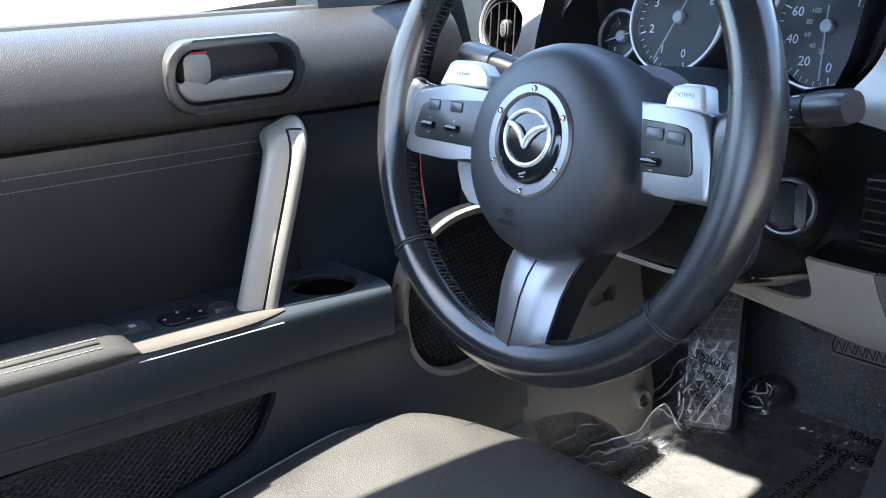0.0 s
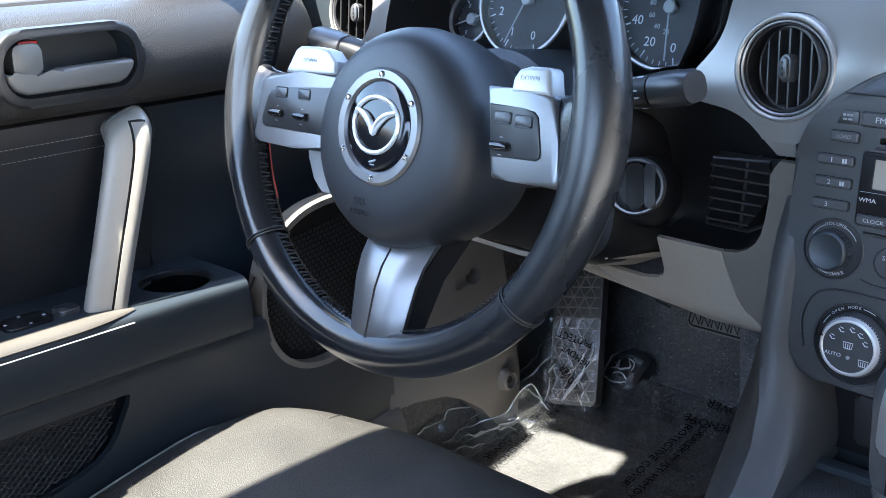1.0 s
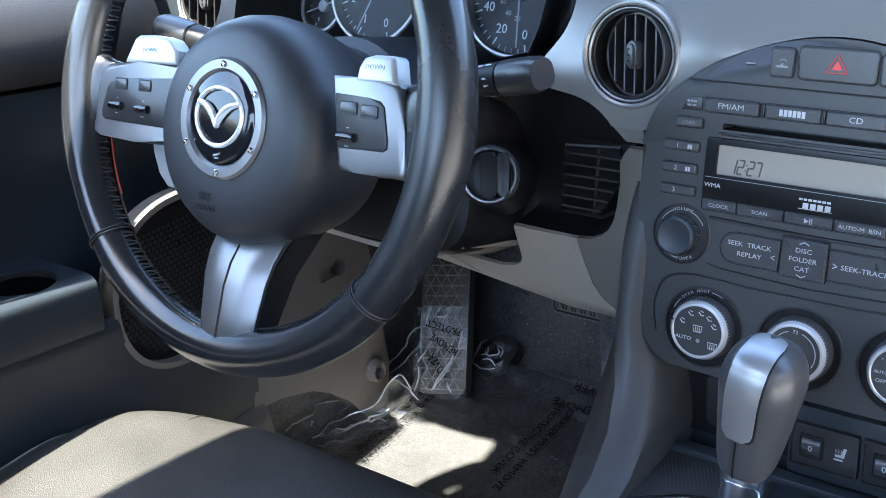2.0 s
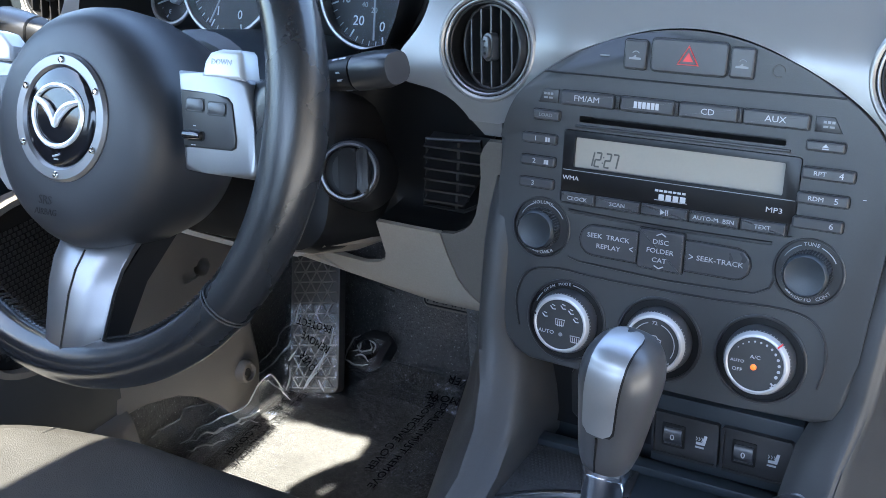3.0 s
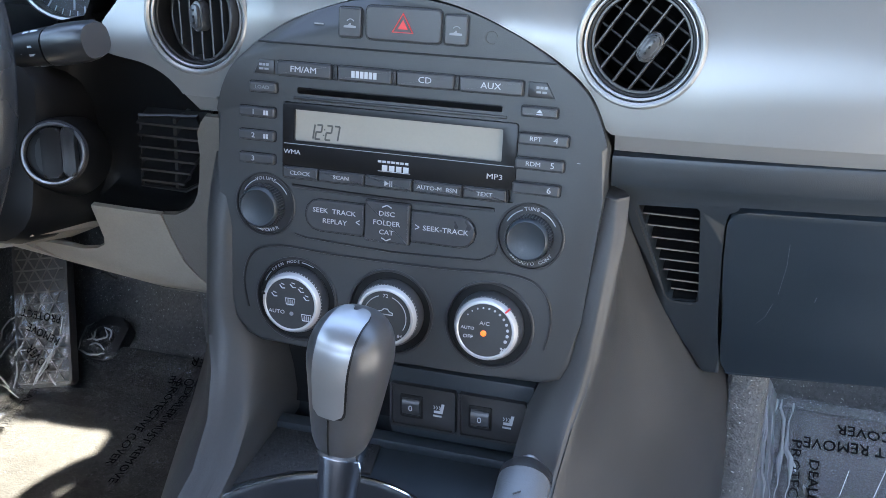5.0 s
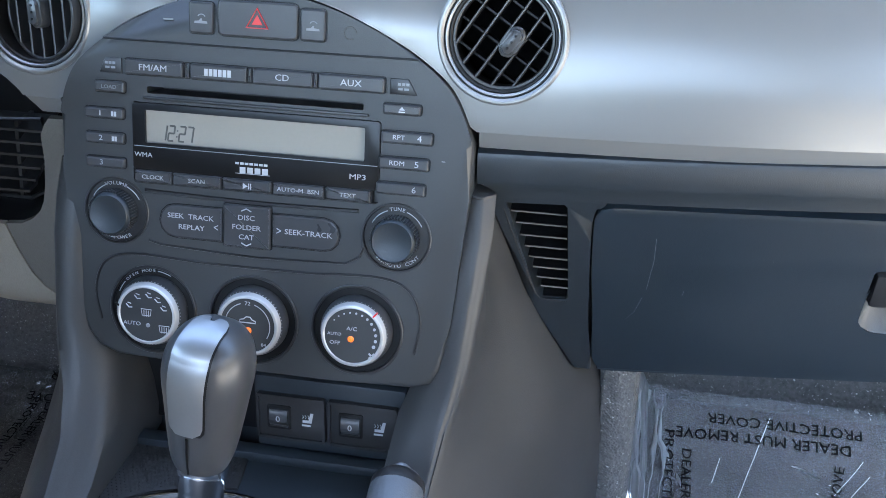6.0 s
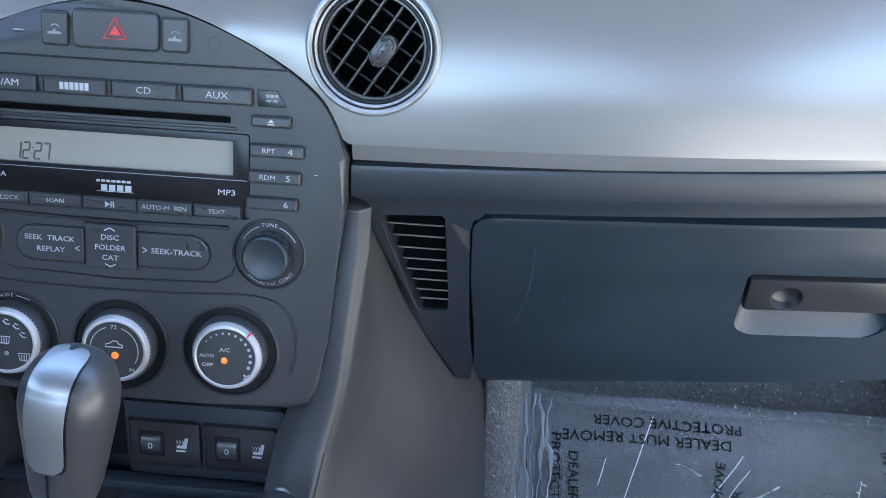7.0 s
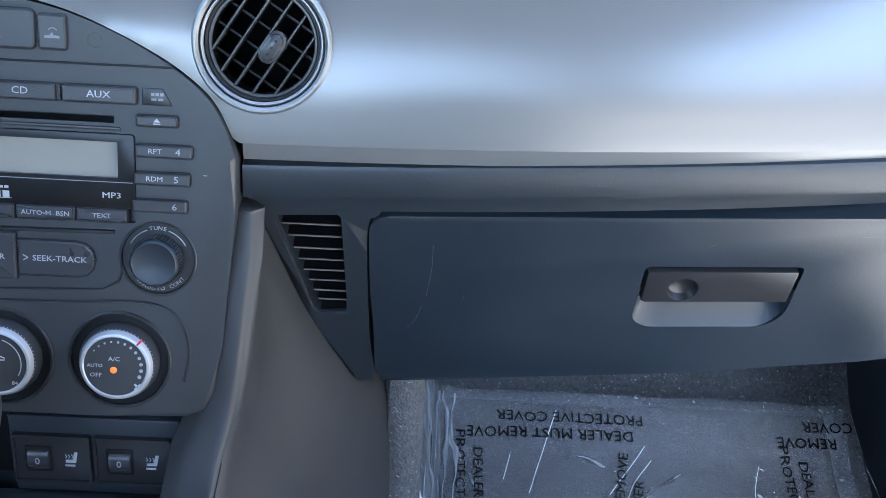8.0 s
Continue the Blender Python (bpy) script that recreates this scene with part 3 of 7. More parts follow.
def glovebox():
    m = Matrix.Translation((0.19, 0, 0)) @ Matrix.Rotation(radians(3), 4, "Z") @ Matrix.Translation((-0.19, 0, 0)) @ plane_frame((0, 0.195, 0.5), -18.3)
    gb = thing("glovebox", m, "black grained glovebox lid, lightly scratched", "glovebox")
    edge = spline([(0.2105, -0.1150), (0.2080, -0.0639), (0.2052, -0.0319), (0.2038, 0.0076), (0.2043, 0.0180), (0.2075, 0.0242), (0.2150, 0.0268)], 26)
    outline = edge + [(0.380, 0.0320), (0.560, 0.0378), (0.560, -0.0955)] + spline([(0.540, -0.0985), (0.480, -0.1060), (0.428, -0.1134), (0.330, -0.1205), (0.2250, -0.1278), (0.2165, -0.1265), (0.2105, -0.1150)], 22)[:-1]
    # hand hollow: its rim is a soft dished outline
    hollow = [(x, y + 0.030 * (x - 0.40)) for x, y in rrect(0.3735, 0.4735, -0.0665, -0.0090, (0.004, 0.004, 0.016, 0.020), 8)]
    part("lid", carve(prism(outline, -0.02, 0.002, 0.0018, 2), [prism(hollow, -0.014, 0.1)]), LID, gb)
    part("recess", prism([(x * 1.004 - 0.0017, y) for x, y in hollow], -0.017, -0.0135), PLASTIC_GREY, gb)
    # dished hollow under the pull, rising to the lid's face at its lower rim
    rows = []
    for k in range(13):
        f = k / 12
        row = []
        for i in range(25):
            u = i / 24
            x = 0.3740 + 0.0990 * u
            side = max(abs(2 * u - 1) - 0.70, 0) / 0.30
            y = -0.030 - 0.0362 * f + 0.009 * side ** 2 * f + 0.030 * (x - 0.40)
            row.append((x, y, -0.0125 + 0.0142 * max(f ** 2.2, side ** 2.0)))
        rows.append(row)
    part("scoop", sheet(rows, 0.001), LID, gb, smooth=60)
    pull = prism([(0.3758, -0.0139), (0.4703, -0.0110), (0.4712, -0.0130), (0.4708, -0.0389), (0.3788, -0.0419), (0.3765, -0.0405)], -0.010, 0.0030, 0.0015)
    part("pull", carve(pull, [moved(lathe([(0.003, -0.0045), (0.0080, -0.0015), (0.0100, 0.003), (0.0106, 0.02)], 32), Matrix.Translation((0.4008, -0.0290, 0)))]), PLASTIC_SMOOTH, gb, "smooth black pull with a round lock dimple")
    # scuffs on the lid
    for run in ([(0.2420, 0.0040), (0.2425, -0.0150), (0.2405, -0.0420)], [(0.2385, -0.0500), (0.2350, -0.0640), (0.2300, -0.0720)], [(0.2640, -0.0400), (0.2632, -0.0455)], [(0.3130, -0.0080), (0.3136, -0.0095)], [(0.4080, 0.0080), (0.4125, 0.0110)], [(0.500, 0.0200), (0.512, 0.0215)]):
        part("scuff", sweep([(x, y, 0.0019) for x, y in run], 0.00016, 4), PRINT_DIM, gb)
    return gb


# where the passenger's flank meets the cheek: heights, x and y
FLANK_Z = (0.345, 0.365, 0.385, 0.41, 0.43, 0.45, 0.50, 0.52, 0.5405)
FLANK_X = (0.201, 0.192, 0.182, 0.170, 0.161, 0.1525, 0.1365, 0.130, 0.1265)
FLANK_Y = (0.250, 0.240, 0.233, 0.225, 0.218, 0.2115, 0.195, 0.188, 0.182)


def console():
    co = thing("console", pose(0, 0, 0), "charcoal tunnel console with flared sides", "console")
    for s, name in ((1, "side_panel"), (-1, "side_panel")):
        secs = []
        # each section runs from the inner lip round the ridge and forward along the flank
        for z, ri, yi, ro, yo in ((0.5405, 0.1258, 0.147, 0.1295, 0.170), (0.52, 0.1262, 0.136, 0.138, 0.182), (0.50, 0.1245, 0.128, 0.147, 0.194), (0.45, 0.1195, 0.116, 0.166, 0.213), (0.43, 0.116, 0.109, 0.174, 0.222), (0.41, 0.111, 0.098, 0.182, 0.232),
                                  (0.385, 0.107, 0.078, 0.192, 0.243), (0.365, 0.106, 0.050, 0.200, 0.253), (0.345, 0.109, 0.005, 0.206, 0.263), (0.30, 0.125, -0.02, 0.212, 0.285), (0.20, 0.140, -0.05, 0.220, 0.32), (0.05, 0.150, -0.08, 0.228, 0.40)):
            low = min(max((0.445 - z) / 0.03, 0), 1) if s > 0 else 0
            bulge = 0.007
            if s > 0 and z > 0.31:
                ro, yo, bulge = float(np.interp(z, FLANK_Z, FLANK_X)), float(np.interp(z, FLANK_Z, FLANK_Y)), 0.002
            if s > 0:
                pts = spline([(ri - 0.016 - 0.006 * low, yi + 0.012 + 0.006 * low), (ri - 0.006 - 0.005 * low, yi + 0.0035 + 0.003 * low), (ri + 0.004, yi), (ri + 0.0078, yi + 0.0018), (ri + 0.0125, yi + 0.0085), ((ri + ro) / 2 + bulge, (yi + yo) / 2), (ro, yo), (ro + 0.004, yo + 0.12)], 25)
            else:
                back = [(ri - 0.0135, 0.158)] if 0.34 < z < 0.44 else []
                pts = spline(back + [(ri - 0.012, yi + 0.018), (ri - 0.003, yi + 0.005), (ri + 0.005, yi), (ri + 0.014, yi + 0.008), ((ri + ro) / 2 + bulge, (yi + yo) / 2), (ro, yo), (ro + 0.004, yo + 0.12)], 19)
            secs.append([(x if s > 0 else 0.011 * min(max((z - 0.43) / 0.10, 0), 1) - x * 0.975, y, z) for x, y in pts])
        side = part(name, sheet(secs, 0.004 * s), PLASTIC_GREY, co)
        top = [(x, y) for x, y, z in secs[0]]
        part("end_cap", prism((top if s > 0 else top[::-1]), 0.5390, 0.5422, 0.0010), PLASTIC_GREY, side)
    # rear run of the tunnel, beside the seats
    secs = []
    for y, w, h in ((0.12, 0.115, 0.345), (0.04, 0.120, 0.342), (-0.10, 0.125, 0.335), (-0.5, 0.130, 0.345), (-1.0, 0.13, 0.36)):
        secs.append([(-w - 0.02, y, 0.05), (-w - 0.012, y, h - 0.07), (-w, y, h - 0.012), (-w + 0.012, y, h), (0, y, h - 0.004), (w - 0.012, y, h), (w, y, h - 0.012), (w + 0.012, y, h - 0.07), (w + 0.02, y, 0.05)])
    part("tunnel", loft(secs, closed=False), PLASTIC, co)
    # back wall of the tray with the switch panel
    part("tray_wall", box(-0.118, 0.118, 0.160, 0.175, 0.33, 0.43), PLASTIC, co)
    return co


# ---- steering wheel ----
WHEEL = plane_frame((-0.3416, 0.0, 0.62), 20) @ Matrix.Rotation(radians(1.5), 4, "Z")


def steering_wheel():
    w = thing("steering_wheel", WHEEL, "three-spoke black leather steering wheel with silver spokes", "steering wheel")
    R = 0.1695
    pts, rad = [], []
    for i in range(120):
        a = 2 * math.pi * i / 120
        pts.append((R * math.cos(a), R * math.sin(a), 0))
        grip = math.exp(-((abs(math.sin(a) + 0.05)) / 0.35) ** 2)
        rad.append(0.0158 + 0.0022 * grip + 0.0002 * noise.noise((math.cos(a) * 6, math.sin(a) * 6, 3)))
    rim = part("rim", sweep(pts, rad, 24, closed=True, flat=1.06), RIM, w, "smooth worn black leather rim")
    # sewn joints across the rim
    for deg in (-41, 221, 38, 142):
        a = radians(deg)
        c = Vector((R * math.cos(a), R * math.sin(a), 0))
        e = Vector((math.cos(a), math.sin(a), 0))
        for off in (-0.0012, 0.0012):
            t = Vector((-math.sin(a), math.cos(a), 0)) * off
            loop = [c + t + e * 0.01655 * math.cos(q) + Vector((0, 0, 0.0174 * math.sin(q))) for q in [2 * math.pi * k / 28 for k in range(28)]]
            part("seam", sweep(loop, 0.0006, 6, closed=True, up=(-math.sin(a), math.cos(a), 0)), LEATHER, rim)
    # baseball stitching along the inner side of the rim
    pieces = []
    for i in range(250):
        a = 2 * math.pi * i / 250
        r = R - 0.0168
        lean = 0.006 if i % 2 else -0.006
        p = Vector((r * math.cos(a), r * math.sin(a), 0.0035))
        q = Vector(((r - 0.0002) * math.cos(a + lean), (r - 0.0002) * math.sin(a + lean), -0.0045))
        pieces.append(sweep([p, q], 0.00065, 5))
    part("stitching", join(*pieces), RUBBER, rim, "black cross stitching")
    red = [((R - 0.0166) * math.cos(radians(a)), (R - 0.0166) * math.sin(radians(a)), -0.0085) for a in range(186, 212)]
    part("thread", sweep(red, 0.0005, 5), RED_THREAD, rim, "red thread line")
    # leather webs where the spokes run into the rim
    for side in (-1, 1):
        secs = []
        for u, h, t, wz in ((0.134, 0.026, 0.0070, -0.0040), (0.144, 0.0275, 0.0080, -0.0025), (0.152, 0.031, 0.0090, -0.0010), (0.159, 0.037, 0.0105, 0.0), (0.166, 0.047, 0.0120, 0.0)):
            secs.append([(side * (u + 0.08 * (0.006 - h * math.copysign(abs(math.cos(q)) ** 0.6, math.cos(q)))) , -0.007 + h * math.copysign(abs(math.cos(q)) ** 0.6, math.cos(q)), wz + t * math.copysign(abs(math.sin(q)) ** 0.7, math.sin(q))) for q in [2 * math.pi * k / 28 for k in range(28)]])
        part("spoke_web", loft(secs), RIM, w, smooth=60)
    # hub: a deep drum with a domed cushion
    hub = part("hub", moved(lathe([(0.056, -0.085), (0.070, -0.070), (0.077, -0.045), (0.0790, -0.022), (0.0775, -0.008), (0.0745, 0.001), (0.0695, 0.0080), (0.063, 0.0125), (0.054, 0.0153), (0.042, 0.0165), (0.0001, 0.0170)], 72, cap=False), Matrix.Translation((0, -0.019, 0))), HUB, w, "domed black airbag cushion")
    cy = -0.0122
    part("badge_ring", ring(0, cy, 0.0310, 0.0405, 0.010, 0.0192, 72, 0.2), SATIN, w, "satin silver ring round the badge")
    part("badge_disc", moved(lathe([(0.0308, 0.012), (0.0308, 0.0178), (0.029, 0.0188), (0.02, 0.0198), (0.0001, 0.0205)], 64, cap=False), Matrix.Translation((0, cy, 0))), GLOSS, w, "gloss black badge disc")
    # plain oval with a chevron in place of the maker's mark
    loop = [(0.0215 * math.cos(q), cy + 0.0025 + 0.0205 * math.sin(q) * (1.0 if math.sin(q) < 0 else 0.85), 0.0212 - 0.0012 * abs(math.cos(q))) for q in [2 * math.pi * k / 48 for k in range(48)]]
    wing = spline([(-0.0195, cy + 0.0105, 0.0210), (-0.010, cy + 0.0075, 0.0216), (-0.003, cy + 0.001, 0.0219), (0, cy - 0.0055, 0.0219), (0.003, cy + 0.001, 0.0219), (0.010, cy + 0.0075, 0.0216), (0.0195, cy + 0.0105, 0.0210)], 33)
    part("emblem", join(sweep(loop, 0.00165, 8, closed=True), sweep(wing, [0.0013 + 0.0014 * abs(math.sin(math.pi * k / 32 * 2)) for k in range(33)], 8)), EMBLEM, w, "bright chrome emblem")
    for deg in (90, 30, -30, -90, 210, 150):
        a = radians(deg)
        part("bolt", moved(lathe([(0.0022, 0.018), (0.0022, 0.0200), (0.0016, 0.0206), (0.0010, 0.0198), (0.0001, 0.0198)], 14, cap=False), Matrix.Translation((0.0357 * math.cos(a), cy + 0.0357 * math.sin(a), 0))), CHROME, w)
    part("embossing", join(letters("SRS", 0.0080, -0.012, -0.0655, 0.0165), letters("AIRBAG", 0.0058, -0.012, -0.0730, 0.0158)), PLASTIC_DEEP, hub, "embossed lettering")
    part("horn_mark", join(sweep([(-0.003, cy - 0.0245, 0.0196), (0.001, cy - 0.0235, 0.0197), (0.003, cy - 0.0225, 0.0197)], 0.0007, 6), sweep([(-0.002, cy - 0.0262, 0.0195), (0.0015, cy - 0.0262, 0.0195)], 0.0005, 6)), PRINT, w)
    # side spokes with their switch pods
    sides = ((-1, [(-0.058, 0.0225), (-0.100, 0.0205), (-0.136, 0.0175), (-0.1460, 0.0125), (-0.1520, -0.012), (-0.1560, -0.028), (-0.152, -0.0345), (-0.140, -0.0355), (-0.100, -0.0370), (-0.058, -0.0365)],
              [(-0.060, 0.0110), (-0.118, 0.0075), (-0.1300, 0.0045), (-0.1335, 0.0005), (-0.1390, -0.0165), (-0.1380, -0.0215), (-0.1340, -0.0235), (-0.060, -0.0245)],
              ((-0.1173, 0.0037), (-0.0908, 0.0038)), ((-0.1209, -0.0122), (-0.0919, -0.0128)),
              [(-0.0600, 0.0200), (-0.0625, 0.0300), (-0.0740, 0.0380), (-0.0860, 0.0400), (-0.1060, 0.0395), (-0.1100, 0.0370), (-0.1165, 0.0190)]),
             (1, [(0.0845, 0.0228), (0.110, 0.0224), (0.1345, 0.0214), (0.1395, 0.0180), (0.1450, -0.0080), (0.1488, -0.0290), (0.1484, -0.0345), (0.1440, -0.0360), (0.110, -0.0354), (0.0950, -0.0350)],
              [(0.0895, 0.0118), (0.115, 0.0108), (0.1255, 0.0092), (0.1290, 0.0060), (0.1335, -0.0140), (0.1335, -0.0185), (0.1305, -0.0208), (0.0945, -0.0214)],
              ((0.1018, 0.0034), (0.1185, 0.0023)), ((0.1022, -0.0142),),
              [(0.1040, 0.0190), (0.1046, 0.0290), (0.1078, 0.0345), (0.1150, 0.0366), (0.1285, 0.0366), (0.1312, 0.0345), (0.1365, 0.0190)]))
    for s, outline, pod, keys, rockers, tab in sides:
        bm = prism(outline, -0.014, 0.0080, 0.004, 3)
        for v in bm.verts:
            v.co.z -= 7.0 * max(abs(v.co.x) - 0.132, 0) ** 2 + 0.12 * max(0.075 - abs(v.co.x), 0)
        sp = part("spoke", bm, SATIN, w, "satin silver side spoke")
        part("switch_panel", prism(pod, -0.004, 0.0088, 0.0008), PLASTIC_SMOOTH, sp, "black switch panel")
        for x, y in keys:
            part("button_gap", prism(rrect(x - 0.0072, x + 0.0072, y - 0.0042, y + 0.0042, 0.0016), 0.007, 0.0090), PLASTIC_DEEP, sp)
            part("button", prism(rrect(x - 0.0064, x + 0.0064, y - 0.0034, y + 0.0034, 0.0012), 0.0075, 0.0096, 0.0004), BUTTON, sp)
        for x, y in rockers:
            part("rocker_gap", prism(rrect(x - 0.0085, x + 0.0085, y - 0.0032, y + 0.0032, 0.0025), 0.007, 0.0090), PLASTIC_DEEP, sp)
            part("rocker", moved(lathe([(0.0001, -0.0070), (0.0026, -0.0064), (0.0032, 0), (0.0026, 0.0064), (0.0001, 0.0070)], 16, cap=False), Matrix.Translation((x, y, 0.0098)) @ Matrix.Rotation(radians(90), 4, "Y")), GLOSS, sp)
            part("mark", bars(x, y + 0.0056, 0.0026, 0.0005, 1, 0.0088), PRINT, sp), part("mark", bars(x, y - 0.0056, 0.0036, 0.0005, 2, 0.0088), PRINT, sp)
        # thumb tab above the spoke
        bm = prism(tab, -0.006, 0.0085, 0.003, 3)
        for v in bm.verts:
            v.co.z -= 0.18 * max(v.co.y - 0.022, 0)
        tb = part("shift_tab", bm, TAB, w, "pale silver thumb shift tab")
        part("mark", letters("DOWN", 0.0048, (tab[2][0] + tab[4][0]) / 2, 0.0290, 0.0074, squeeze=0.95), SATIN, tb)
        if s < 0:
            pad = [(-0.130, -0.020), (-0.088, -0.020), (-0.0880, -0.0660), (-0.0950, -0.0710), (-0.1060, -0.0700), (-0.1165, -0.0610), (-0.1250, -0.0450)]
            part("paddle", prism(pad, -0.038, -0.029, 0.003, 3), TAB, w, "silver shift paddle")
    # lower spoke: two silver plates on a dark carrier
    secs = []
    for v, hw, wz in ((-0.080, 0.0335, -0.014), (-0.092, 0.0325, -0.004), (-0.105, 0.0310, 0.0035), (-0.120, 0.0295, 0.0080), (-0.140, 0.0272, 0.0105), (-0.156, 0.0255, 0.0125), (-0.1615, 0.0245, 0.0105)):
        secs.append([(0.004 + hw * q, v - 0.004 * (1 - q * q), wz - 0.005 * q * q - (0.004 if abs(q) > 0.9 else 0)) for q in (-1, -0.95, -0.7, -0.35, -0.06, 0.0, 0.06, 0.35, 0.7, 0.95, 1)])
    sp = part("lower_spoke", sheet(secs, 0.004), SATIN, w, "satin silver lower spoke with a centre seam")
    part("seam", sweep([(0.004, -0.0965, -0.0035), (0.004, -0.109, 0.0038), (0.004, -0.124, 0.0083), (0.004, -0.144, 0.0108), (0.004, -0.160, 0.0128)], 0.0007, 6), PLASTIC_DEEP, sp)
    part("spoke_carrier", loft([[(-0.030, -0.07, -0.060), (0.040, -0.07, -0.060), (0.038, -0.07, -0.034), (-0.028, -0.07, -0.034)], [(-0.024, -0.115, -0.030), (0.034, -0.115, -0.030), (0.033, -0.115, -0.006), (-0.023, -0.115, -0.006)], [(-0.022, -0.158, -0.014), (0.032, -0.158, -0.014), (0.031, -0.158, 0.002), (-0.021, -0.158, 0.002)]]), PLASTIC_DEEP, w)
    return w


# ---- driver's door ----
def door_slope(y):
    return -0.125 * (y + 0.05)


DOOR_FACE = Matrix(((0, 0, 1, -0.621), (0.9923, 0.1240, 0, -0.0885), (-0.1240, 0.9923, 0, 0.6520), (0, 0, 0, 1)))


def driver_door():
    d = thing("door", pose(0, 0, 0), "closed driver's door with grained black trim and stitched panel", "door")
    def surf(keys, n, y0, y1, ny=40, bow=0.0):
        prof = spline(keys, n)
        return [[(x - bow * max(y - 0.02, 0) ** 2, y, z + door_slope(y)) for x, z in prof] for y in np.linspace(y0, y1, ny)]
    # upper roll with the belt line, opened for the handle
    up = sheet(surf([(-0.715, 0.681), (-0.690, 0.690), (-0.655, 0.688), (-0.632, 0.674), (-0.621, 0.646), (-0.623, 0.618), (-0.634, 0.604), (-0.668, 0.600)], 22, -1.05, 0.19, 50, bow=1.2), 0.01)
    upper = part("upper_trim", carve(up, [moved(prism(rrect(-0.058, 0.058, -0.0235, 0.0235, 0.021, 7), -0.035, 0.05), DOOR_FACE)]), PLASTIC_SOFT, d, "grained black upper trim")
    part("window_seal", sweep([(-0.688, y, 0.690 + door_slope(y)) for y in np.linspace(-1.05, 0.12, 20)], 0.006, 8, flat=0.7), RUBBER, d, "black rubber window seal")
    part("sail_panel", prism([(-0.712, 0.036), (-0.680, 0.040), (-0.676, 0.115), (-0.700, 0.200), (-0.716, 0.200)], 0.670, 0.742, 0.006), PLASTIC, d, "black mirror base panel")
    mid = part("mid_panel", sheet(surf([(-0.672, 0.602), (-0.655, 0.600), (-0.650, 0.592), (-0.655, 0.560), (-0.670, 0.500), (-0.688, 0.450), (-0.696, 0.420)], 16, -1.05, -0.022), 0.01), LEATHER, d, "stitched black leather panel")
    front = sheet(surf([(-0.672, 0.600), (-0.655, 0.598), (-0.652, 0.590), (-0.664, 0.540), (-0.688, 0.480), (-0.696, 0.420), (-0.696, 0.360)], 16, -0.018, 0.19), 0.01)
    part("front_panel", front, PLASTIC, d)
    # two rows of stitches
    for zz in (0.580, 0.5690):
        xx = -0.6500 - 0.0035 * (0.592 - zz) / 0.03
        part("stitching", join(*[sweep([(xx + 0.0004, y, zz + door_slope(y)), (xx + 0.0004, y + 0.0030, zz + door_slope(y + 0.0030))], 0.00038, 5) for y in np.arange(-0.42, -0.062, 0.0044)]), THREAD, mid, "pale stitch row")
    # armrest with its ledge, switch field and cup holder
    arm = surf([(-0.702, 0.4285), (-0.645, 0.4290), (-0.614, 0.4288), (-0.6075, 0.4280), (-0.6040, 0.4262), (-0.6028, 0.4230), (-0.6028, 0.4080), (-0.6062, 0.3870), (-0.6100, 0.3820), (-0.622, 0.3800)], 44, -1.05, 0.020, 50)
    cup = moved(lathe([(0.0335, 0.40), (0.0335, 0.60)], 40), Matrix.Translation((-0.6395, -0.030, 0)))
    armrest = part("armrest", carve(sheet(arm, -0.006), [cup]), PLASTIC, d, "black armrest ledge")
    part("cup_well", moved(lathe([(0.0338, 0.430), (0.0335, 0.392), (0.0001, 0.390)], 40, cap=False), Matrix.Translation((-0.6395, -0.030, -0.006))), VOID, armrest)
    part("cup_rim", moved(ring(0, 0, 0.0332, 0.0346, -0.004, 0.0006, 48), Matrix.Translation((-0.6395, -0.030, 0.4325 + door_slope(-0.030))) @ Matrix.Rotation(radians(-7), 4, "X")), PLASTIC_SMOOTH, armrest)
    # pale line and strip paint the sunlight that grazes the armrest edge
    part("sunlit_line", sweep([(-0.5962, y, 0.4245 + door_slope(y)) for y in np.linspace(-0.236, -0.100, 10)], 0.0006, 6), PRINT, armrest, "thin pale line painting the sun-caught edge")
    part("sunlit_edge_strip", sheet([[(-0.6035 + (x + 0.6035) * k, y, 0.4345 + (z - 0.4345) * k + door_slope(y)) for x, z in spline([(-0.6130, 0.4370), (-0.6085, 0.4368), (-0.6035, 0.4362), (-0.5990, 0.4342), (-0.5962, 0.4308)], 9)] for y, k in zip(np.linspace(-0.243, -0.094, 14), (0.6, 0.9, 1, 1, 1, 1, 1, 1, 1, 0.95, 0.85, 0.7, 0.5, 0.2))], 0.0012), SUNLIT_EDGE, armrest, "dusty armrest edge with sunlight in its pale tone")
    # pad with stitched seams
    secs = []
    for y, k in ((-1.05, 1), (-0.6, 1), (-0.35, 1), (-0.27, 0.98), (-0.250, 0.90), (-0.240, 0.70), (-0.236, 0.4)):
        secs.append([(-0.628 + 0.036 * math.cos(q), y, 0.4335 + door_slope(y) + 0.017 * k * math.sin(q) + 0.002) for q in [2 * math.pi * i / 24 for i in range(24)]])
    pad = part("armrest_pad", loft(secs), SEAT, d, "padded stitched leather armrest")
    part("seam", sweep([(-0.628 + 0.0362 * math.cos(radians(46)), y, 0.4357 + door_slope(y) + 0.0171 * math.sin(radians(46))) for y in np.linspace(-0.50, -0.262, 20)], 0.0009, 6), LEATHER, pad)
    for q, off in ((57, 0.0), (34, 0.0)):
        pts = [(-0.628 + 0.0365 * math.cos(radians(q)), y, 0.4355 + door_slope(y) + 0.0173 * math.sin(radians(q))) for y in np.arange(-0.50, -0.262, 0.0060)]
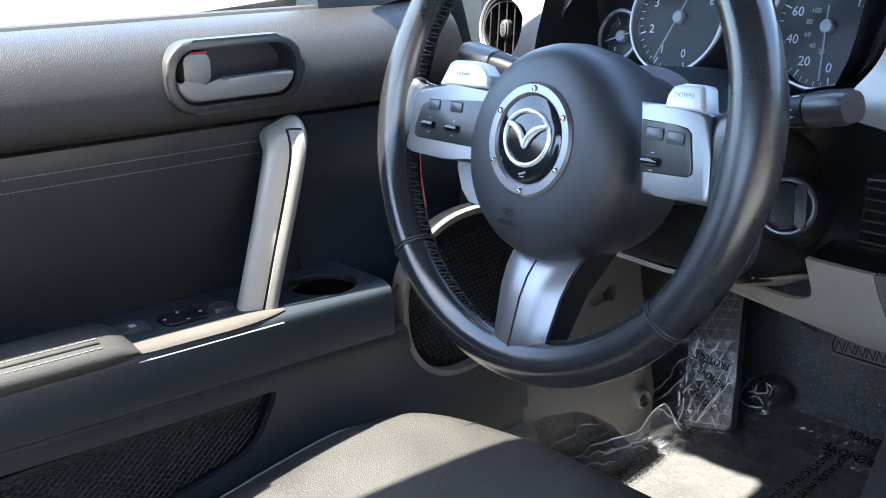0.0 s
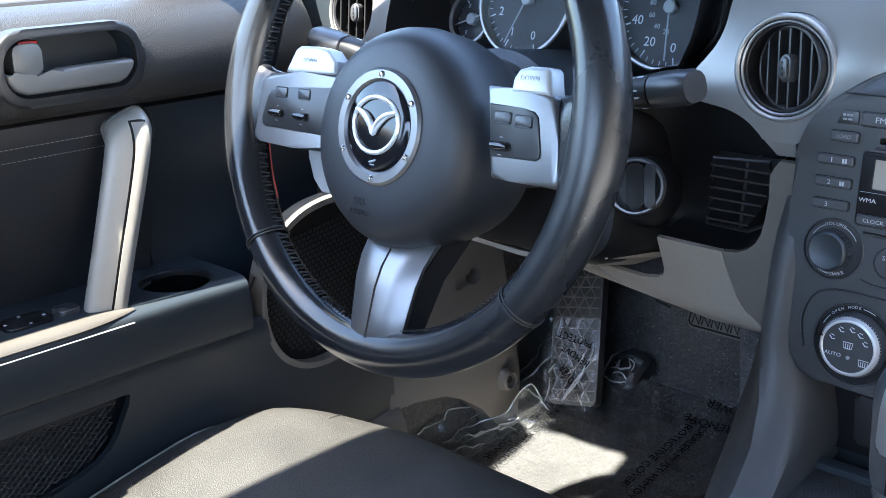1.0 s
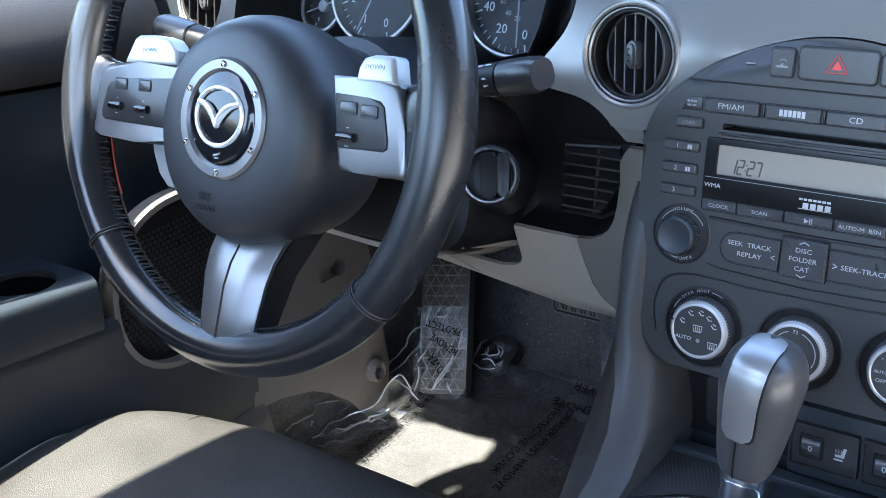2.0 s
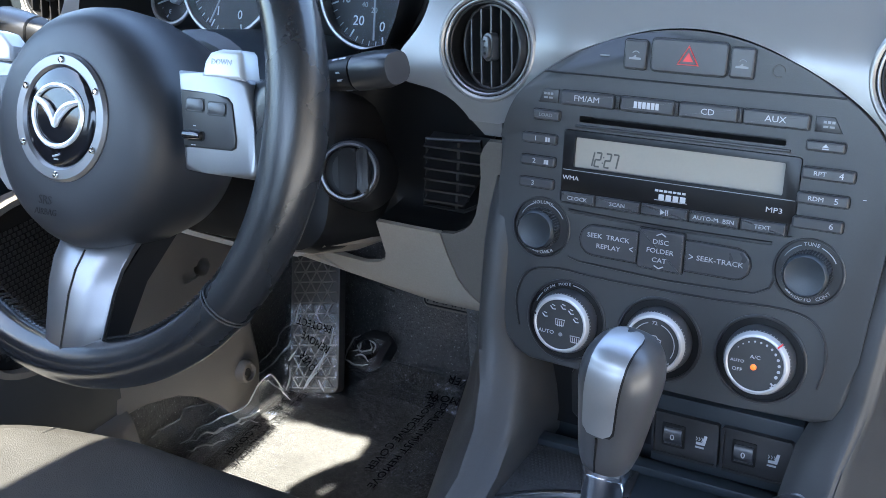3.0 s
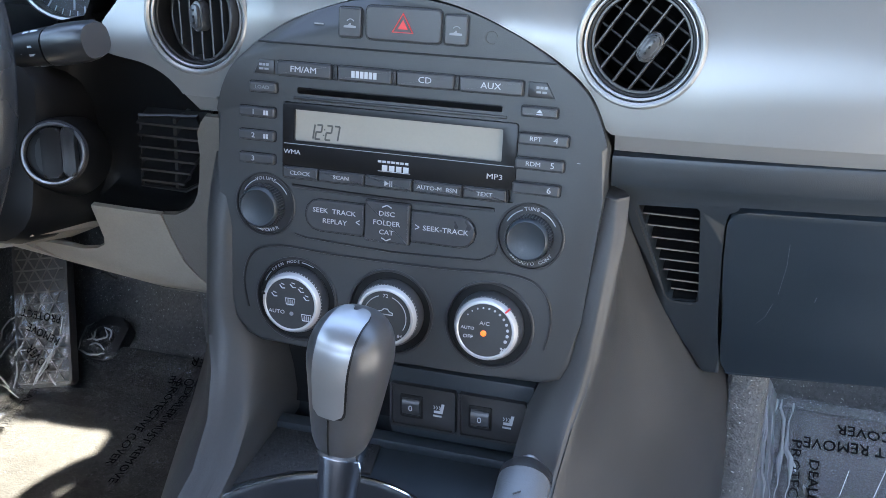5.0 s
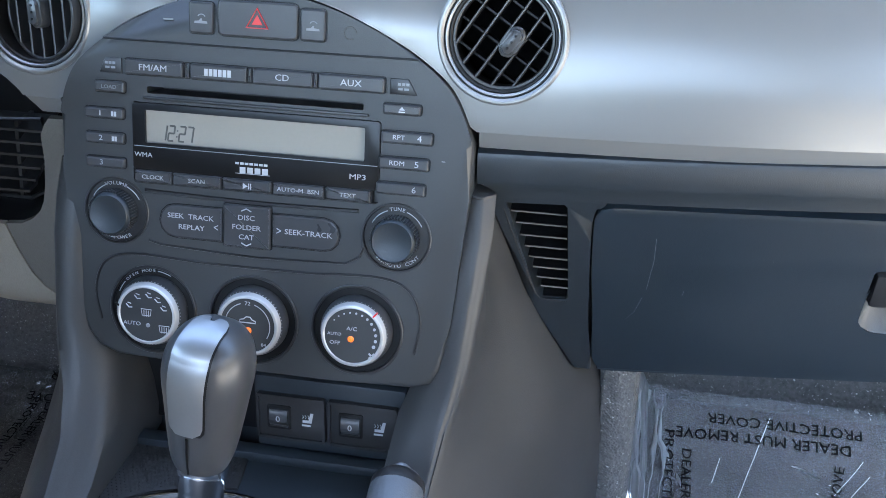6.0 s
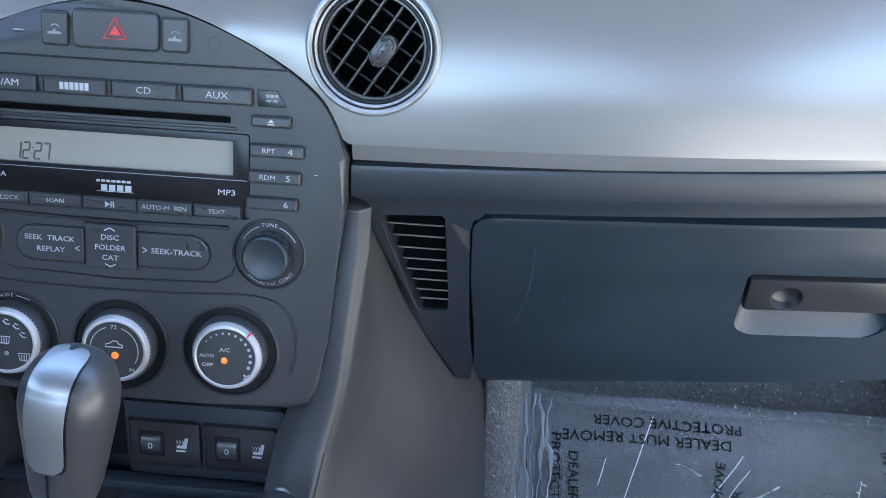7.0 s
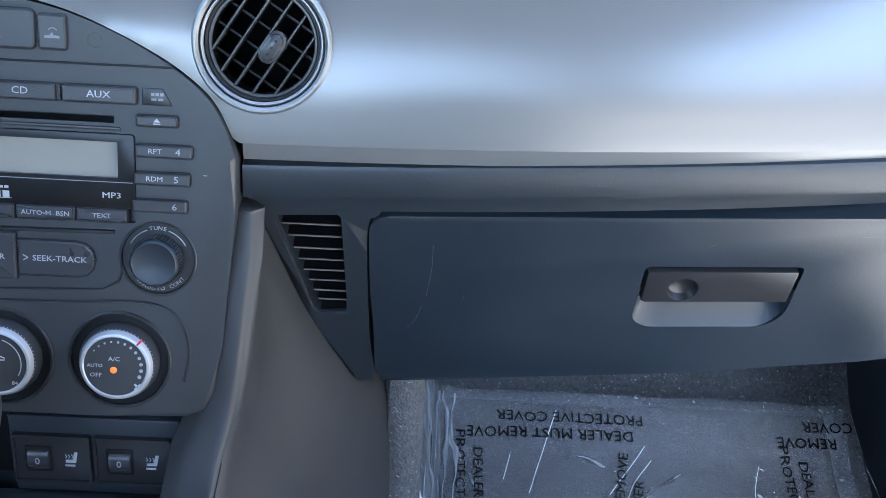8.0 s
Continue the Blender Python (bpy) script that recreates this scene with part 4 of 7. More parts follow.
        part("stitching", join(*[sweep([p, (p[0], p[1] + 0.0040, p[2] - 0.0005)], 0.00045, 5) for p in pts]), THREAD, pad, "pale stitch row")
    # window and mirror switches
    def on_arm(y, x=-0.640):
        return Matrix.Translation((x, y, 0.4355 + door_slope(y))) @ Matrix.Rotation(radians(-7.1), 4, "X")
    part("window_switch", moved(prism(rrect(-0.011, 0.011, -0.015, 0.015, 0.002), -0.006, 0.005, 0.0015), on_arm(-0.222)), BUTTON, armrest)
    part("mirror_switch", moved(prism(rrect(-0.015, 0.013, -0.022, 0.020, 0.007), -0.004, 0.0025, 0.001), on_arm(-0.172)), GLOSS, armrest)
    part("mirror_knob", moved(prism(rrect(-0.010, 0.010, 0.026, 0.045, 0.005), -0.004, 0.0040, 0.0015), on_arm(-0.172)), BUTTON, armrest)
    part("mark", moved(join(bars(0, 0.002, 0.008, 0.006, 3, 0.0050)), on_arm(-0.222)), PRINT, armrest)
    for dx, dy in ((0.010, -0.001), (-0.012, -0.001), (-0.001, 0.016), (-0.001, -0.018)):
        part("mark", moved(box(dx - 0.0012, dx + 0.0012, dy - 0.0012, dy + 0.0012, 0.0024, 0.0028), on_arm(-0.172)), PRINT, armrest)
    # handle: bezel, dish, lever, lock knob
    h = part("handle_bezel", moved(carve_bm(prism(rrect(-0.0655, 0.0655, -0.0305, 0.0305, 0.0265, 8), -0.012, 0.0045, 0.003, 3), [prism(rrect(-0.0575, 0.0575, -0.0232, 0.0232, 0.0205, 8), -0.1, 0.1)]), DOOR_FACE), PLASTIC_SMOOTH, d, "smooth black handle bezel")
    part("dish", moved(prism(rrect(-0.0590, 0.0590, -0.0245, 0.0245, 0.0215, 8), -0.030, -0.026), DOOR_FACE), PLASTIC, h)
    part("dish_wall", moved(carve_bm(prism(rrect(-0.0590, 0.0590, -0.0245, 0.0245, 0.0215, 8), -0.029, -0.004), [prism(rrect(-0.0572, 0.0572, -0.0230, 0.0230, 0.0203, 8), -0.1, 0.1)]), DOOR_FACE), PLASTIC, h)
    lev = [(-0.0570, -0.0015), (-0.0500, -0.0042), (-0.0300, -0.0062), (-0.0180, -0.0055), (-0.0080, -0.0030), (0.0200, -0.0028), (0.0535, -0.0018), (0.0558, -0.0042), (0.0540, -0.0100), (0.0480, -0.0165), (0.0400, -0.0205), (-0.0400, -0.0205), (-0.0490, -0.0165), (-0.0545, -0.0095)]
    part("lever", moved(prism(lev, -0.010, 0.0035, 0.003, 3), DOOR_FACE), LEVER, d, "warm silver release lever")
    lk = part("lock_knob", moved(prism(rrect(-0.0475, -0.0235, -0.0060, 0.0190, 0.006, 5), -0.024, 0.0005, 0.0014, 2), DOOR_FACE), LEVER, d, "warm silver lock knob")
    part("lock_mark", moved(box(-0.0400, -0.0240, 0.0180, 0.0203, -0.022, -0.003, 0.0005), DOOR_FACE), RED, lk, "red unlocked mark")
    # grab handle
    keys = spline([(-0.668, -0.0400, 0.5720, 0.0165), (-0.650, -0.0395, 0.5830, 0.0172), (-0.636, -0.0420, 0.5850, 0.0172), (-0.628, -0.0470, 0.5775, 0.0168), (-0.625, -0.0560, 0.5580, 0.0162), (-0.624, -0.0750, 0.5150, 0.0156), (-0.624, -0.0930, 0.4740, 0.0152), (-0.626, -0.1120, 0.4270, 0.0152)], 30)
    secs = []
    for i, (x, y, z, r) in enumerate(keys):
        a, b = Vector(keys[max(i - 1, 0)][:3]), Vector(keys[min(i + 1, 29)][:3])
        t = (b - a).normalized()
        side = Vector((0.25, 0.92, 0.30))
        side = (side - t * side.dot(t)).normalized()
        out = t.cross(side).normalized()
        if out.x < 0:
            out = -out
        secs.append([Vector((x, y, z)) + side * r * cx + out * r * 0.75 * cz for cx, cz in [(math.copysign(abs(math.cos(q)) ** 0.6, math.cos(q)) * (1.28 if math.cos(q) < 0 else 1), math.copysign(abs(math.sin(q)) ** 0.6, math.sin(q))) for q in [2 * math.pi * k / 24 for k in range(24)]]])
    grab = part("grab_handle", loft(secs), HANDLE, d, "warm silver grab handle")
    rows = []
    for i, (x, y, z, r) in enumerate(keys[11:29]):
        a, b = Vector(keys[i + 10][:3]), Vector(keys[min(i + 12, 29)][:3])
        t = (b - a).normalized()
        side = Vector((0.25, 0.92, 0.30))
        side = (side - t * side.dot(t)).normalized()
        out = t.cross(side).normalized()
        if out.x < 0:
            out = -out
        rows.append([Vector((x, y, z)) + side * r * (0.10 + 0.72 * k / 5) + out * (r * 0.75 + 0.0016 - 0.0022 * (k / 5) ** 4) for k in range(6)])
    part("insert", sheet([[v + Vector((0.0010, 0, 0)) for v in r] for r in rows], 0.0012), INSERT, grab, "brushed silver insert")
    wide = [[r[0] + (r[0] - r[-1]) * 0.09 - Vector((0.0012, 0, 0))] + [v - Vector((0.0012, 0, 0)) for v in r] + [r[-1] + (r[-1] - r[0]) * 0.06 - Vector((0.0012, 0, 0))] for r in rows]
    wide = [[v + (a - b) * 0.35 for v, a, b in zip(wide[0], wide[0], wide[1])]] + wide + [[v + (a - b) * 0.35 for v, a, b in zip(wide[-1], wide[-1], wide[-2])]]
    part("insert_gap", sheet(wide, 0), PLASTIC_DEEP, grab, "dark joint round the insert")
    part("handle_base", moved(lathe([(0.034, 0.0), (0.033, 0.008), (0.028, 0.014), (0.018, 0.018), (0.0001, 0.019)], 32, cap=False), Matrix.Translation((-0.664, -0.034, 0.577)) @ Matrix.Rotation(radians(90), 4, "Y") @ Matrix.Diagonal((0.72, 0.80, 1.2, 1))), PLASTIC, d, "black round base of the grab handle")
    # lower trim, pocket with net, speaker
    low_keys = [(-0.622, 0.380), (-0.619, 0.370), (-0.624, 0.350), (-0.630, 0.310), (-0.634, 0.25), (-0.645, 0.14), (-0.655, 0.08)]
    pocket = [(-0.60, 0.423), (-0.353, 0.392), (-0.235, 0.376), (-0.118, 0.3610), (-0.1105, 0.3590), (-0.1130, 0.3480), (-0.1200, 0.3360), (-0.1275, 0.3230), (-0.1370, 0.3130), (-0.1500, 0.3060), (-0.1710, 0.3010), (-0.22, 0.297), (-0.30, 0.300), (-0.60, 0.330)]
    to_x = Matrix(((0, 0, 1, 0), (1, 0, 0, 0), (0, 1, 0, 0), (0, 0, 0, 1)))
    spk = speaker_outline()
    cuts = [moved(prism(pocket, -0.70, -0.55), to_x), moved(prism([(y, z) for y, z in spk], -0.70, -0.55), to_x)]
    part("lower_trim", carve(sheet(surf(low_keys, 16, -1.05, 0.205, 60), 0.008), cuts), PLASTIC, d, "black lower trim")
    part("pocket_back", moved(prism([(-0.62, 0.25), (-0.09, 0.25), (-0.09, 0.40), (-0.62, 0.44)], -0.652, -0.648), to_x), PLASTIC, d)
    def inside(y, z):
        hit = False
        for (y0, z0), (y1, z1) in zip(pocket, pocket[1:] + pocket[:1]):
            if (z0 > z) != (z1 > z) and y < (y1 - y0) * (z - z0) / (z1 - z0) + y0:
                hit = not hit
        return hit
    strands = []
    for s in (-1, 1):
        for k in range(-100, 90):
            run = []
            for i in range(48):
                y = -0.46 + i * 0.0078
                z = 0.33 + k * 0.0060 + s * (y + 0.28) * 0.62
                if inside(y, z) and z < 0.349 - 0.12 * (y + 0.1):
                    run.append((-0.636 - 0.004 * math.sin((y + 0.1) * 9), y, z))
                else:
                    if len(run) > 1:
                        strands.append(sweep(run, 0.0008, 4, cap=False))
                    run = []
            if len(run) > 1:
                strands.append(sweep(run, 0.0008, 4, cap=False))
    part("pocket_net", join(*strands), NET, d, "black diamond mesh pocket net")
    part("pocket_band", sheet([[(x, y, z - 0.10 * (y + 0.1)) for x, z in ((-0.640, 0.3560), (-0.634, 0.3545), (-0.633, 0.3460), (-0.636, 0.3440))] for y in np.linspace(-0.50, -0.118, 14)], 0.002), NET, d)
    # joint between the pocket panel and the speaker panel
    part("joint", sweep([(-0.6205, 0.044, 0.4100), (-0.6225, 0.030, 0.3900), (-0.6265, 0.002, 0.3450), (-0.6315, -0.032, 0.2900), (-0.636, -0.050, 0.255)], 0.0011, 6), PLASTIC_DEEP, d)
    # door speaker
    def lean(bm):
        for v in bm.verts:
            v.co.x += 0.085 * (v.co.z - 0.372)
        return bm
    part("speaker_ring", lean(moved(carve_bm(prism([(0.128 + (y - 0.128) * 1.025, 0.372 + (z - 0.372) * 1.025) for y, z in spk], -0.634, -0.6125, 0.002, 2), [prism([(0.128 + (y - 0.128) * 0.955, 0.372 + (z - 0.372) * 0.955) for y, z in spk], -0.80, -0.5)]), to_x)), RIB, d, "grey speaker ring")
    part("speaker_grille", lean(moved(prism([(0.128 + (y - 0.128) * 0.957, 0.372 + (z - 0.372) * 0.957) for y, z in spk], -0.640, -0.6260), to_x)), PLASTIC_DEEP, d)
    dots = []
    for i in range(26):
        for j in range(26):
            y, z = 0.05 + i * 0.0060 + (0.0030 if j % 2 else 0), 0.29 + j * 0.0056
            if ((y - 0.128) / 0.078) ** 2 + ((z - 0.372) / 0.080) ** 2 < 0.95:
                dots.append(box(-0.6262, -0.6252, y - 0.0020, y + 0.0020, z - 0.0019, z + 0.0019))
    tagged(part("grille_mesh", lean(join(*dots)), PLASTIC_SMOOTH, d), kind="stuff")
    part("window", sheet([[(-0.693 + 0.03 * k / 6 * 1.6, y, 0.685 + door_slope(y) + 0.045 * k) for k in range(7)] for y in np.linspace(-0.75, 0.05, 6)], 0.003), GLASS, d, "clear side window").visible_shadow = False
    return d


def speaker_outline():
    return [(0.128 + 0.086 * math.copysign(abs(math.cos(q)) ** 0.9, math.cos(q)), 0.372 + 0.089 * math.copysign(abs(math.sin(q)) ** 0.9, math.sin(q))) for q in [2 * math.pi * k / 56 for k in range(56)]]


def seat_top(x):
    """Height of the cushion at x and how far its front reaches."""
    u = (x + 0.352) / 0.262
    side = abs(u)
    z = 0.2660 + 0.024 * math.exp(-((min(side, 0.93) - 0.93) / 0.24) ** 2)
    return z, 0.104 - 0.060 * max(side - 0.40, 0) ** 2 / 0.25 - 0.02 * max(side - 0.94, 0) / 0.06


def seat_profile(x, n=40):
    zt, yf = seat_top(x)
    u = abs((x + 0.352) / 0.262)
    edge = max(u - 0.93, 0) / 0.07
    zt -= 0.004 * edge * edge
    return [(x, y, z) for y, z in spline([(-0.62, zt - 0.045), (-0.42, zt - 0.026), (-0.22, zt - 0.006), (-0.09, zt + 0.004), (yf - 0.040, zt + 0.001), (yf - 0.010, zt - 0.014), (yf + 0.002, zt - 0.045), (yf - 0.012, zt - 0.11), (yf - 0.06, 0.09), (-0.3, 0.075), (-0.62, 0.075)], n)]


def driver_seat():
    s = thing("driver_seat", pose(0, 0, 0), "black leather driver's seat with pale piping", "seat")
    secs = [seat_profile(x) for x in np.linspace(-0.614, -0.150, 41)]
    part("cushion", loft(secs), SEAT, s, "grained black leather cushion")
    # seams between the bolster and the centre
    for x0 in (-0.541, -0.163):
        run = [Vector(p) + Vector((0, 0, 0.0006)) for p in seat_profile(x0, 60)[24:34]]
        part("seam", sweep(run, [0.0002 + 0.0008 * k / 9 for k in range(10)], 6), LEATHER, s)
    # piping round the outer edge of the bolster
    run = []
    for x in np.linspace(-0.610, -0.500, 24):
        prof = seat_profile(x, 80)
        run.append(Vector(prof[40]) + Vector((0, 0.001, 0.001)))
    run = [Vector(seat_profile(-0.613, 80)[k]) for k in range(16, 40, 3)] + run
    part("piping", sweep(run, 0.0013, 8), THREAD, s, "pale piping")
    # backrest behind the cushion
    secs = []
    for zz, yy, hw in ((0.24, -0.60, 0.20), (0.40, -0.66, 0.225), (0.60, -0.74, 0.22), (0.78, -0.81, 0.18), (0.88, -0.85, 0.12)):
        secs.append([(-0.352 + hw * math.copysign(abs(math.cos(q)) ** 0.7, math.cos(q)), yy + 0.055 * math.sin(q) + 0.03 * abs(math.cos(q)) ** 4, zz) for q in [2 * math.pi * k / 32 for k in range(32)]])
    part("backrest", loft(secs), LEATHER, s, "black leather backrest")
    return s


def passenger_seat():
    """Seat behind the camera; it throws light back on the dash."""
    s = thing("passenger_seat", pose(0.72, 0, 0), "black leather passenger's seat", "seat")
    part("cushion", loft([seat_profile(x, 30) for x in np.linspace(-0.600, -0.150, 25)]), SEAT, s, "grained black leather cushion")
    secs = []
    for zz, yy, hw in ((0.24, -0.66, 0.20), (0.40, -0.72, 0.225), (0.60, -0.80, 0.22), (0.78, -0.87, 0.18), (0.88, -0.91, 0.12)):
        secs.append([(-0.352 + hw * math.copysign(abs(math.cos(q)) ** 0.7, math.cos(q)), yy + 0.055 * math.sin(q) + 0.03 * abs(math.cos(q)) ** 4, zz) for q in [2 * math.pi * k / 32 for k in range(32)]])
    part("backrest", loft(secs), SEAT, s, "black leather backrest")
    return s


ground(), cabin_floor(), soft_top(), outer_body()
dashboard()
lower_dash()
STACK_OB = centre_stack()
glovebox()
console()
steering_wheel()
driver_door()
driver_seat()
passenger_seat()


# ---- column, stalks, ignition ----
def steering_column():
    c = thing("steering_column", plane_frame((-0.3416, 0.115, 0.588), 20), "black steering column shroud with stalks and ignition", "steering column")
    part("upper_shroud", loft([[(0.062 * math.cos(q) * k, -0.004 + 0.050 * math.sin(q) * k, -w) for q in [2 * math.pi * i / 28 for i in range(28)]] for w, k in ((-0.025, 0.85), (-0.018, 1.0), (0.05, 1.15), (0.14, 1.25))]), PLASTIC, c)
    bm = loft([[(x * k, y * k - 0.035, -w) for x, y in rrect(-0.075, 0.094, -0.074, 0.055, 0.03, 5)] for w, k in ((0.026, 0.80), (0.031, 0.96), (0.043, 1.0), (0.15, 0.95))])
    part("lower_shroud", bm, PLASTIC_DEEP, c)
    part("lower_lip", loft([[(x, -0.1105 + 0.02 * (x / 0.1) ** 4 - dy, -w) for x, dy in ((-0.060, 0.0), (0.0, 0.0), (0.060, 0.0), (0.084, -0.004), (0.084, 0.0), (0.06, 0.004), (0.0, 0.004), (-0.06, 0.004))] for w in (0.040, 0.12)]), KNEE, c, "paler lower edge of the shroud")
    return c


def ignition():
    axis = Vector((0.40, -0.82, 0.40)).normalized()
    side = Vector((0, 0, 1)).cross(axis).normalized()
    up = axis.cross(side)
    m = Matrix(((side.x, up.x, axis.x, -0.2365), (side.y, up.y, axis.y, 0.1300), (side.z, up.z, axis.z, 0.5378), (0, 0, 0, 1)))
    g = thing("ignition_switch", m, "black ignition knob in a chrome ring", "ignition switch")
    part("ring", ring(0, 0, 0.0182, 0.0206, -0.02, 0.003, 48), SATIN, g, "satin silver ring")
    part("cup", lathe([(0.0290, -0.050), (0.0240, -0.010), (0.0222, -0.001), (0.0204, 0.0005)], 40, cap=False), PLASTIC_DEEP, g)
    part("well", lathe([(0.0184, -0.004), (0.0001, -0.004)], 40, cap=False), PLASTIC_DEEP, g)
    kn = part("knob", prism(rrect(-0.0060, 0.0065, -0.0165, 0.0165, 0.003), -0.006, 0.009, 0.002, 3), PLASTIC_DEEP, g)
    part("knob_side", prism(rrect(0.0068, 0.0150, -0.0160, 0.0165, 0.003), -0.006, 0.0085, 0.002, 2), PLASTIC_SMOOTH, kn, "grey side grip")
    part("mark", prism([(-0.0072, -0.0125), (-0.0072, 0.0125), (-0.0100, 0.0105), (-0.0122, 0.006), (-0.0128, 0.0), (-0.0122, -0.006), (-0.0100, -0.0105)], -0.0040, -0.0034), PLASTIC_GREY, g, "grey crescent with worn print")
    return g


def stalk(name, root, tip, label, band):
    m = look(root, tip)
    ln = (Vector(tip) - Vector(root)).length
    s = thing(name, m, label, "stalk")
    def sec(d, hw, hh):
        return [(x, y, -d) for x, y in rrect(-hw, hw, -hh, hh, min(hw, hh) * 0.8, 4)]
    part("arm", loft([sec(0, 0.0075, 0.0065), sec(ln * 0.28, 0.008, 0.007), sec(ln * 0.40, 0.0108, 0.0098), sec(ln * 0.68, 0.0124, 0.0112)]), PLASTIC_DEEP, s)
    part("cap", loft([sec(ln * 0.69, 0.0118, 0.0106), sec(ln * 0.70, 0.0130, 0.0116), sec(ln * 0.80, 0.0132, 0.0118), sec(ln * 0.95, 0.0127, 0.0113), sec(ln, 0.0108, 0.0097)]), band, s, "turning end cap")
    for k in range(6):
        a = radians(-58 + 24 * k)
        e, up = Vector((math.cos(a), math.sin(a), 0)), Vector((-math.sin(a), math.cos(a), 0))
        for d0, d1, w in ((0.50, 0.545, 0.0012), (0.575, 0.63, 0.0006)):
            c = e * (0.0114 if d0 < 0.55 else 0.0122)
            bm = loft([[c + up * w - e * 0.002 + Vector((0, 0, -ln * d)), c + up * w + Vector((0, 0, -ln * d)), c - up * w + Vector((0, 0, -ln * d)), c - up * w - e * 0.002 + Vector((0, 0, -ln * d))] for d in (d0, d1)])
            part("mark", bm, PRINT, s)
    return s


# ---- instrument cluster ----
def gauge(name, x, z, r, label, numbers, start, sweep_deg, top, needle_deg, turned=(), minor=5, red=None):
    m = plane_frame((x, 0.245, z), 22)
    g = thing(name, m, label, "gauge", group="instruments behind the wheel")
    part("face", lathe([(r, -0.004), (r, 0.0), (0.0001, 0.0)], 48, cap=False), GAUGE, g)
    part("bezel", ring(0, 0, r - 0.0012, r + 0.0032, -0.03, 0.010, 64, 0.3), SATIN, g, "bright silver bezel")
    part("well", lathe([(r - 0.001, 0.009), (r - 0.001, 0.0), ], 48, cap=False), PLASTIC_DEEP, g)
    n = len(numbers)
    ticks, nums = [], []
    for i, txt in enumerate(numbers):
        a = radians(start - sweep_deg * i / (n - 1))
        nums.append(letters(txt, r * 0.225, r * 0.68 * math.cos(a), r * 0.66 * math.sin(a), 0.0004))
        for k in range(minor if i < n - 1 else 1):
            b = radians(start - sweep_deg * (i + k / minor) / (n - 1))
            l0 = r * (0.82 if k == 0 else 0.88)
            w = 0.0006 if k == 0 else 0.0003
            bx = box(l0, r * 0.96, -w, w, 0.0002, 0.0005)
            ticks.append(moved(bx, Matrix.Rotation(b, 4, "Z")))
    [part("numeral", b, PRINT, g) for b in nums], part("scale", join(*ticks), PRINT, g)
    a = radians(needle_deg)
    part("needle", moved(join(box(-0.016, r * 0.88, -0.0006, 0.0006, 0.0060, 0.0068), lathe([(0.0055, 0.001), (0.0055, 0.0065), (0.0045, 0.0075), (0.0001, 0.0076)], 24, cap=False)), Matrix.Rotation(a, 4, "Z")), PRINT_DIM, g, "thin grey pointer")
    if turned:
        part("inner_scale", join(*[letters(t, r * 0.12, r * 0.40 * math.cos(radians(d)), r * 0.40 * math.sin(radians(d)), 0.0004) for t, d in turned]), PRINT_DIM, g)
    if red:
        a0, a1 = red
        loop = [(r * 0.93 * math.cos(radians(q)), r * 0.93 * math.sin(radians(q)), 0.0006) for q in np.linspace(a0, a1, 14)]
        part("red_band", sweep(loop, 0.0012, 6, flat=0.3), RED, g)
    part("lens", lathe([(r - 0.001, 0.0085), (0.0001, 0.0095)], 40, cap=False), LENS, g, "clear lens")
    return g


def cluster():
    c = thing("instrument_hood", pose(0, 0, 0), "black hood and housing of the instruments", "instrument hood")
    to_face = Matrix(((1, 0, 0, 0), (0, 0, -1, 0), (0, 1, 0, 0), (0, 0, 0, 1)))
    part("housing", moved(prism(rrect(-0.52, -0.195, 0.555, 0.73, (0.03, 0.03, 0.06, 0.06)), -0.30, -0.258), to_face), PLASTIC_DEEP, c)
    # funnel from the fascia's opening back to the instruments
    secs = []
    for y, gx, gz in ((0.165, 0.0, 0.0), (0.20, -0.004, 0.003), (0.255, -0.014, 0.010)):
        secs.append([(x, y + 0.5 * max(z - 0.62, 0) * (0.26 - y) / 0.1, z) for x, z in rrect(-0.528, -0.214 + gx, 0.578 + gz, 0.715, (0.03, 0.03, 0.06, 0.075), 8)])
    part("surround", loft(secs, cap=False), PLASTIC_SMOOTH, c, smooth=60)
    part("hood", sheet([[(x, y, 0.722 + 0.03 * (1 - ((x + 0.355) / 0.17) ** 2) - (0.25 - y) * 0.05) for x in np.linspace(-0.525, -0.185, 17)] for y in np.linspace(0.155, 0.45, 9)], 0.012), PLASTIC_SOFT, c)
    return c


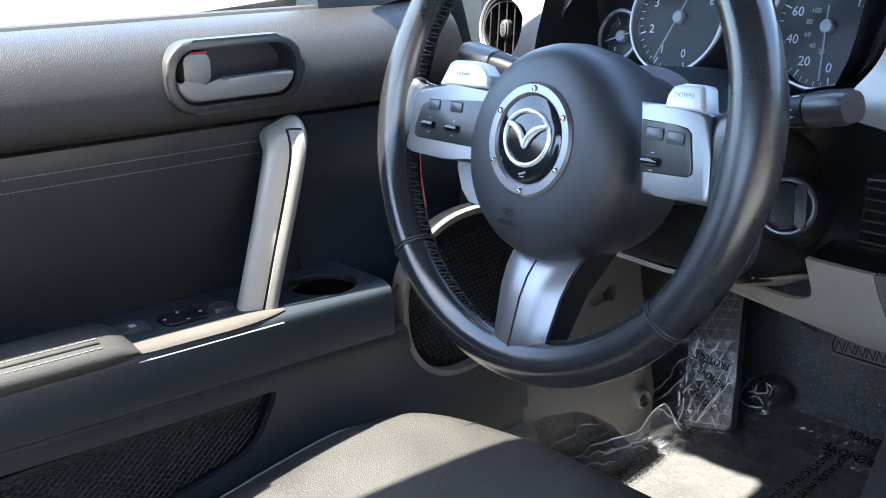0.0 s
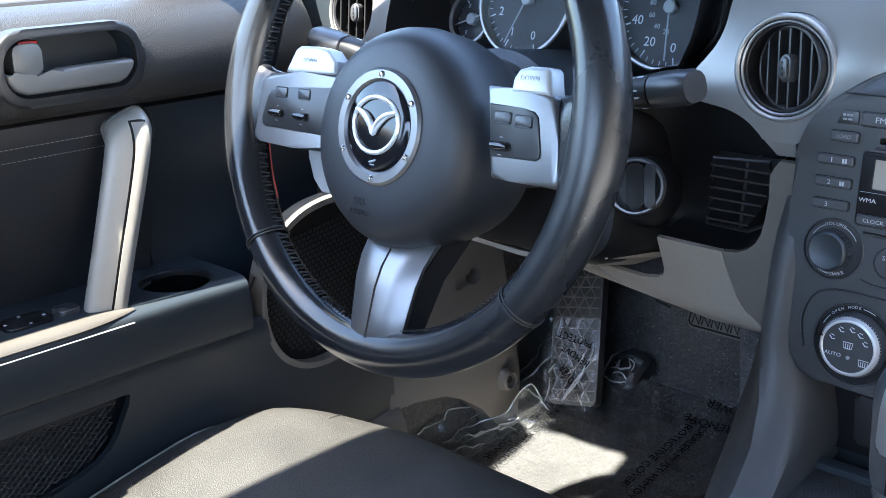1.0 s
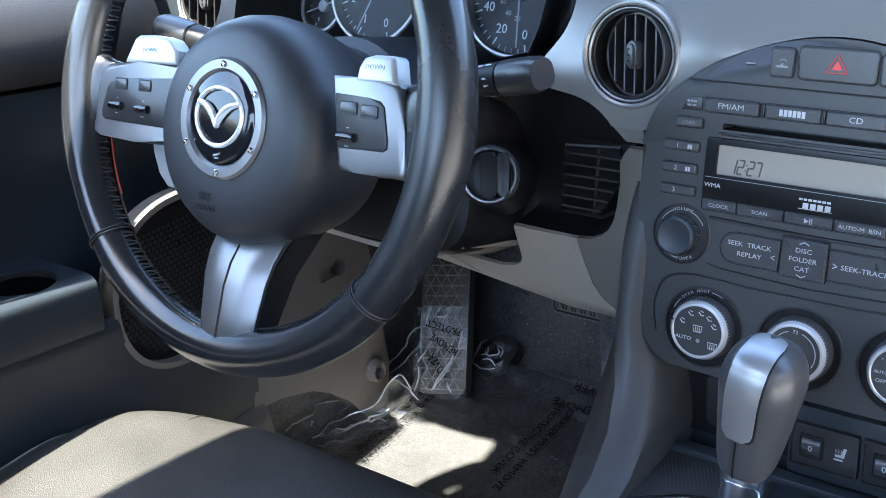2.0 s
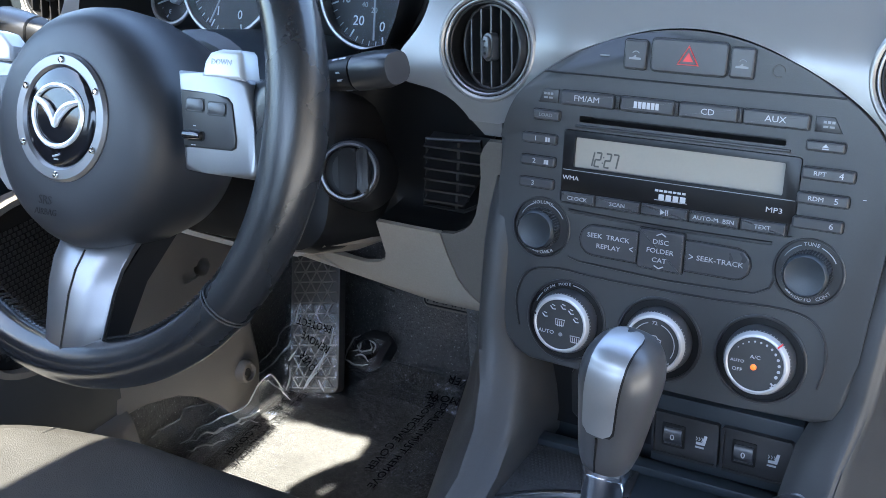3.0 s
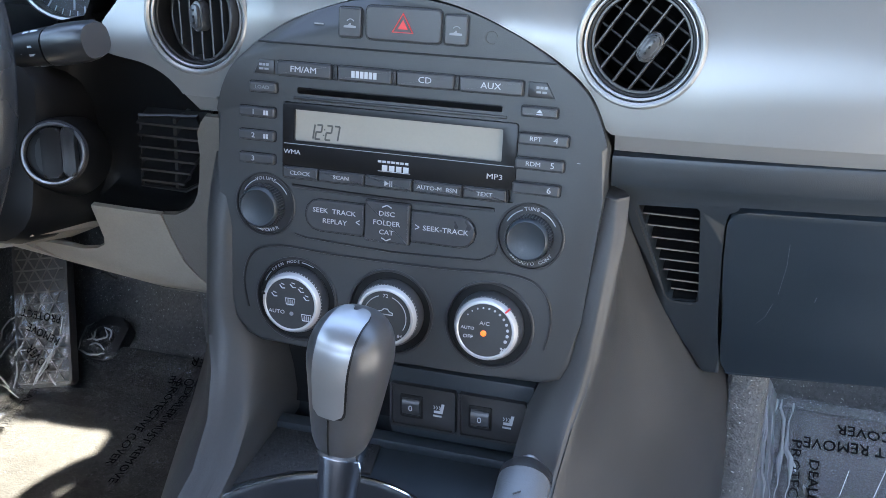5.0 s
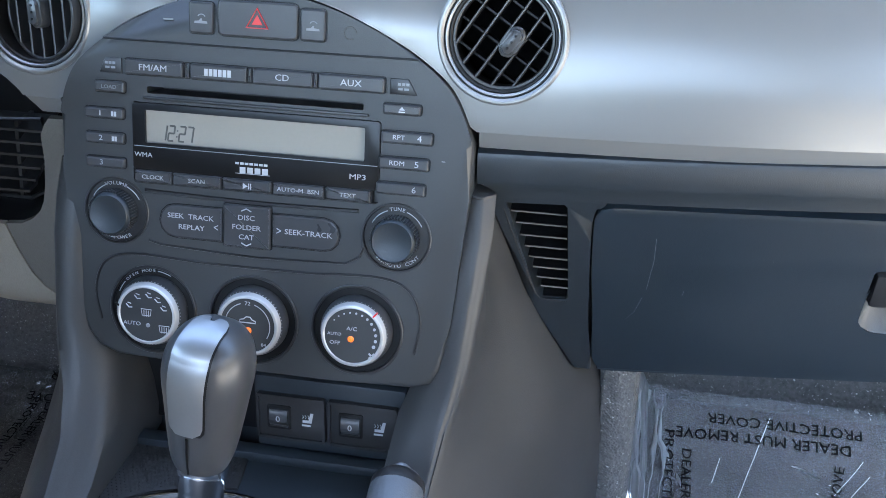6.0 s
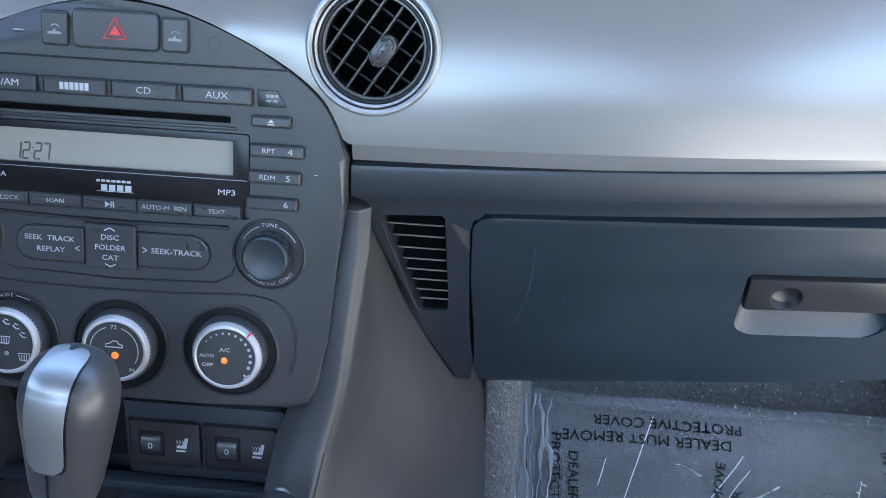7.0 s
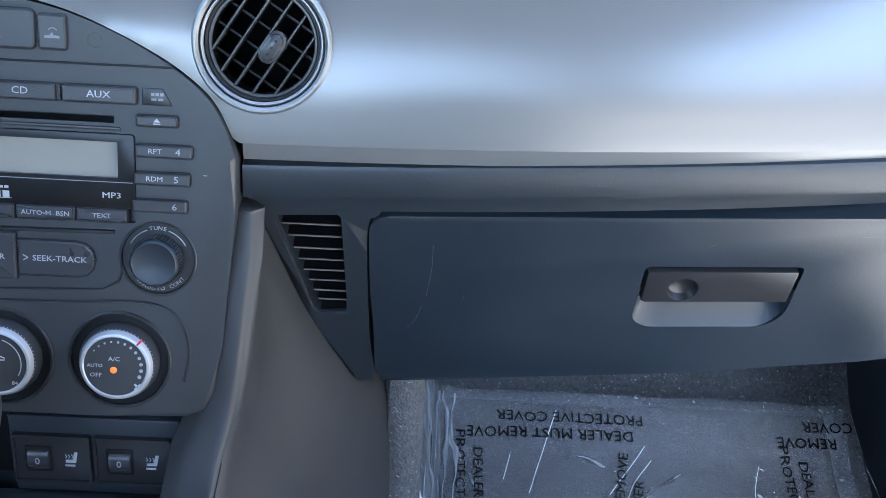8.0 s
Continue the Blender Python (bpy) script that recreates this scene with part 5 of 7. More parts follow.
# ---- air vents ----
def round_vent(x, turn_deg, knob_yaw):
    m = plane_frame((x, 0.1625 + dash_bend(x) + (0.0006 if x > 0 else 0), VENT_Z + (0.0028 if x > 0 else 0)), 12)
    v = thing("air_vent", m, "round black air vent in a satin silver ring", "air vent", group="round dashboard vents")
    part("outer_ring", ring(0, 0, 0.0324, 0.0360, -0.02, 0.0042, 72, 0.35), SILVER, v, "satin silver ring")
    part("ring_gap", ring(0, 0, 0.0312, 0.0328, -0.02, 0.0008, 64, 0.2), PLASTIC_DEEP, v)
    part("inner_ring", ring(0, 0, 0.0298, 0.0318, -0.02, 0.0028, 64, 0.35), SATIN, v, "thin bright inner ring")
    part("throat", ring(0, 0, 0.0280, 0.0300, -0.03, 0.0002, 64, 0.3), PLASTIC_DEEP, v)
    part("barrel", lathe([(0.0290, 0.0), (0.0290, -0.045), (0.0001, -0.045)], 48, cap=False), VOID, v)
    core = Matrix.Rotation(radians(turn_deg), 4, "Z") @ Matrix.Rotation(radians(knob_yaw), 4, "Y")
    part("core_ring", moved(ring(0, 0, 0.0262, 0.0283, -0.014, -0.002, 48), core), PLASTIC_SMOOTH, v)
    for k in (-2, -1, 0, 1, 2):
        xx = k * 0.0098
        h = math.sqrt(max(0.0268 ** 2 - xx * xx, 0))
        part("slat", moved(box(xx - 0.0008, xx + 0.0008, -h, h, -0.012, -0.002, 0.0005, 1), core), PLASTIC_SMOOTH, v)
    for yy in (-0.0175, -0.0055, 0.0065, 0.0180):
        h = math.sqrt(0.0265 ** 2 - yy * yy)
        part("vane", moved(box(-h, h, yy - 0.0006, yy + 0.0006, -0.022, -0.0125), core), PLASTIC_DEEP, v)
    core = (Matrix.Translation((0.0050, -0.0015, 0)) if x > 0 else Matrix.Identity(4)) @ core @ Matrix.Diagonal((0.82, 0.88, 1, 1))
    part("knob", moved(join(prism(rrect(-0.0062, 0.0062, -0.0105, 0.0105, 0.006, 6), -0.006, 0.0010, 0.001), prism(rrect(-0.0044, 0.0044, -0.0085, 0.0085, 0.0042, 6), 0.0, 0.0032, 0.0012)), core), BUTTON, v, "oval direction knob")
    part("dots", moved(join(*[moved(lathe([(0.0009, 0.003), (0.0009, 0.0038), (0.0001, 0.0039)], 10, cap=False), Matrix.Translation((0, d, 0))) for d in (-0.0045, 0, 0.0045)]), core), PLASTIC_DEEP, v)
    return v


def column_vent():
    """Louvred side vent beside the column, at the bottom of a smooth black bowl."""
    v = thing("side_vent", pose(0, 0, 0), "dark louvred lower air vent in a smooth black bowl", "air vent")
    mouth = [(-0.1330, 0.5680)] + FILLER_EDGE + [(-0.1922, 0.4772), (-0.2194, 0.4770), (-0.2513, 0.4775), (-0.266, 0.500), (-0.270, 0.560), (-0.250, 0.612), (-0.205, 0.622), (-0.155, 0.612)]
    secs = []
    for k, d in ((1.012, 0.0035), (0.995, 0.006), (0.965, 0.014), (0.92, 0.024), (0.80, 0.033), (0.60, 0.038), (0.3, 0.040), (0.02, 0.041)):
        secs.append([(-0.205 + (x + 0.205) * k, 0.160 + (0.56 - (0.535 + (z - 0.535) * k)) * 0.2 + 0.6 * max(0.535 + (z - 0.535) * k - 0.572, 0) + d, 0.535 + (z - 0.535) * k) for x, z in mouth])
    part("bowl", loft(secs, cap=False), PLASTIC_DEEP, v, "smooth black bowl")
    frame_run = [(-0.2010, 0.5500), (-0.1560, 0.5535), (-0.1555, 0.5250), (-0.1650, 0.4990), (-0.1800, 0.4905), (-0.2150, 0.4910)]
    part("rim", sweep([(x, 0.160 + (0.56 - z) * 0.2 + 0.019, z) for x, z in frame_run], 0.0016, 6, closed=True), PLASTIC_SMOOTH, v)
    for i in range(6):
        z = 0.5455 - 0.0095 * i
        x0, x1 = -0.2020 - 0.0018 * i, -0.1530 - 0.0018 * i - 0.0006 * i * i
        y = 0.160 + (0.56 - z) * 0.2 + 0.014
        bm = loft([[(x, y, z + 0.0008), (x, y, z - 0.0008), (x, y + 0.016, z + 0.0050), (x, y + 0.016, z + 0.0062)] for x in (x0, x1)])
        part("slat", bm, PLASTIC_SMOOTH, v)
    part("divider", loft([[(x - 0.0012, y, z), (x + 0.0012, y, z), (x + 0.0012, y + 0.02, z), (x - 0.0012, y + 0.02, z)] for x, y, z in ((-0.1725, 0.1780, 0.5510), (-0.1850, 0.1895, 0.4930))]), PLASTIC_SMOOTH, v)
    return v


def defroster_vent():
    """Slatted wedge-shaped grille between console and glovebox."""
    m = plane_frame((0, 0.195, 0.5), -18.3)
    v = thing("wedge_vent", m, "black wedge-shaped slatted grille", "air vent")
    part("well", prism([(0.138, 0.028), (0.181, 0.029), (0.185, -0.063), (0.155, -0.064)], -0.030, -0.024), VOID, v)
    part("liner", carve_bm(prism([(0.1385, 0.0262), (0.1790, 0.0285), (0.1830, -0.0610), (0.1580, -0.0625)], -0.024, -0.0010), [prism([(0.1405, 0.0233), (0.1775, 0.0256), (0.1804, -0.0580), (0.1598, -0.0596)], -0.1, 0.1)]), PLASTIC_DEEP, v)
    for k, (x0, y) in enumerate(((0.1424, 0.0150), (0.1455, 0.0054), (0.1482, -0.0050), (0.1511, -0.0145), (0.1536, -0.0238), (0.1566, -0.0328), (0.1592, -0.0420), (0.1620, -0.0502))):
        bm = loft([[(x, y + 0.0006, -0.0015), (x, y - 0.0003, -0.0015), (x, y - 0.0035, -0.0180), (x, y - 0.0020, -0.0180)] for x in (x0, 0.1768 + 0.0005 * k)])
        part("slat", bm, PLASTIC_DEEP, v)
        part("slat_edge", sweep([(x0 + 0.0005, y, -0.0012), (0.1768 + 0.0005 * k, y, -0.0012)], 0.0005, 5), RIB, v, "pale slat edge")
    part("lip", sweep([(0.1385, 0.0190, 0.0008), (0.1590, -0.0560, 0.0008), (0.1625, -0.0605, 0.0008), (0.1800, -0.0612, 0.0008)], 0.0007, 6), PLASTIC_GREY, v)
    return v


steering_column(), ignition()
stalk("wiper_stalk", (-0.262, 0.110, 0.609), (-0.163, 0.093, 0.6305), "black wiper stalk with white markings", PLASTIC_SMOOTH)
stalk("light_stalk", (-0.470, 0.150, 0.596), (-0.590, 0.138, 0.624), "black light stalk with white symbols", PLASTIC_SMOOTH)
cluster()
gauge("tachometer", -0.4180, 0.6440, 0.0485, "dark rev counter with a silver bezel", ["0", "1", "2", "3", "4", "5", "6"], 286, 256, 0, 246, red=(60, 30))
gauge("speedometer", -0.2735, 0.6440, 0.0485, "dark speedometer with a silver bezel", ["0", "20", "40", "60", "80", "100", "120", "140"], 281, 282, 0, 275, turned=(("20", 262), ("40", 232), ("60", 200), ("80", 170), ("100", 140)))
gauge("fuel_gauge", -0.4860, 0.6230, 0.022, "small dark gauge with a silver bezel", ["E", "F"], 235, 110, 0, 200, minor=4)
for vx, tn, ky in ((-0.6245, 0, 12), (-0.1365, 4, -20), (0.1375, -33, 0)):
    round_vent(vx, tn, ky)
column_vent(), defroster_vent()


# ---- controls of the centre stack ----
def raised(st, name, x0, x1, y0, y1, h=0.0022, r=0.0012, mat=None, label="", z0=-0.003):
    g = 0.0007
    grown = [q + g for q in r] if isinstance(r, tuple) else r + g
    b = part(name, prism(rrect(x0, x1, y0, y1, r, 3), z0, h, 0.0011), mat or BUTTON, st, label, smooth=12)
    part("gap", prism(rrect(x0 - g, x1 + g, y0 - g, y1 + g, grown, 3), -0.002, 0.0003), PLASTIC_DEEP, b)
    return b


def pile(*bms):
    return list(bms)


def parts(name, bms, mat, owner, label=""):
    for bm in bms:
        part(name, bm, mat, owner, label)


def words(owner, body, size, x, y, z, mat=None, squeeze=1.15, turn=0.0):
    return part("lettering", letters(body, size * 0.88, x, y, z, squeeze=squeeze, turn=turn), mat or PRINT, owner)


def arc_words(owner, body, size, cx, cy, r, mid, z, mat=None, step=None, flip=False):
    """Lettering along an arc about (cx, cy); mid is its middle in degrees."""
    n = len(body)
    step = step or math.degrees(size * 0.82 / r)
    bms = []
    for i, ch in enumerate(body):
        if ch == " ":
            continue
        off = (i - (n - 1) / 2) * step
        a = radians(mid + off) if flip else radians(mid - off)
        bms.append(letters(ch, size, cx + r * math.cos(a), cy + r * math.sin(a), z, turn=a + (math.pi / 2 if flip else -math.pi / 2), squeeze=1.1))
    return part("lettering", join(*bms), mat or PRINT, owner)


def arc_line(cx, cy, r, a0, a1, z, w=0.0003):
    return sweep([(cx + r * math.cos(radians(a)), cy + r * math.sin(radians(a)), z) for a in np.linspace(a0, a1, 12)], w, 5, flat=0.5)


def segments(body, w, h, x, y, z):
    """Slanted seven-segment digits from x on, standing on y."""
    on = {"1": "bc", "2": "abged", "7": "abc"}
    runs = {"a": ((0, 1), (1, 1)), "b": ((1, 1), (1, 0.5)), "c": ((1, 0.5), (1, 0)), "d": ((1, 0), (0, 0)), "e": ((0, 0), (0, 0.5)), "f": ((0, 0.5), (0, 1)), "g": ((0, 0.5), (1, 0.5))}
    out = []
    def at(u, v):
        return (x + u * w * 0.8 + v * h * 0.16, y + v * h, z)
    for ch in body:
        if ch == ":":
            out += [box(at(0.1, v)[0] - 0.0004, at(0.1, v)[0] + 0.0004, y + v * h - 0.0004, y + v * h + 0.0004, z - 0.0002, z + 0.0002) for v in (0.3, 0.7)]
            x += w * 0.42
            continue
        for k in on[ch]:
            out.append(sweep([at(*runs[k][0]), at(*runs[k][1])], 0.00052, 4, flat=0.4))
        x += w * 1.15
    return join(*out)


def hazard_panel(st):
    # fascia line between the switch bow and the radio
    part("panel_joint", sweep([(-0.0915, 0.1207, 0.0002), (-0.05, 0.1205, 0.0002), (0.0, 0.1203, 0.0002), (0.05, 0.1205, 0.0002), (0.093, 0.1207, 0.0002)], 0.0006, 6), PLASTIC_DEEP, st)
    hz = raised(st, "hazard_switch", -0.0218, 0.0246, 0.1265, 0.1462, 0.0020, 0.003, label="black hazard switch with a red triangle")
    tri = [(0.0012 + 0.0072 * math.cos(radians(a)), 0.1355 + 0.0072 * math.sin(radians(a)), 0.0022) for a in (90, 210, 330)]
    tri2 = [(0.0012 + 0.0036 * math.cos(radians(a)), 0.1355 + 0.0036 * math.sin(radians(a)), 0.0022) for a in (90, 210, 330)]
    part("triangle", join(sweep(tri, 0.0006, 5, closed=True), prism([(a, b) for a, b, c in tri2], 0.0016, 0.0023)), RED, hz)
    for x0, x1 in ((-0.0388, -0.0247), (0.0262, 0.0402)):
        sw = raised(st, "roof_switch", x0, x1, 0.1268, 0.1442, 0.0022, 0.0016, label="small black switch with a car symbol")
        cx = (x0 + x1) / 2
        car = [(-0.0042, 0.0), (-0.0040, 0.0016), (-0.0012, 0.0020), (0.0, 0.0036), (0.0008, 0.0036), (0.0008, 0.0020), (0.0042, 0.0016), (0.0044, 0.0)]
        parts("symbol", pile(prism([(cx + a * 0.9, 0.1325 + b * 0.75) for a, b in car], 0.0018, 0.00235), arc_line(cx + 0.0005, 0.1352, 0.0024, 30, 150, 0.0023, 0.0003)), PRINT_DIM, sw)
    part("mark", bars(-0.052, 0.1335, 0.008, 0.0009, 1, 0.0), PRINT_DIM, st), part("mark", arc_line(0.054, 0.1325, 0.0035, 0, 300, 0.0002, 0.0003), PEDAL, st)


def radio(st):
    # top row
    for k, (x0, x1, txt) in enumerate(((-0.0781, -0.0427, "FM/AM"), (-0.0385, -0.0045, None), (-0.0012, 0.0339, "CD"), (0.0372, 0.0748, "AUX"))):
        b = raised(st, "mode_button", x0, x1, 0.1012, 0.1098, 0.0032, 0.0010)
        if txt:
            words(b, txt, 0.0058, (x0 + x1) / 2, 0.1056, 0.0033)
        else:
            part("lettering", bars((x0 + x1) / 2, 0.1056, 0.0165, 0.0040, 6, 0.0032), PRINT, b, "row of pale bars")
        if k:
            raised(st, "spacer", x0 - 0.0035, x0 - 0.0006, 0.1014, 0.1095, 0.0020, 0.0006)
    for x0, x1, s in ((-0.0945, -0.0805, -1), (0.0775, 0.0930, 1)):
        p = part("logo_plate", prism([(x0, 0.1010), (x1, 0.1010), (x1, 0.1098), (x0 + 0.004, 0.1098)] if s < 0 else [(x0, 0.1010), (x1, 0.1010), (x1 - 0.005, 0.1098), (x0, 0.1098)], -0.003, 0.0008, 0.0004), PLASTIC_SMOOTH, st)
        parts("mark", pile(bars((x0 + x1) / 2, 0.1068, 0.007, 0.0015, 3, 0.0008), bars((x0 + x1) / 2, 0.1042, 0.007, 0.0012, 2, 0.0008)), PRINT_DIM, p)
    # slot
    part("disc_slot", box(-0.067, 0.064, 0.0878, 0.0968, -0.034, -0.022), PLASTIC_DEEP, st)
    part("slot_lip", box(-0.068, 0.066, 0.0872, 0.0890, -0.003, 0.0012, 0.0006), PLASTIC_SMOOTH, st)
    # side keys
    b = raised(st, "load_button", -0.0968, -0.0786, 0.0900, 0.0962, 0.0030, 0.001)
    words(b, "LOAD", 0.0035, -0.0877, 0.0931, 0.0031, PRINT_DIM)
    b = raised(st, "eject_button", 0.0745, 0.0957, 0.0903, 0.0960, 0.0030, 0.001)
    parts("symbol", pile(prism([(0.0835, 0.0928), (0.0871, 0.0928), (0.0853, 0.0948)], 0.0027, 0.0032), box(0.0835, 0.0871, 0.0916, 0.0922, 0.0027, 0.0032)), PRINT, b)
    for k in range(3):
        y = 0.0746 - 0.01455 * k
        b = raised(st, "preset_button", -0.1036, -0.0795, y, y + 0.0060, 0.0032, 0.0012)
        words(b, str(k + 1), 0.0050, -0.0935, y + 0.003, 0.0033)
        if k < 2:
            part("mark", bars(-0.0850, y + 0.003, 0.0035, 0.0028, 2, 0.0032), PRINT, b)
        b = raised(st, "preset_button", 0.0740 - 0.0010 * k, 0.1031 - 0.0014 * k, y - 0.0004, y + 0.0062, 0.0032, 0.0012)
        words(b, str(k + 4), 0.0056, 0.0960 - 0.0010 * k, y + 0.003, 0.0033)
        if k < 2:
            words(b, ("RPT", "RDM")[k], 0.0042, 0.0842 - 0.0005 * k, y + 0.003, 0.0033)
    # display
    fr = part("display_frame", carve_bm(prism(rrect(-0.0745, 0.0732, 0.0462, 0.0852, 0.0015), -0.004, 0.0012, 0.0006), [prism(rrect(-0.0668, 0.0645, 0.0622, 0.0812, 0.001), -0.0012, 0.1)]), SMOKED, st, "gloss black display surround")
    lcd = part("display", box(-0.0668, 0.0645, 0.0622, 0.0812, -0.0016, -0.0008), LCD, fr, "pale grey display")
    part("digits", segments("12:27", 0.0042, 0.0088, -0.0585, 0.0640, -0.0007), LCD_INK, lcd, "dark clock digits")
    part("display_line", box(-0.0735, 0.0722, 0.0598, 0.0602, 0.0010, 0.0014), PRINT_DIM, fr)
    words(fr, "WMA", 0.0044, -0.0680, 0.0548, 0.0013), words(fr, "MP3", 0.0050, 0.0610, 0.0528, 0.0013, squeeze=1.3)
    part("lettering", join(bars(-0.002, 0.0548, 0.020, 0.0013, 7, 0.0012)), PRINT, fr)
    parts("mark", pile(bars(-0.0005, 0.0510, 0.018, 0.0034, 4, 0.0012), box(-0.0115, 0.0090, 0.0488, 0.0491, 0.0012, 0.0014)), PRINT, fr, "pale bars")
    for x0, x1, txt in ((-0.0735, -0.0504, "CLOCK"), (-0.0496, -0.0200, "SCAN"), (-0.0192, 0.0106, None), (0.0114, 0.0418, "AUTO-M  BSN"), (0.0426, 0.0690, "TEXT")):
        b = raised(st, "function_button", x0, x1, 0.0384, 0.0456, 0.0026, 0.0006)
        cx = (x0 + x1) / 2
        if txt:
            words(b, txt, 0.0040, cx, 0.0420, 0.0027)
        else:
            parts("symbol", pile(prism([(cx - 0.0022, 0.0403), (cx + 0.0006, 0.0420), (cx - 0.0022, 0.0437)], 0.0022, 0.0028), box(cx + 0.0010, cx + 0.0015, 0.0403, 0.0437, 0.0022, 0.0028), box(cx + 0.0022, cx + 0.0027, 0.0403, 0.0437, 0.0022, 0.0028)), PRINT, b)
    # seek keys
    a = raised(st, "seek_button", -0.0585, -0.0192, 0.0068, 0.0268, 0.0020, (0.001, 0.0095, 0.0095, 0.001))
    words(a, "SEEK  TRACK", 0.0048, -0.0390, 0.0202, 0.0021), words(a, "REPLAY", 0.0048, -0.0385, 0.0138, 0.0021), words(a, "<", 0.0075, -0.0232, 0.0150, 0.0021, squeeze=0.8)
    b = raised(st, "seek_button", 0.0108, 0.0515, 0.0074, 0.0268, 0.0020, (0.0095, 0.001, 0.001, 0.0095))
    words(b, "SEEK-TRACK", 0.0050, 0.0330, 0.0170, 0.0021), words(b, ">", 0.0080, 0.0152, 0.0168, 0.0021, squeeze=0.8)
    d = raised(st, "folder_button", -0.0186, 0.0102, 0.0050, 0.0302, 0.0030, 0.0008)
    for k, t in enumerate(("DISC", "FOLDER", "CAT")):
        words(d, t, 0.0048, -0.0042, 0.0231 - 0.0058 * k, 0.0031)
    parts("symbol", pile(sweep([(-0.0072, 0.0272, 0.0031), (-0.0042, 0.0287, 0.0031), (-0.0012, 0.0272, 0.0031)], 0.0004, 5), sweep([(-0.0072, 0.0080, 0.0031), (-0.0042, 0.0065, 0.0031), (-0.0012, 0.0080, 0.0031)], 0.0004, 5)), PRINT, d)
    # swept ridges round the seek keys and the dials
    part("ridge", sweep([(-0.068, 0.0335, 0), (-0.030, 0.0325, 0.0004), (0.0, 0.0322, 0.0004), (0.03, 0.0325, 0.0004), (0.062, 0.033, 0)], 0.0012, 6), PLASTIC_SMOOTH, st)
    part("ridge", sweep([(-0.066, 0.0030, 0), (-0.058, 0.0012, 0.0004), (0.0, -0.0010, 0.0004), (0.055, 0.0010, 0.0004), (0.0635, 0.006, 0.0004), (0.066, 0.014, 0)], 0.0007, 6), PLASTIC_SMOOTH, st)
    part("ridge", sweep(spline([(-0.098, -0.050, 0), (-0.101, -0.030, 0.0004), (-0.094, -0.0125, 0.0006), (-0.075, -0.0062, 0.0006), (-0.03, -0.0075, 0.0006), (0.03, -0.0070, 0.0006), (0.075, -0.0052, 0.0006), (0.094, -0.012, 0.0006), (0.101, -0.030, 0.0004), (0.098, -0.050, 0)], 50), 0.0008, 6), PLASTIC_SMOOTH, st)
    for cx, top, low in ((-0.0865, "VOLUME", "PUSH POWER"), (0.0845, "TUNE", "PUSH AUDIO CONT")):
        k = part("knob_well", ring(cx, 0.0193, 0.0001, 0.0192, -0.004, -0.0005, 48, 0.02), PLASTIC_SMOOTH, st)
        part("knob_bezel", ring(cx, 0.0193, 0.0190, 0.0206, -0.003, 0.0006, 56), PLASTIC_SMOOTH, st)
        kn = part("knob", moved(lathe([(0.0132, -0.001), (0.0129, 0.007), (0.0124, 0.0100), (0.0114, 0.0112), (0.0105, 0.0106), (0.0001, 0.0104)], 48, cap=False), Matrix.Translation((cx, 0.0193, 0))), PLASTIC, st, "ribbed black turning knob")
        part("ribs", join(*[moved(box(0.0130, 0.0138, -0.0003, 0.0003, 0.001, 0.0090), Matrix.Translation((cx, 0.0193, 0)) @ Matrix.Rotation(2 * math.pi * i / 48, 4, "Z")) for i in range(48)]), BUTTON, kn)
        arc_words(k, top, 0.0030, cx, 0.0193, 0.0167, 90, -0.0004)
        if cx < 0:
            arc_words(k, "POWER", 0.0030, cx, 0.0193, 0.0166, 283, 0.0001, flip=True)
            parts("mark", pile(arc_line(cx, 0.0193, 0.0164, 28, 66, -0.0003), arc_line(cx, 0.0193, 0.0164, 114, 152, -0.0003), arc_line(cx, 0.0193, 0.0166, 235, 262, -0.0003, 0.0006)), PRINT, k)
        else:
            arc_words(k, "AUDIO CONT", 0.0030, cx, 0.0193, 0.0166, 282, 0.0001, flip=True)
            parts("mark", pile(arc_line(cx, 0.0193, 0.0164, 28, 70, -0.0003), arc_line(cx, 0.0193, 0.0164, 110, 152, -0.0003), arc_line(cx, 0.0193, 0.0166, 225, 240, -0.0003, 0.0006)), PRINT, k)


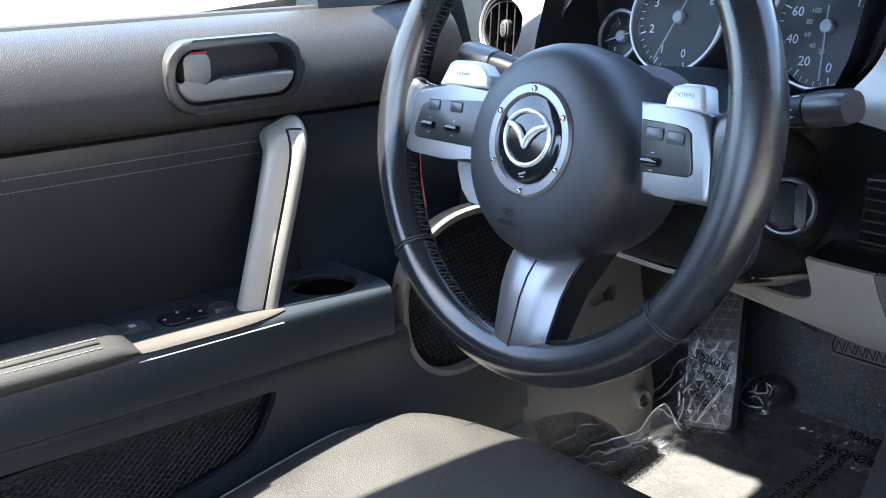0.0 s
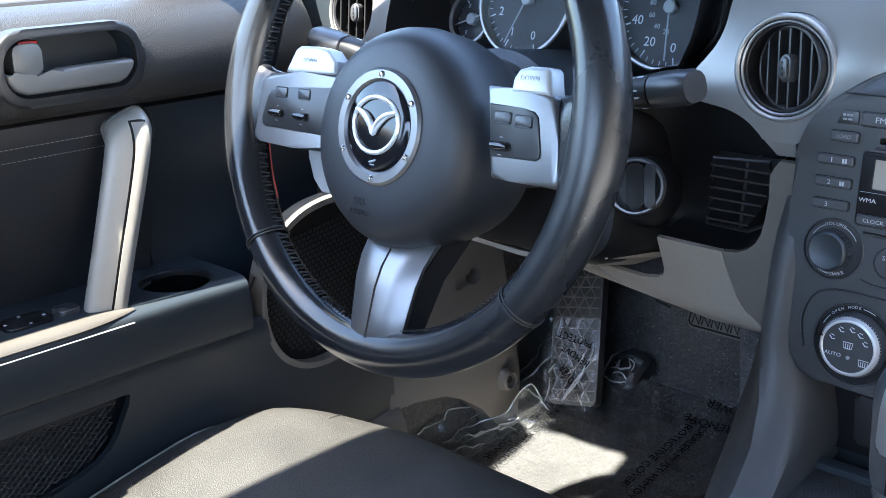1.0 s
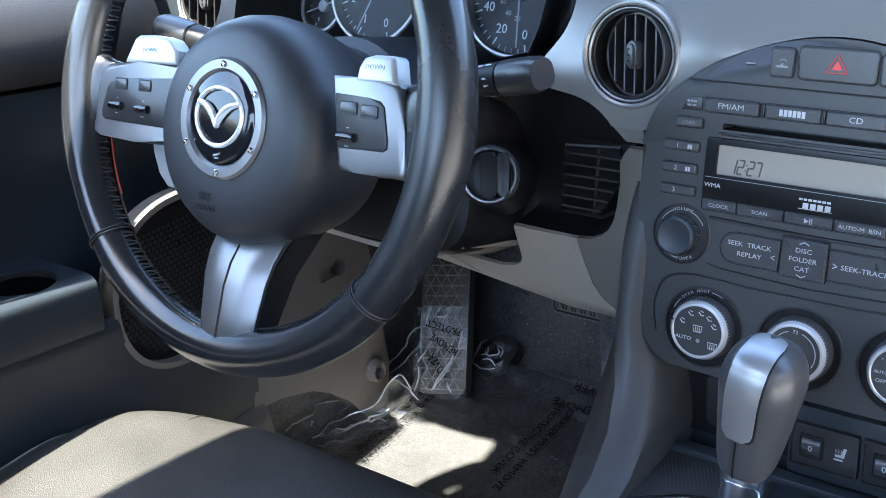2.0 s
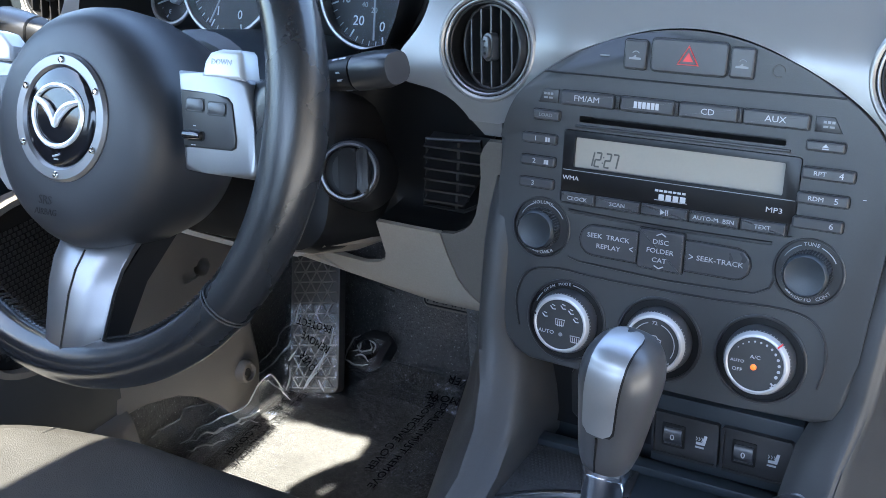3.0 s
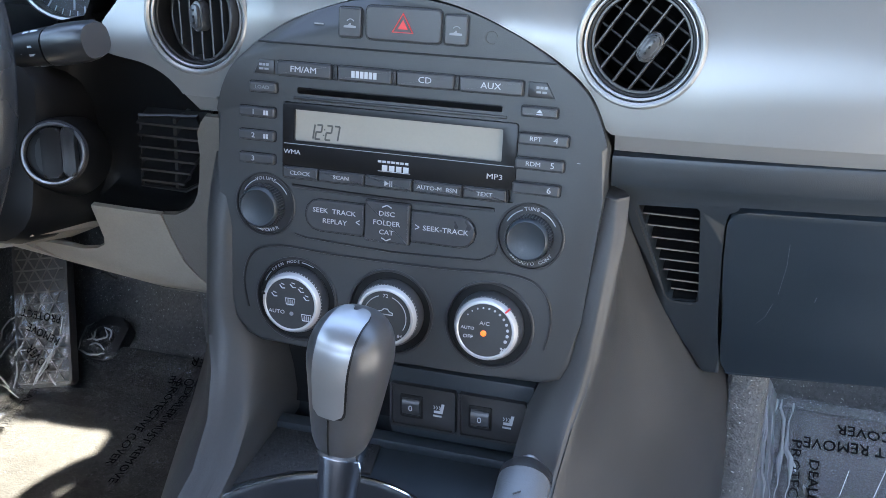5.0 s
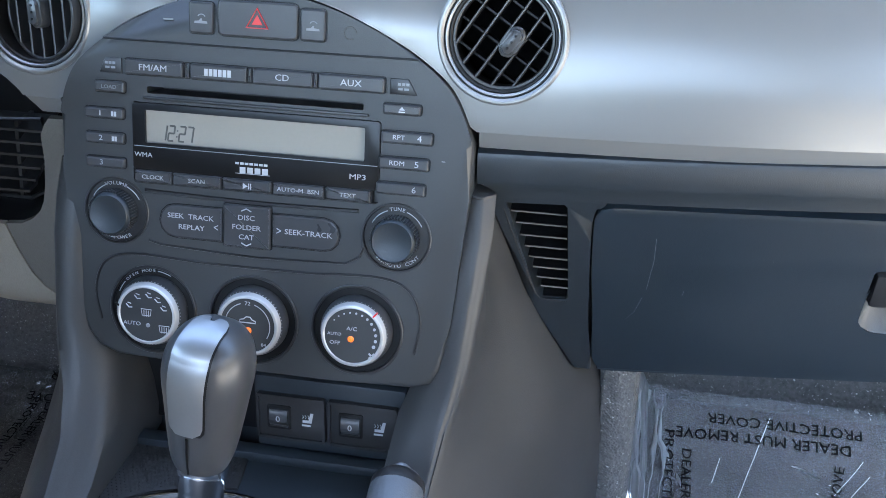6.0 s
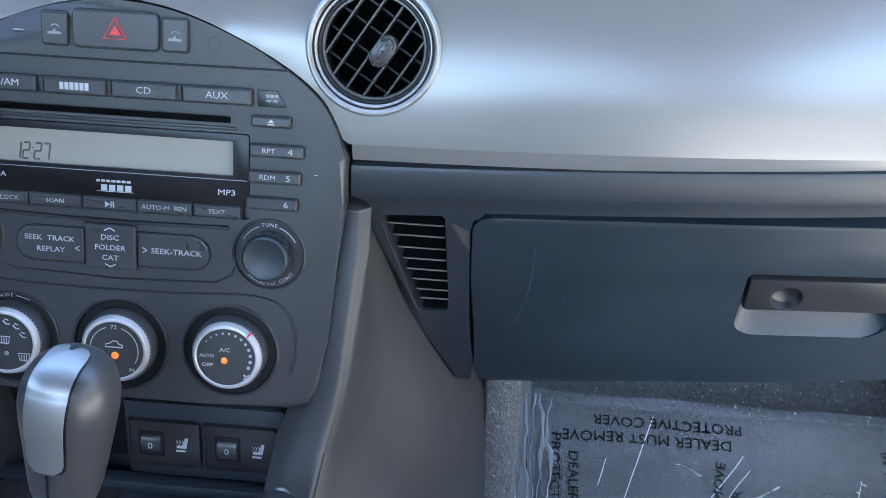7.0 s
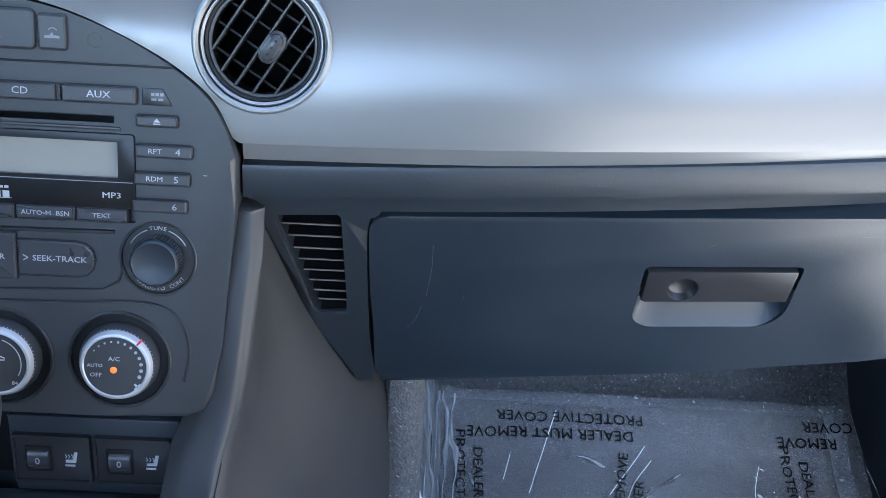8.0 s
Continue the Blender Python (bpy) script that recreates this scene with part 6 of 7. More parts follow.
def climate(st):
    for i, (cx, cy) in enumerate(DIALS):
        well = part("dial_well", ring(cx, cy, 0.0001, 0.0268, -0.004, -0.0016, 56, 0.02), PLASTIC_DEEP, st)
        part("dial_bezel", ring(cx, cy, 0.0262, 0.0280, -0.003, 0.0012, 64), PLASTIC_SMOOTH, st, "gloss black bezel")
        at = Matrix.Translation((cx, cy, 0))
        d = part("dial", moved(lathe([(0.0214, -0.002), (0.0211, 0.0030), (0.0190, 0.0098), (0.0183, 0.0108), (0.0172, 0.0110), (0.0166, 0.0104)], 72, cap=False), at), DIAL, st, "satin silver climate dial")
        part("dots", join(*[moved(box(0.0192, 0.0201, -0.00028, 0.00028, 0.0062, 0.0071), at @ Matrix.Rotation(2 * math.pi * q / 60, 4, "Z")) for q in range(60)]), PRINT, d)
        part("side_band", moved(lathe([(0.02165, -0.001), (0.02135, 0.0030), (0.01985, 0.0072), (0.01955, 0.0078)], 64, cap=False), at), BUTTON, d, "dark knurled side")
        f = part("dial_face", moved(lathe([(0.0168, 0.0), (0.0168, 0.0102), (0.0001, 0.0104)], 56, cap=False), at), STACK_BLACK, st, "black dial face")
        zf = 0.0105
        if i == 0:
            words(f, "AUTO", 0.0040, cx - 0.0092, cy - 0.0062, zf)
            # little airflow figures round the face
            sym = []
            for a in (158, 118, 82, 52, 22):
                x, y = cx + 0.0118 * math.cos(radians(a)), cy + 0.0005 + 0.0118 * math.sin(radians(a))
                sym += [sweep([(x - 0.0018, y + 0.0008, zf), (x, y - 0.0012, zf), (x + 0.0020, y - 0.0010, zf)], 0.00035, 5), sweep([(x - 0.0008, y + 0.0018, zf), (x + 0.0014, y + 0.0012, zf)], 0.0003, 5)]
            for (bx, by) in ((0.0, 0.0015), (0.0112, -0.0080)):
                sym += [sweep([(cx + bx + 0.0032 * c, cy + by + 0.0020 * s, zf) for c, s in ((-1, 1), (1, 1), (0.8, -1), (-0.8, -1))], 0.0003, 5, closed=True)]
                sym += [sweep([(cx + bx - 0.0014 + 0.0014 * k, cy + by + 0.0012, zf), (cx + bx - 0.0014 + 0.0014 * k, cy + by - 0.0026, zf)], 0.00025, 5) for k in range(3)]
            parts("symbol", pile(*sym), PRINT, f)
            part("lamp", moved(lathe([(0.0013, zf - 0.001), (0.0013, zf + 0.0002), (0.0001, zf + 0.0004)], 16, cap=False), Matrix.Translation((cx + 0.001, cy - 0.0065, 0))), PRINT_DIM, f)
            arc_words(well, "OPEN MODE", 0.0026, cx, cy, 0.0243, 112, -0.0014, step=5.6)
            parts("mark", pile(arc_line(cx, cy, 0.0243, 140, 158, -0.0012), arc_line(cx, cy, 0.0243, 64, 84, -0.0012)), PRINT, well)
            part("index", moved(box(0.0175, 0.0205, -0.0006, 0.0006, 0.0090, 0.0113), Matrix.Translation((cx, cy, 0)) @ Matrix.Rotation(radians(165), 4, "Z")), PLASTIC_DEEP, d)
        elif i == 1:
            words(f, "72", 0.0036, cx, cy + 0.0136, zf), words(f, "84", 0.0032, cx + 0.0100, cy - 0.0112, zf), words(f, "60", 0.0032, cx - 0.0100, cy - 0.0112, zf)
            parts("mark", pile(arc_line(cx, cy, 0.0138, 108, 205, zf), arc_line(cx, cy, 0.0138, -30, 72, zf)), PRINT, f)
            car = [(-0.0050, 0.0), (-0.0046, 0.0016), (-0.0024, 0.0022), (-0.0008, 0.0036), (0.0016, 0.0036), (0.0028, 0.0020), (0.0050, 0.0012), (0.0050, 0.0)]
            part("symbol", sweep([(cx + a, cy + b + 0.0018, zf) for a, b in car], 0.00035, 5, closed=True), PRINT, f)
            part("lamp", moved(lathe([(0.0020, zf - 0.001), (0.0020, zf + 0.0004), (0.0001, zf + 0.0008)], 20, cap=False), Matrix.Translation((cx + 0.0005, cy - 0.0030, 0))), LAMP, f, "lit orange lamp")
        else:
            words(f, "AUTO", 0.0030, cx - 0.0108, cy + 0.0002, zf), words(f, "OFF", 0.0036, cx - 0.0104, cy - 0.0052, zf), words(f, "A/C", 0.0038, cx - 0.0004, cy + 0.0042, zf)
            parts("mark", pile(*[moved(lathe([(0.0004 + 0.00006 * k, zf - 0.0004), (0.0004 + 0.00006 * k, zf + 0.0001), (0.0001, zf + 0.0001)], 8, cap=False), Matrix.Translation((cx + 0.0140 * math.cos(radians(142 - 15 * k)), cy + 0.0140 * math.sin(radians(142 - 15 * k)), 0))) for k in range(12)]), PRINT, f)
            parts("symbol", pile(*[moved(box(0.0004, 0.0022, -0.0005, 0.0005, zf - 0.0003, zf + 0.0002), Matrix.Translation((cx + 0.0118, cy - 0.0112, 0)) @ Matrix.Rotation(radians(45 + 90 * k), 4, "Z")) for k in range(4)]), PRINT, f)
            part("lamp", moved(lathe([(0.0018, zf - 0.001), (0.0018, zf + 0.0004), (0.0001, zf + 0.0008)], 20, cap=False), Matrix.Translation((cx - 0.0008, cy - 0.0020, 0))), LAMP, f, "lit orange lamp")
            part("index", moved(box(0.0175, 0.0208, -0.0005, 0.0005, 0.0085, 0.0112), Matrix.Translation((cx, cy, 0)) @ Matrix.Rotation(radians(47), 4, "Z")), RED, d)
    part("scratch", box(0.1085, 0.1105, 0.0655, 0.0658, 0.0001, 0.0003), PRINT, st)


hazard_panel(STACK_OB), radio(STACK_OB), climate(STACK_OB)


# ---- console: switches, tray, selector, parking brake ----
def seat_heater_switch(x0):
    m = plane_frame((0, 0.1250, 0.389), 4)
    s = thing("seat_heater_switch", m, "square black seat heater switch with a white seat symbol", "switch", group="seat heater switches")
    x1 = x0 + 0.0445
    part("frame", carve_bm(prism(rrect(x0, x1, -0.0160, 0.0160, 0.0015), -0.004, 0.0035, 0.0008), [prism(rrect(x0 + 0.0016, x1 - 0.0016, -0.0144, 0.0144, 0.001), 0.0008, 0.1)]), PLASTIC_SMOOTH, s)
    part("plate", prism(rrect(x0 + 0.0018, x1 - 0.0018, -0.0142, 0.0142, 0.001), -0.002, 0.0022, 0.0005), PLASTIC_SMOOTH, s)
    part("wheel_slot", prism(rrect(x0 + 0.0070, x0 + 0.0225, -0.0085, 0.0085, 0.001), 0.001, 0.0027, 0.0003), PLASTIC_DEEP, s)
    wheel = part("thumbwheel", moved(lathe([(0.0001, -0.0062), (0.0085, -0.0060), (0.0085, 0.0060), (0.0001, 0.0062)], 28, cap=False), Matrix.Translation((x0 + 0.0148, 0, -0.0030)) @ Matrix.Rotation(radians(90), 4, "Y")), BUTTON, s)
    part("numeral", letters("0", 0.0062, x0 + 0.0148, 0.0, 0.0056), PRINT, wheel)
    part("ribs", join(*[box(x0 + 0.0088, x0 + 0.0208, d - 0.0002, d + 0.0002, 0.0030, 0.0040) for d in (-0.006, -0.0045, 0.0045, 0.006)]), BUTTON, wheel)
    cx = x0 + 0.0330
    parts("symbol", pile(prism([(cx + 0.0022, 0.0052), (cx + 0.0042, 0.0052), (cx + 0.0028, -0.0020), (cx - 0.0030, -0.0020), (cx - 0.0030, -0.0002), (cx + 0.0010, 0.0000)], 0.0018, 0.0026),
                        *[sweep([(cx - 0.0030 + 0.0018 * k, 0.0010, 0.0026), (cx - 0.0022 + 0.0018 * k, 0.0022, 0.0026), (cx - 0.0030 + 0.0018 * k, 0.0036, 0.0026)], 0.0003, 5) for k in range(3)],
                        box(cx - 0.0035, cx + 0.0022, -0.0046, -0.0034, 0.0018, 0.0026)), PRINT, s)
    return s


def console_fittings():
    p = thing("console_tray", pose(0, 0, 0), "black console tray with a rubber mat and silver arc trim", "console tray")
    part("back_panel", box(-0.0068, 0.0915, 0.1265, 0.150, 0.362, 0.4165, 0.002), PLASTIC, p)
    part("cubby", box(-0.0920, -0.0040, 0.1520, 0.1560, 0.355, 0.42), PLASTIC_DEEP, p)
    part("socket_cover", moved(prism(rrect(-0.0720, -0.0420, 0.368, 0.408, 0.004), -0.152, -0.144, 0.002), Matrix(((1, 0, 0, 0), (0, 0, -1, 0), (0, 1, 0, 0), (0, 0, 0, 1)))), PLASTIC_SMOOTH, p)
    part("cheek", box(0.0925, 0.1000, 0.142, 0.160, 0.345, 0.424, 0.003), PLASTIC, p)
    part("ledge", box(-0.0915, 0.0985, 0.1190, 0.1300, 0.3530, 0.3605, 0.0015), PLASTIC, p, "narrow step below the switches")
    part("tray_floor", box(-0.108, 0.108, 0.030, 0.130, 0.335, 0.3535, 0.002), PLASTIC, p)
    # pimpled mat in the tray
    part("tray_mat", prism([(-0.100, 0.044), (-0.080, 0.064), (-0.060, 0.078), (-0.030, 0.088), (-0.008, 0.090), (-0.012, 0.124), (-0.098, 0.124)], 0.3525, 0.3552, 0.0008), RUBBER, p, "pimpled rubber tray mat")
    tagged(part("tray_texture", join(*[moved(lathe([(0.0009, 0.3548), (0.0006, 0.3557), (0.0001, 0.3558)], 6, cap=False), Matrix.Translation((-0.097 + 0.0030 * i + 0.0015 * (j % 2), 0.050 + 0.0027 * j, 0))) for i in range(28) for j in range(27) if math.hypot(0.0030 * i - 0.084, 0.059 + 0.0027 * j) > 0.1005]), RUBBER, p), kind="stuff")
    # selector surround: a raised disc ringed in silver
    c = Vector((-0.013, -0.009))
    part("selector_plate", moved(lathe([(0.0950, 0.340), (0.0950, 0.3520), (0.092, 0.3545), (0.0001, 0.3550)], 72, cap=False), Matrix.Translation((c.x, c.y, 0))), PLASTIC_SMOOTH, p, "smooth black selector plate")
    part("silver_arc", ring(c.x, c.y, 0.0917, 0.0943, 0.350, 0.3565, 96), CHROME, p, "thin silver trim ring")
    return p


def gear_selector():
    m = Matrix.Translation((0.0005, 0.000, 0.352)) @ Matrix.Rotation(radians(-4), 4, "X") @ Matrix.Rotation(radians(6.7), 4, "Y")
    g = thing("gear_selector", m, "automatic gear selector with a leather and satin silver grip", "gear selector")
    part("rod", lathe([(0.0045, 0.0), (0.0045, 0.068)], 20), CHROME, g, "chrome rod")
    part("collar", lathe([(0.0085, 0.054), (0.0110, 0.060), (0.0128, 0.088), (0.0135, 0.0905), (0.0135, 0.0965)], 40), CHROME, g, "chrome collar")
    prof = [(0.096, 0.0150, 0.0165, 0), (0.104, 0.0174, 0.0195, 0), (0.118, 0.0196, 0.0220, 0.0005), (0.138, 0.0222, 0.0248, 0.001), (0.149, 0.0236, 0.0262, 0.001), (0.158, 0.0236, 0.0262, 0.001), (0.167, 0.0215, 0.0242, 0.001), (0.1735, 0.0172, 0.0198, 0.001), (0.1775, 0.0105, 0.0125, 0.001), (0.1790, 0.0030, 0.0040, 0.001)]
    prof = [(0.096 + (a - 0.096) * 0.945, b * 0.92, c * 0.92, d) for a, b, c, d in prof]
    def sec(z, hx, hy, dy, grow=0.0):
        return [((hx + grow) * math.copysign(abs(math.cos(q)) ** 0.85, math.cos(q)), dy + (hy + grow) * math.copysign(abs(math.sin(q)) ** 0.85, math.sin(q)), z) for q in [2 * math.pi * i / 40 for i in range(40)]]
    keys = spline(prof, 30)
    part("grip", loft([sec(*k) for k in keys]), GRIP, g, "smooth dark satin grip")
    # silver shield over the rear face and the crown
    def shield_rows(out, wide, low):
        rows = []
        for z, hx, hy, dy in spline(prof[1:], 60):
            if z < low:
                continue
            f = min(max((z - 0.118) / 0.052, 0), 1)
            wrap = (wide + 0.0012 * f) / hx
            half = (math.asin(wrap) if wrap < 1 else math.pi * (0.5 + 0.49 * (1 - 1 / wrap))) * math.sqrt(max(1 - (max(low + 0.006 - z, 0) / 0.0063) ** 2, 0.05))
            row = []
            for i in range(21):
                q = -math.pi / 2 - 0.11 + half * (i / 10 - 1)
                row.append(((hx + out) * math.copysign(abs(math.cos(q)) ** 0.85, math.cos(q)), dy + (hy + out) * math.copysign(abs(math.sin(q)) ** 0.85, math.sin(q)), z + (out if z > 0.165 else 0)))
            rows.append(row)
        rows.append([(0.0001 * (i - 10), dy, z + out + 0.0003) for i in range(21)])
        return rows
    part("shield_gap", sheet(shield_rows(0.0004, 0.0080, 0.1215), 0.0003), PLASTIC_DEEP, g, "dark joint round the shield")
    part("shield", sheet(shield_rows(0.0011, 0.0069, 0.1230), 0.0006), SHIELD, g, "satin silver shield", smooth=60)
    part("seam", sweep([(-0.0015, -0.0156, 0.0965), (-0.0015, -0.0185, 0.105), (-0.0015, -0.0203, 0.1140), (-0.0015, -0.0212, 0.1215)], 0.0006, 6), PLASTIC_DEEP, g)
    return g


def parking_brake():
    root, tip = Vector((0.112, -0.16, 0.372)), Vector((0.1045, 0.048, 0.413))
    b = thing("parking_brake", look(root, tip), "parking brake lever with a stitched leather grip", "parking brake")
    ln = (tip - root).length
    part("grip", loft([[(r * math.cos(q), r * 0.95 * math.sin(q), -d) for q in [2 * math.pi * i / 24 for i in range(24)]] for d, r in ((0, 0.013), (0.05, 0.014), (0.12, 0.0155), (ln - 0.02, 0.0150), (ln - 0.010, 0.0152), (ln - 0.006, 0.0150))]), LEVER_HIDE, b, "black leather grip with skylight in its grey tone")
    part("end_cap", loft([[(r * math.cos(q), r * 0.95 * math.sin(q), -d) for q in [2 * math.pi * i / 24 for i in range(24)]] for d, r in ((ln - 0.0062, 0.0153), (ln - 0.001, 0.0150), (ln + 0.003, 0.0120), (ln + 0.0035, 0.006))]), PLASTIC_SMOOTH, b)
    part("release", moved(lathe([(0.0055, 0), (0.0055, 0.006), (0.004, 0.0075), (0.0001, 0.008)], 20, cap=False), Matrix.Translation((0, 0, -ln - 0.0035)) @ Matrix.Rotation(math.pi, 4, "X")), SATIN, b)
    part("stitching", join(*[sweep([(-0.002, 0.0148 + 0.0003, -0.02 - 0.005 * k), (0.002, 0.0148 + 0.0003, -0.0225 - 0.005 * k)], 0.0005, 5) for k in range(int((ln - 0.04) / 0.005))]), RUBBER, b)
    part("foot", sweep([(0, 0, 0.0), (0, -0.01, 0.06)], [0.012, 0.02], 12), PLASTIC, b)
    return b


seat_heater_switch(-0.0045), seat_heater_switch(0.0420)
console_fittings(), gear_selector(), parking_brake()


# ---- footwells ----
def sill_and_kick():
    to_x = Matrix(((0, 0, 1, 0), (1, 0, 0, 0), (0, 1, 0, 0), (0, 0, 0, 1)))
    k = thing("kick_panel", pose(0, 0, 0), "charcoal kick panel ahead of the driver's door", "trim panel")
    outline = [(0.195, 0.47), (0.405, 0.47), (0.408, 0.32), (0.425, 0.12), (0.410, 0.05), (0.380, 0.045), (0.3686, 0.076), (0.3434, 0.105), (0.3142, 0.1374), (0.285, 0.1568), (0.2365, 0.169), (0.195, 0.172)]
    part("panel", moved(carve_bm(prism(outline, -0.665, -0.628, 0.004, 2), [moved(lathe([(0.011, -0.9), (0.011, 0.2)], 24), Matrix.Translation((0.356, 0.284, 0))), prism(rrect(0.322, 0.350, 0.276, 0.290, 0.006), -0.632, 0.1)]), to_x), KICK, k)
    part("hole_back", moved(lathe([(0.014, 0.0), (0.014, 0.002)], 20), Matrix.Translation((-0.655, 0.356, 0.284)) @ Matrix.Rotation(radians(90), 4, "Y")), PLASTIC_DEEP, k)
    part("bolt_boss", moved(lathe([(0.019, 0.0), (0.0175, 0.012), (0.016, 0.016), (0.013, 0.017), (0.012, 0.010), (0.0001, 0.009)], 28, cap=False), Matrix.Translation((-0.630, 0.392, 0.125)) @ Matrix.Rotation(radians(90), 4, "Y") @ Matrix.Scale(0.8, 4)), KICK, k, "round screw boss")
    part("bolt", moved(lathe([(0.0065, 0.006), (0.0065, 0.013), (0.0001, 0.0135)], 6, cap=False), Matrix.Translation((-0.630, 0.392, 0.125)) @ Matrix.Rotation(radians(90), 4, "Y") @ Matrix.Scale(0.8, 4)), RUBBER, k)
    s = thing("door_sill", pose(0, 0, 0), "black sill trim below the driver's door", "sill")
    rows = [[(x, y, z) for x, z in spline([(-0.70, 0.185), (-0.655, 0.190), (-0.630, 0.180), (-0.618, 0.150), (-0.615, 0.06)], 14)] for y in np.linspace(-1.05, 0.208, 20)]
    part("tread", sheet(rows, 0.006), KICK, s)
    rows = [[(x, y, z) for x, z in spline([(-0.72, 0.180), (-0.695, 0.183), (-0.680, 0.172), (-0.672, 0.145), (-0.668, 0.03)], 14)] for y in np.linspace(0.205, 0.43, 12)]
    part("side_carpet", sheet(rows, 0.006), CARPET, s, "dark carpet ahead of the sill")
    part("seal", sweep([(-0.668, y, 0.205) for y in np.linspace(-1.05, 0.30, 12)], 0.011, 8), RUBBER, s)
    f = thing("footwell_side", pose(0, 0, 0), "dark carpeted side wall of the footwell", "trim panel")
    part("panel", box(-0.73, -0.70, 0.40, 0.82, 0.02, 0.60, 0.004), CARPET, f)
    k = thing("kick_panel", pose(0, 0, 0), "dark kick panel and sill on the passenger's side", "trim panel")
    part("panel", box(0.705, 0.735, 0.22, 0.82, 0.0, 0.62, 0.004), PLASTIC, k)
    part("sill", box(0.665, 0.735, -1.05, 0.24, 0.0, 0.19, 0.012), PLASTIC, k)
    t = thing("tunnel_carpet", pose(0, 0, 0), "black carpet on the tunnel wall", "carpet")
    for x0, x1 in ((-0.235, -0.205), (0.205, 0.235)):
        part("panel", box(x0, x1, 0.27, 0.82, 0.03, 0.37, 0.012), CARPET, t)


def foot_rest():
    up = Vector((-0.033, 0.074, 0.130)).normalized()
    across = Vector((0.063, 0.014, 0.0))
    across = (across - up * across.dot(up)).normalized()
    out = across.cross(up)
    m = Matrix(((across.x, up.x, out.x, -0.5745), (across.y, up.y, out.y, 0.456), (across.z, up.z, out.z, 0.070), (0, 0, 0, 1)))
    r = thing("foot_rest", m, "black ribbed foot rest with a triangle pattern", "foot rest")
    w, h = 0.067, 0.185
    part("pad", prism(rrect(-w / 2, w / 2, 0, h, 0.008), -0.02, 0.0, 0.003), PEDAL, r)
    ribs = []
    step = w / 4.3
    rows = int(h / (step * 0.87))
    for j in range(rows + 1):
        y = 0.006 + j * step * 0.87
        if y < h - 0.004:
            ribs.append(sweep([(-w / 2 + 0.004, y, 0.0008), (w / 2 - 0.004, y, 0.0008)], 0.0011, 5))
        for i in range(-1, 13):
            for s in (-1, 1):
                x0 = -w / 2 + 0.004 + i * step / 2 * 1.0 + (0 if j % 2 else step / 2)
                p, q = (x0, y), (x0 + s * step / 2, y + step * 0.87)
                if all(abs(c[0]) < w / 2 - 0.002 for c in (p, q)) and q[1] < h - 0.002 and (i % 2 == 0):
                    ribs.append(sweep([(p[0], p[1], 0.0008), (q[0], q[1], 0.0008)], 0.0011, 5))
    tagged(part("tread", join(*ribs), RIB, r, "worn triangular ribs"), kind="stuff")
    # scrap of film wrapped round its lower half
    def lift(x, y):
        return 0.0085 + 0.006 * abs(noise.noise((x * 38 + y * 20, y * 14, 3))) + 0.004 * abs(noise.noise((x * 90 - y * 30, y * 45, 6))) + 0.010 * max(0.05 - y, 0) / 0.05
    rows = [[(x, y, lift(x, y)) for x in np.linspace(-0.037, 0.038, 80)] for y in np.linspace(-0.006, 0.112, 80)]
    part("film", sheet(rows, 0), SCRAP, r, "wrinkled clear film", smooth=85).visible_shadow = False
    for k, (body, xx, yy, tn) in enumerate((("PROTECT", 0.004, 0.086, 165), ("REMOVE", 0.006, 0.064, 150), ("COVER", 0.000, 0.036, 130))):
        bm = letters(body, 0.0135, xx, yy, 0.0, turn=radians(tn), squeeze=0.85)
        bmesh.ops.triangulate(bm, faces=bm.faces[:])
        for v in bm.verts:
            v.co.z += lift(v.co.x, v.co.y) + 0.001
        part("notice", bm, FILM_INK, r, "black printed notice")
    # creases of the film, their glints drawn as milky strands
    for run in (((-0.006, 0.004), (0.006, 0.026), (0.018, 0.046)), ((-0.003, 0.006), (0.012, 0.030), (0.020, 0.052)), ((-0.030, 0.002), (-0.026, 0.018), (-0.028, 0.034)), ((0.022, 0.002), (0.014, 0.016)), ((-0.022, 0.090), (-0.016, 0.114)), ((-0.031, 0.040), (-0.020, 0.052)), ((0.026, 0.060), (0.031, 0.082))):
        part("crease", sweep([(x, y, lift(x, y) + 0.0008) for x, y in spline(run, 8)], [0.0004, 0.0009, 0.0012, 0.0013, 0.0012, 0.0010, 0.0008, 0.0004], 5), GLINT, r, "film crease with its glint in milky colour").visible_shadow = False
    return r


def brake_pedal():
    m = Matrix.Translation((-0.378, 0.492, 0.211)) @ Matrix.Rotation(radians(58), 4, "X")
    p = thing("brake_pedal", m, "black rubber brake pedal with an arrow tread", "pedal")
    part("pad", prism(rrect(-0.046, 0.046, 0.0, 0.055, 0.009), -0.012, 0.0, 0.003), RIB, p, "worn grey pedal pad")
    tread = []
    for k in range(7):
        x = -0.038 + k * 0.0125
        tread += [sweep([(x, 0.006, 0.0006), (x, 0.017, 0.0006), (x + 0.009, 0.006, 0.0006), (x + 0.009, 0.017, 0.0006)], 0.0009, 5), sweep([(x, 0.024, 0.0006), (x + 0.005, 0.046, 0.0006)], 0.0010, 5)]
    part("tread", join(*tread, sweep([(a, b, 0.0004) for a, b in rrect(-0.043, 0.043, 0.003, 0.052, 0.007)], 0.0012, 5, closed=True)), PLASTIC_DEEP, p, "black tread pattern")
    part("lever", sweep([(0, 0.03, -0.01), (0, 0.12, -0.05), (0, 0.30, -0.06)], 0.008, 8, flat=0.5), PLASTIC_DEEP, p)
    return p


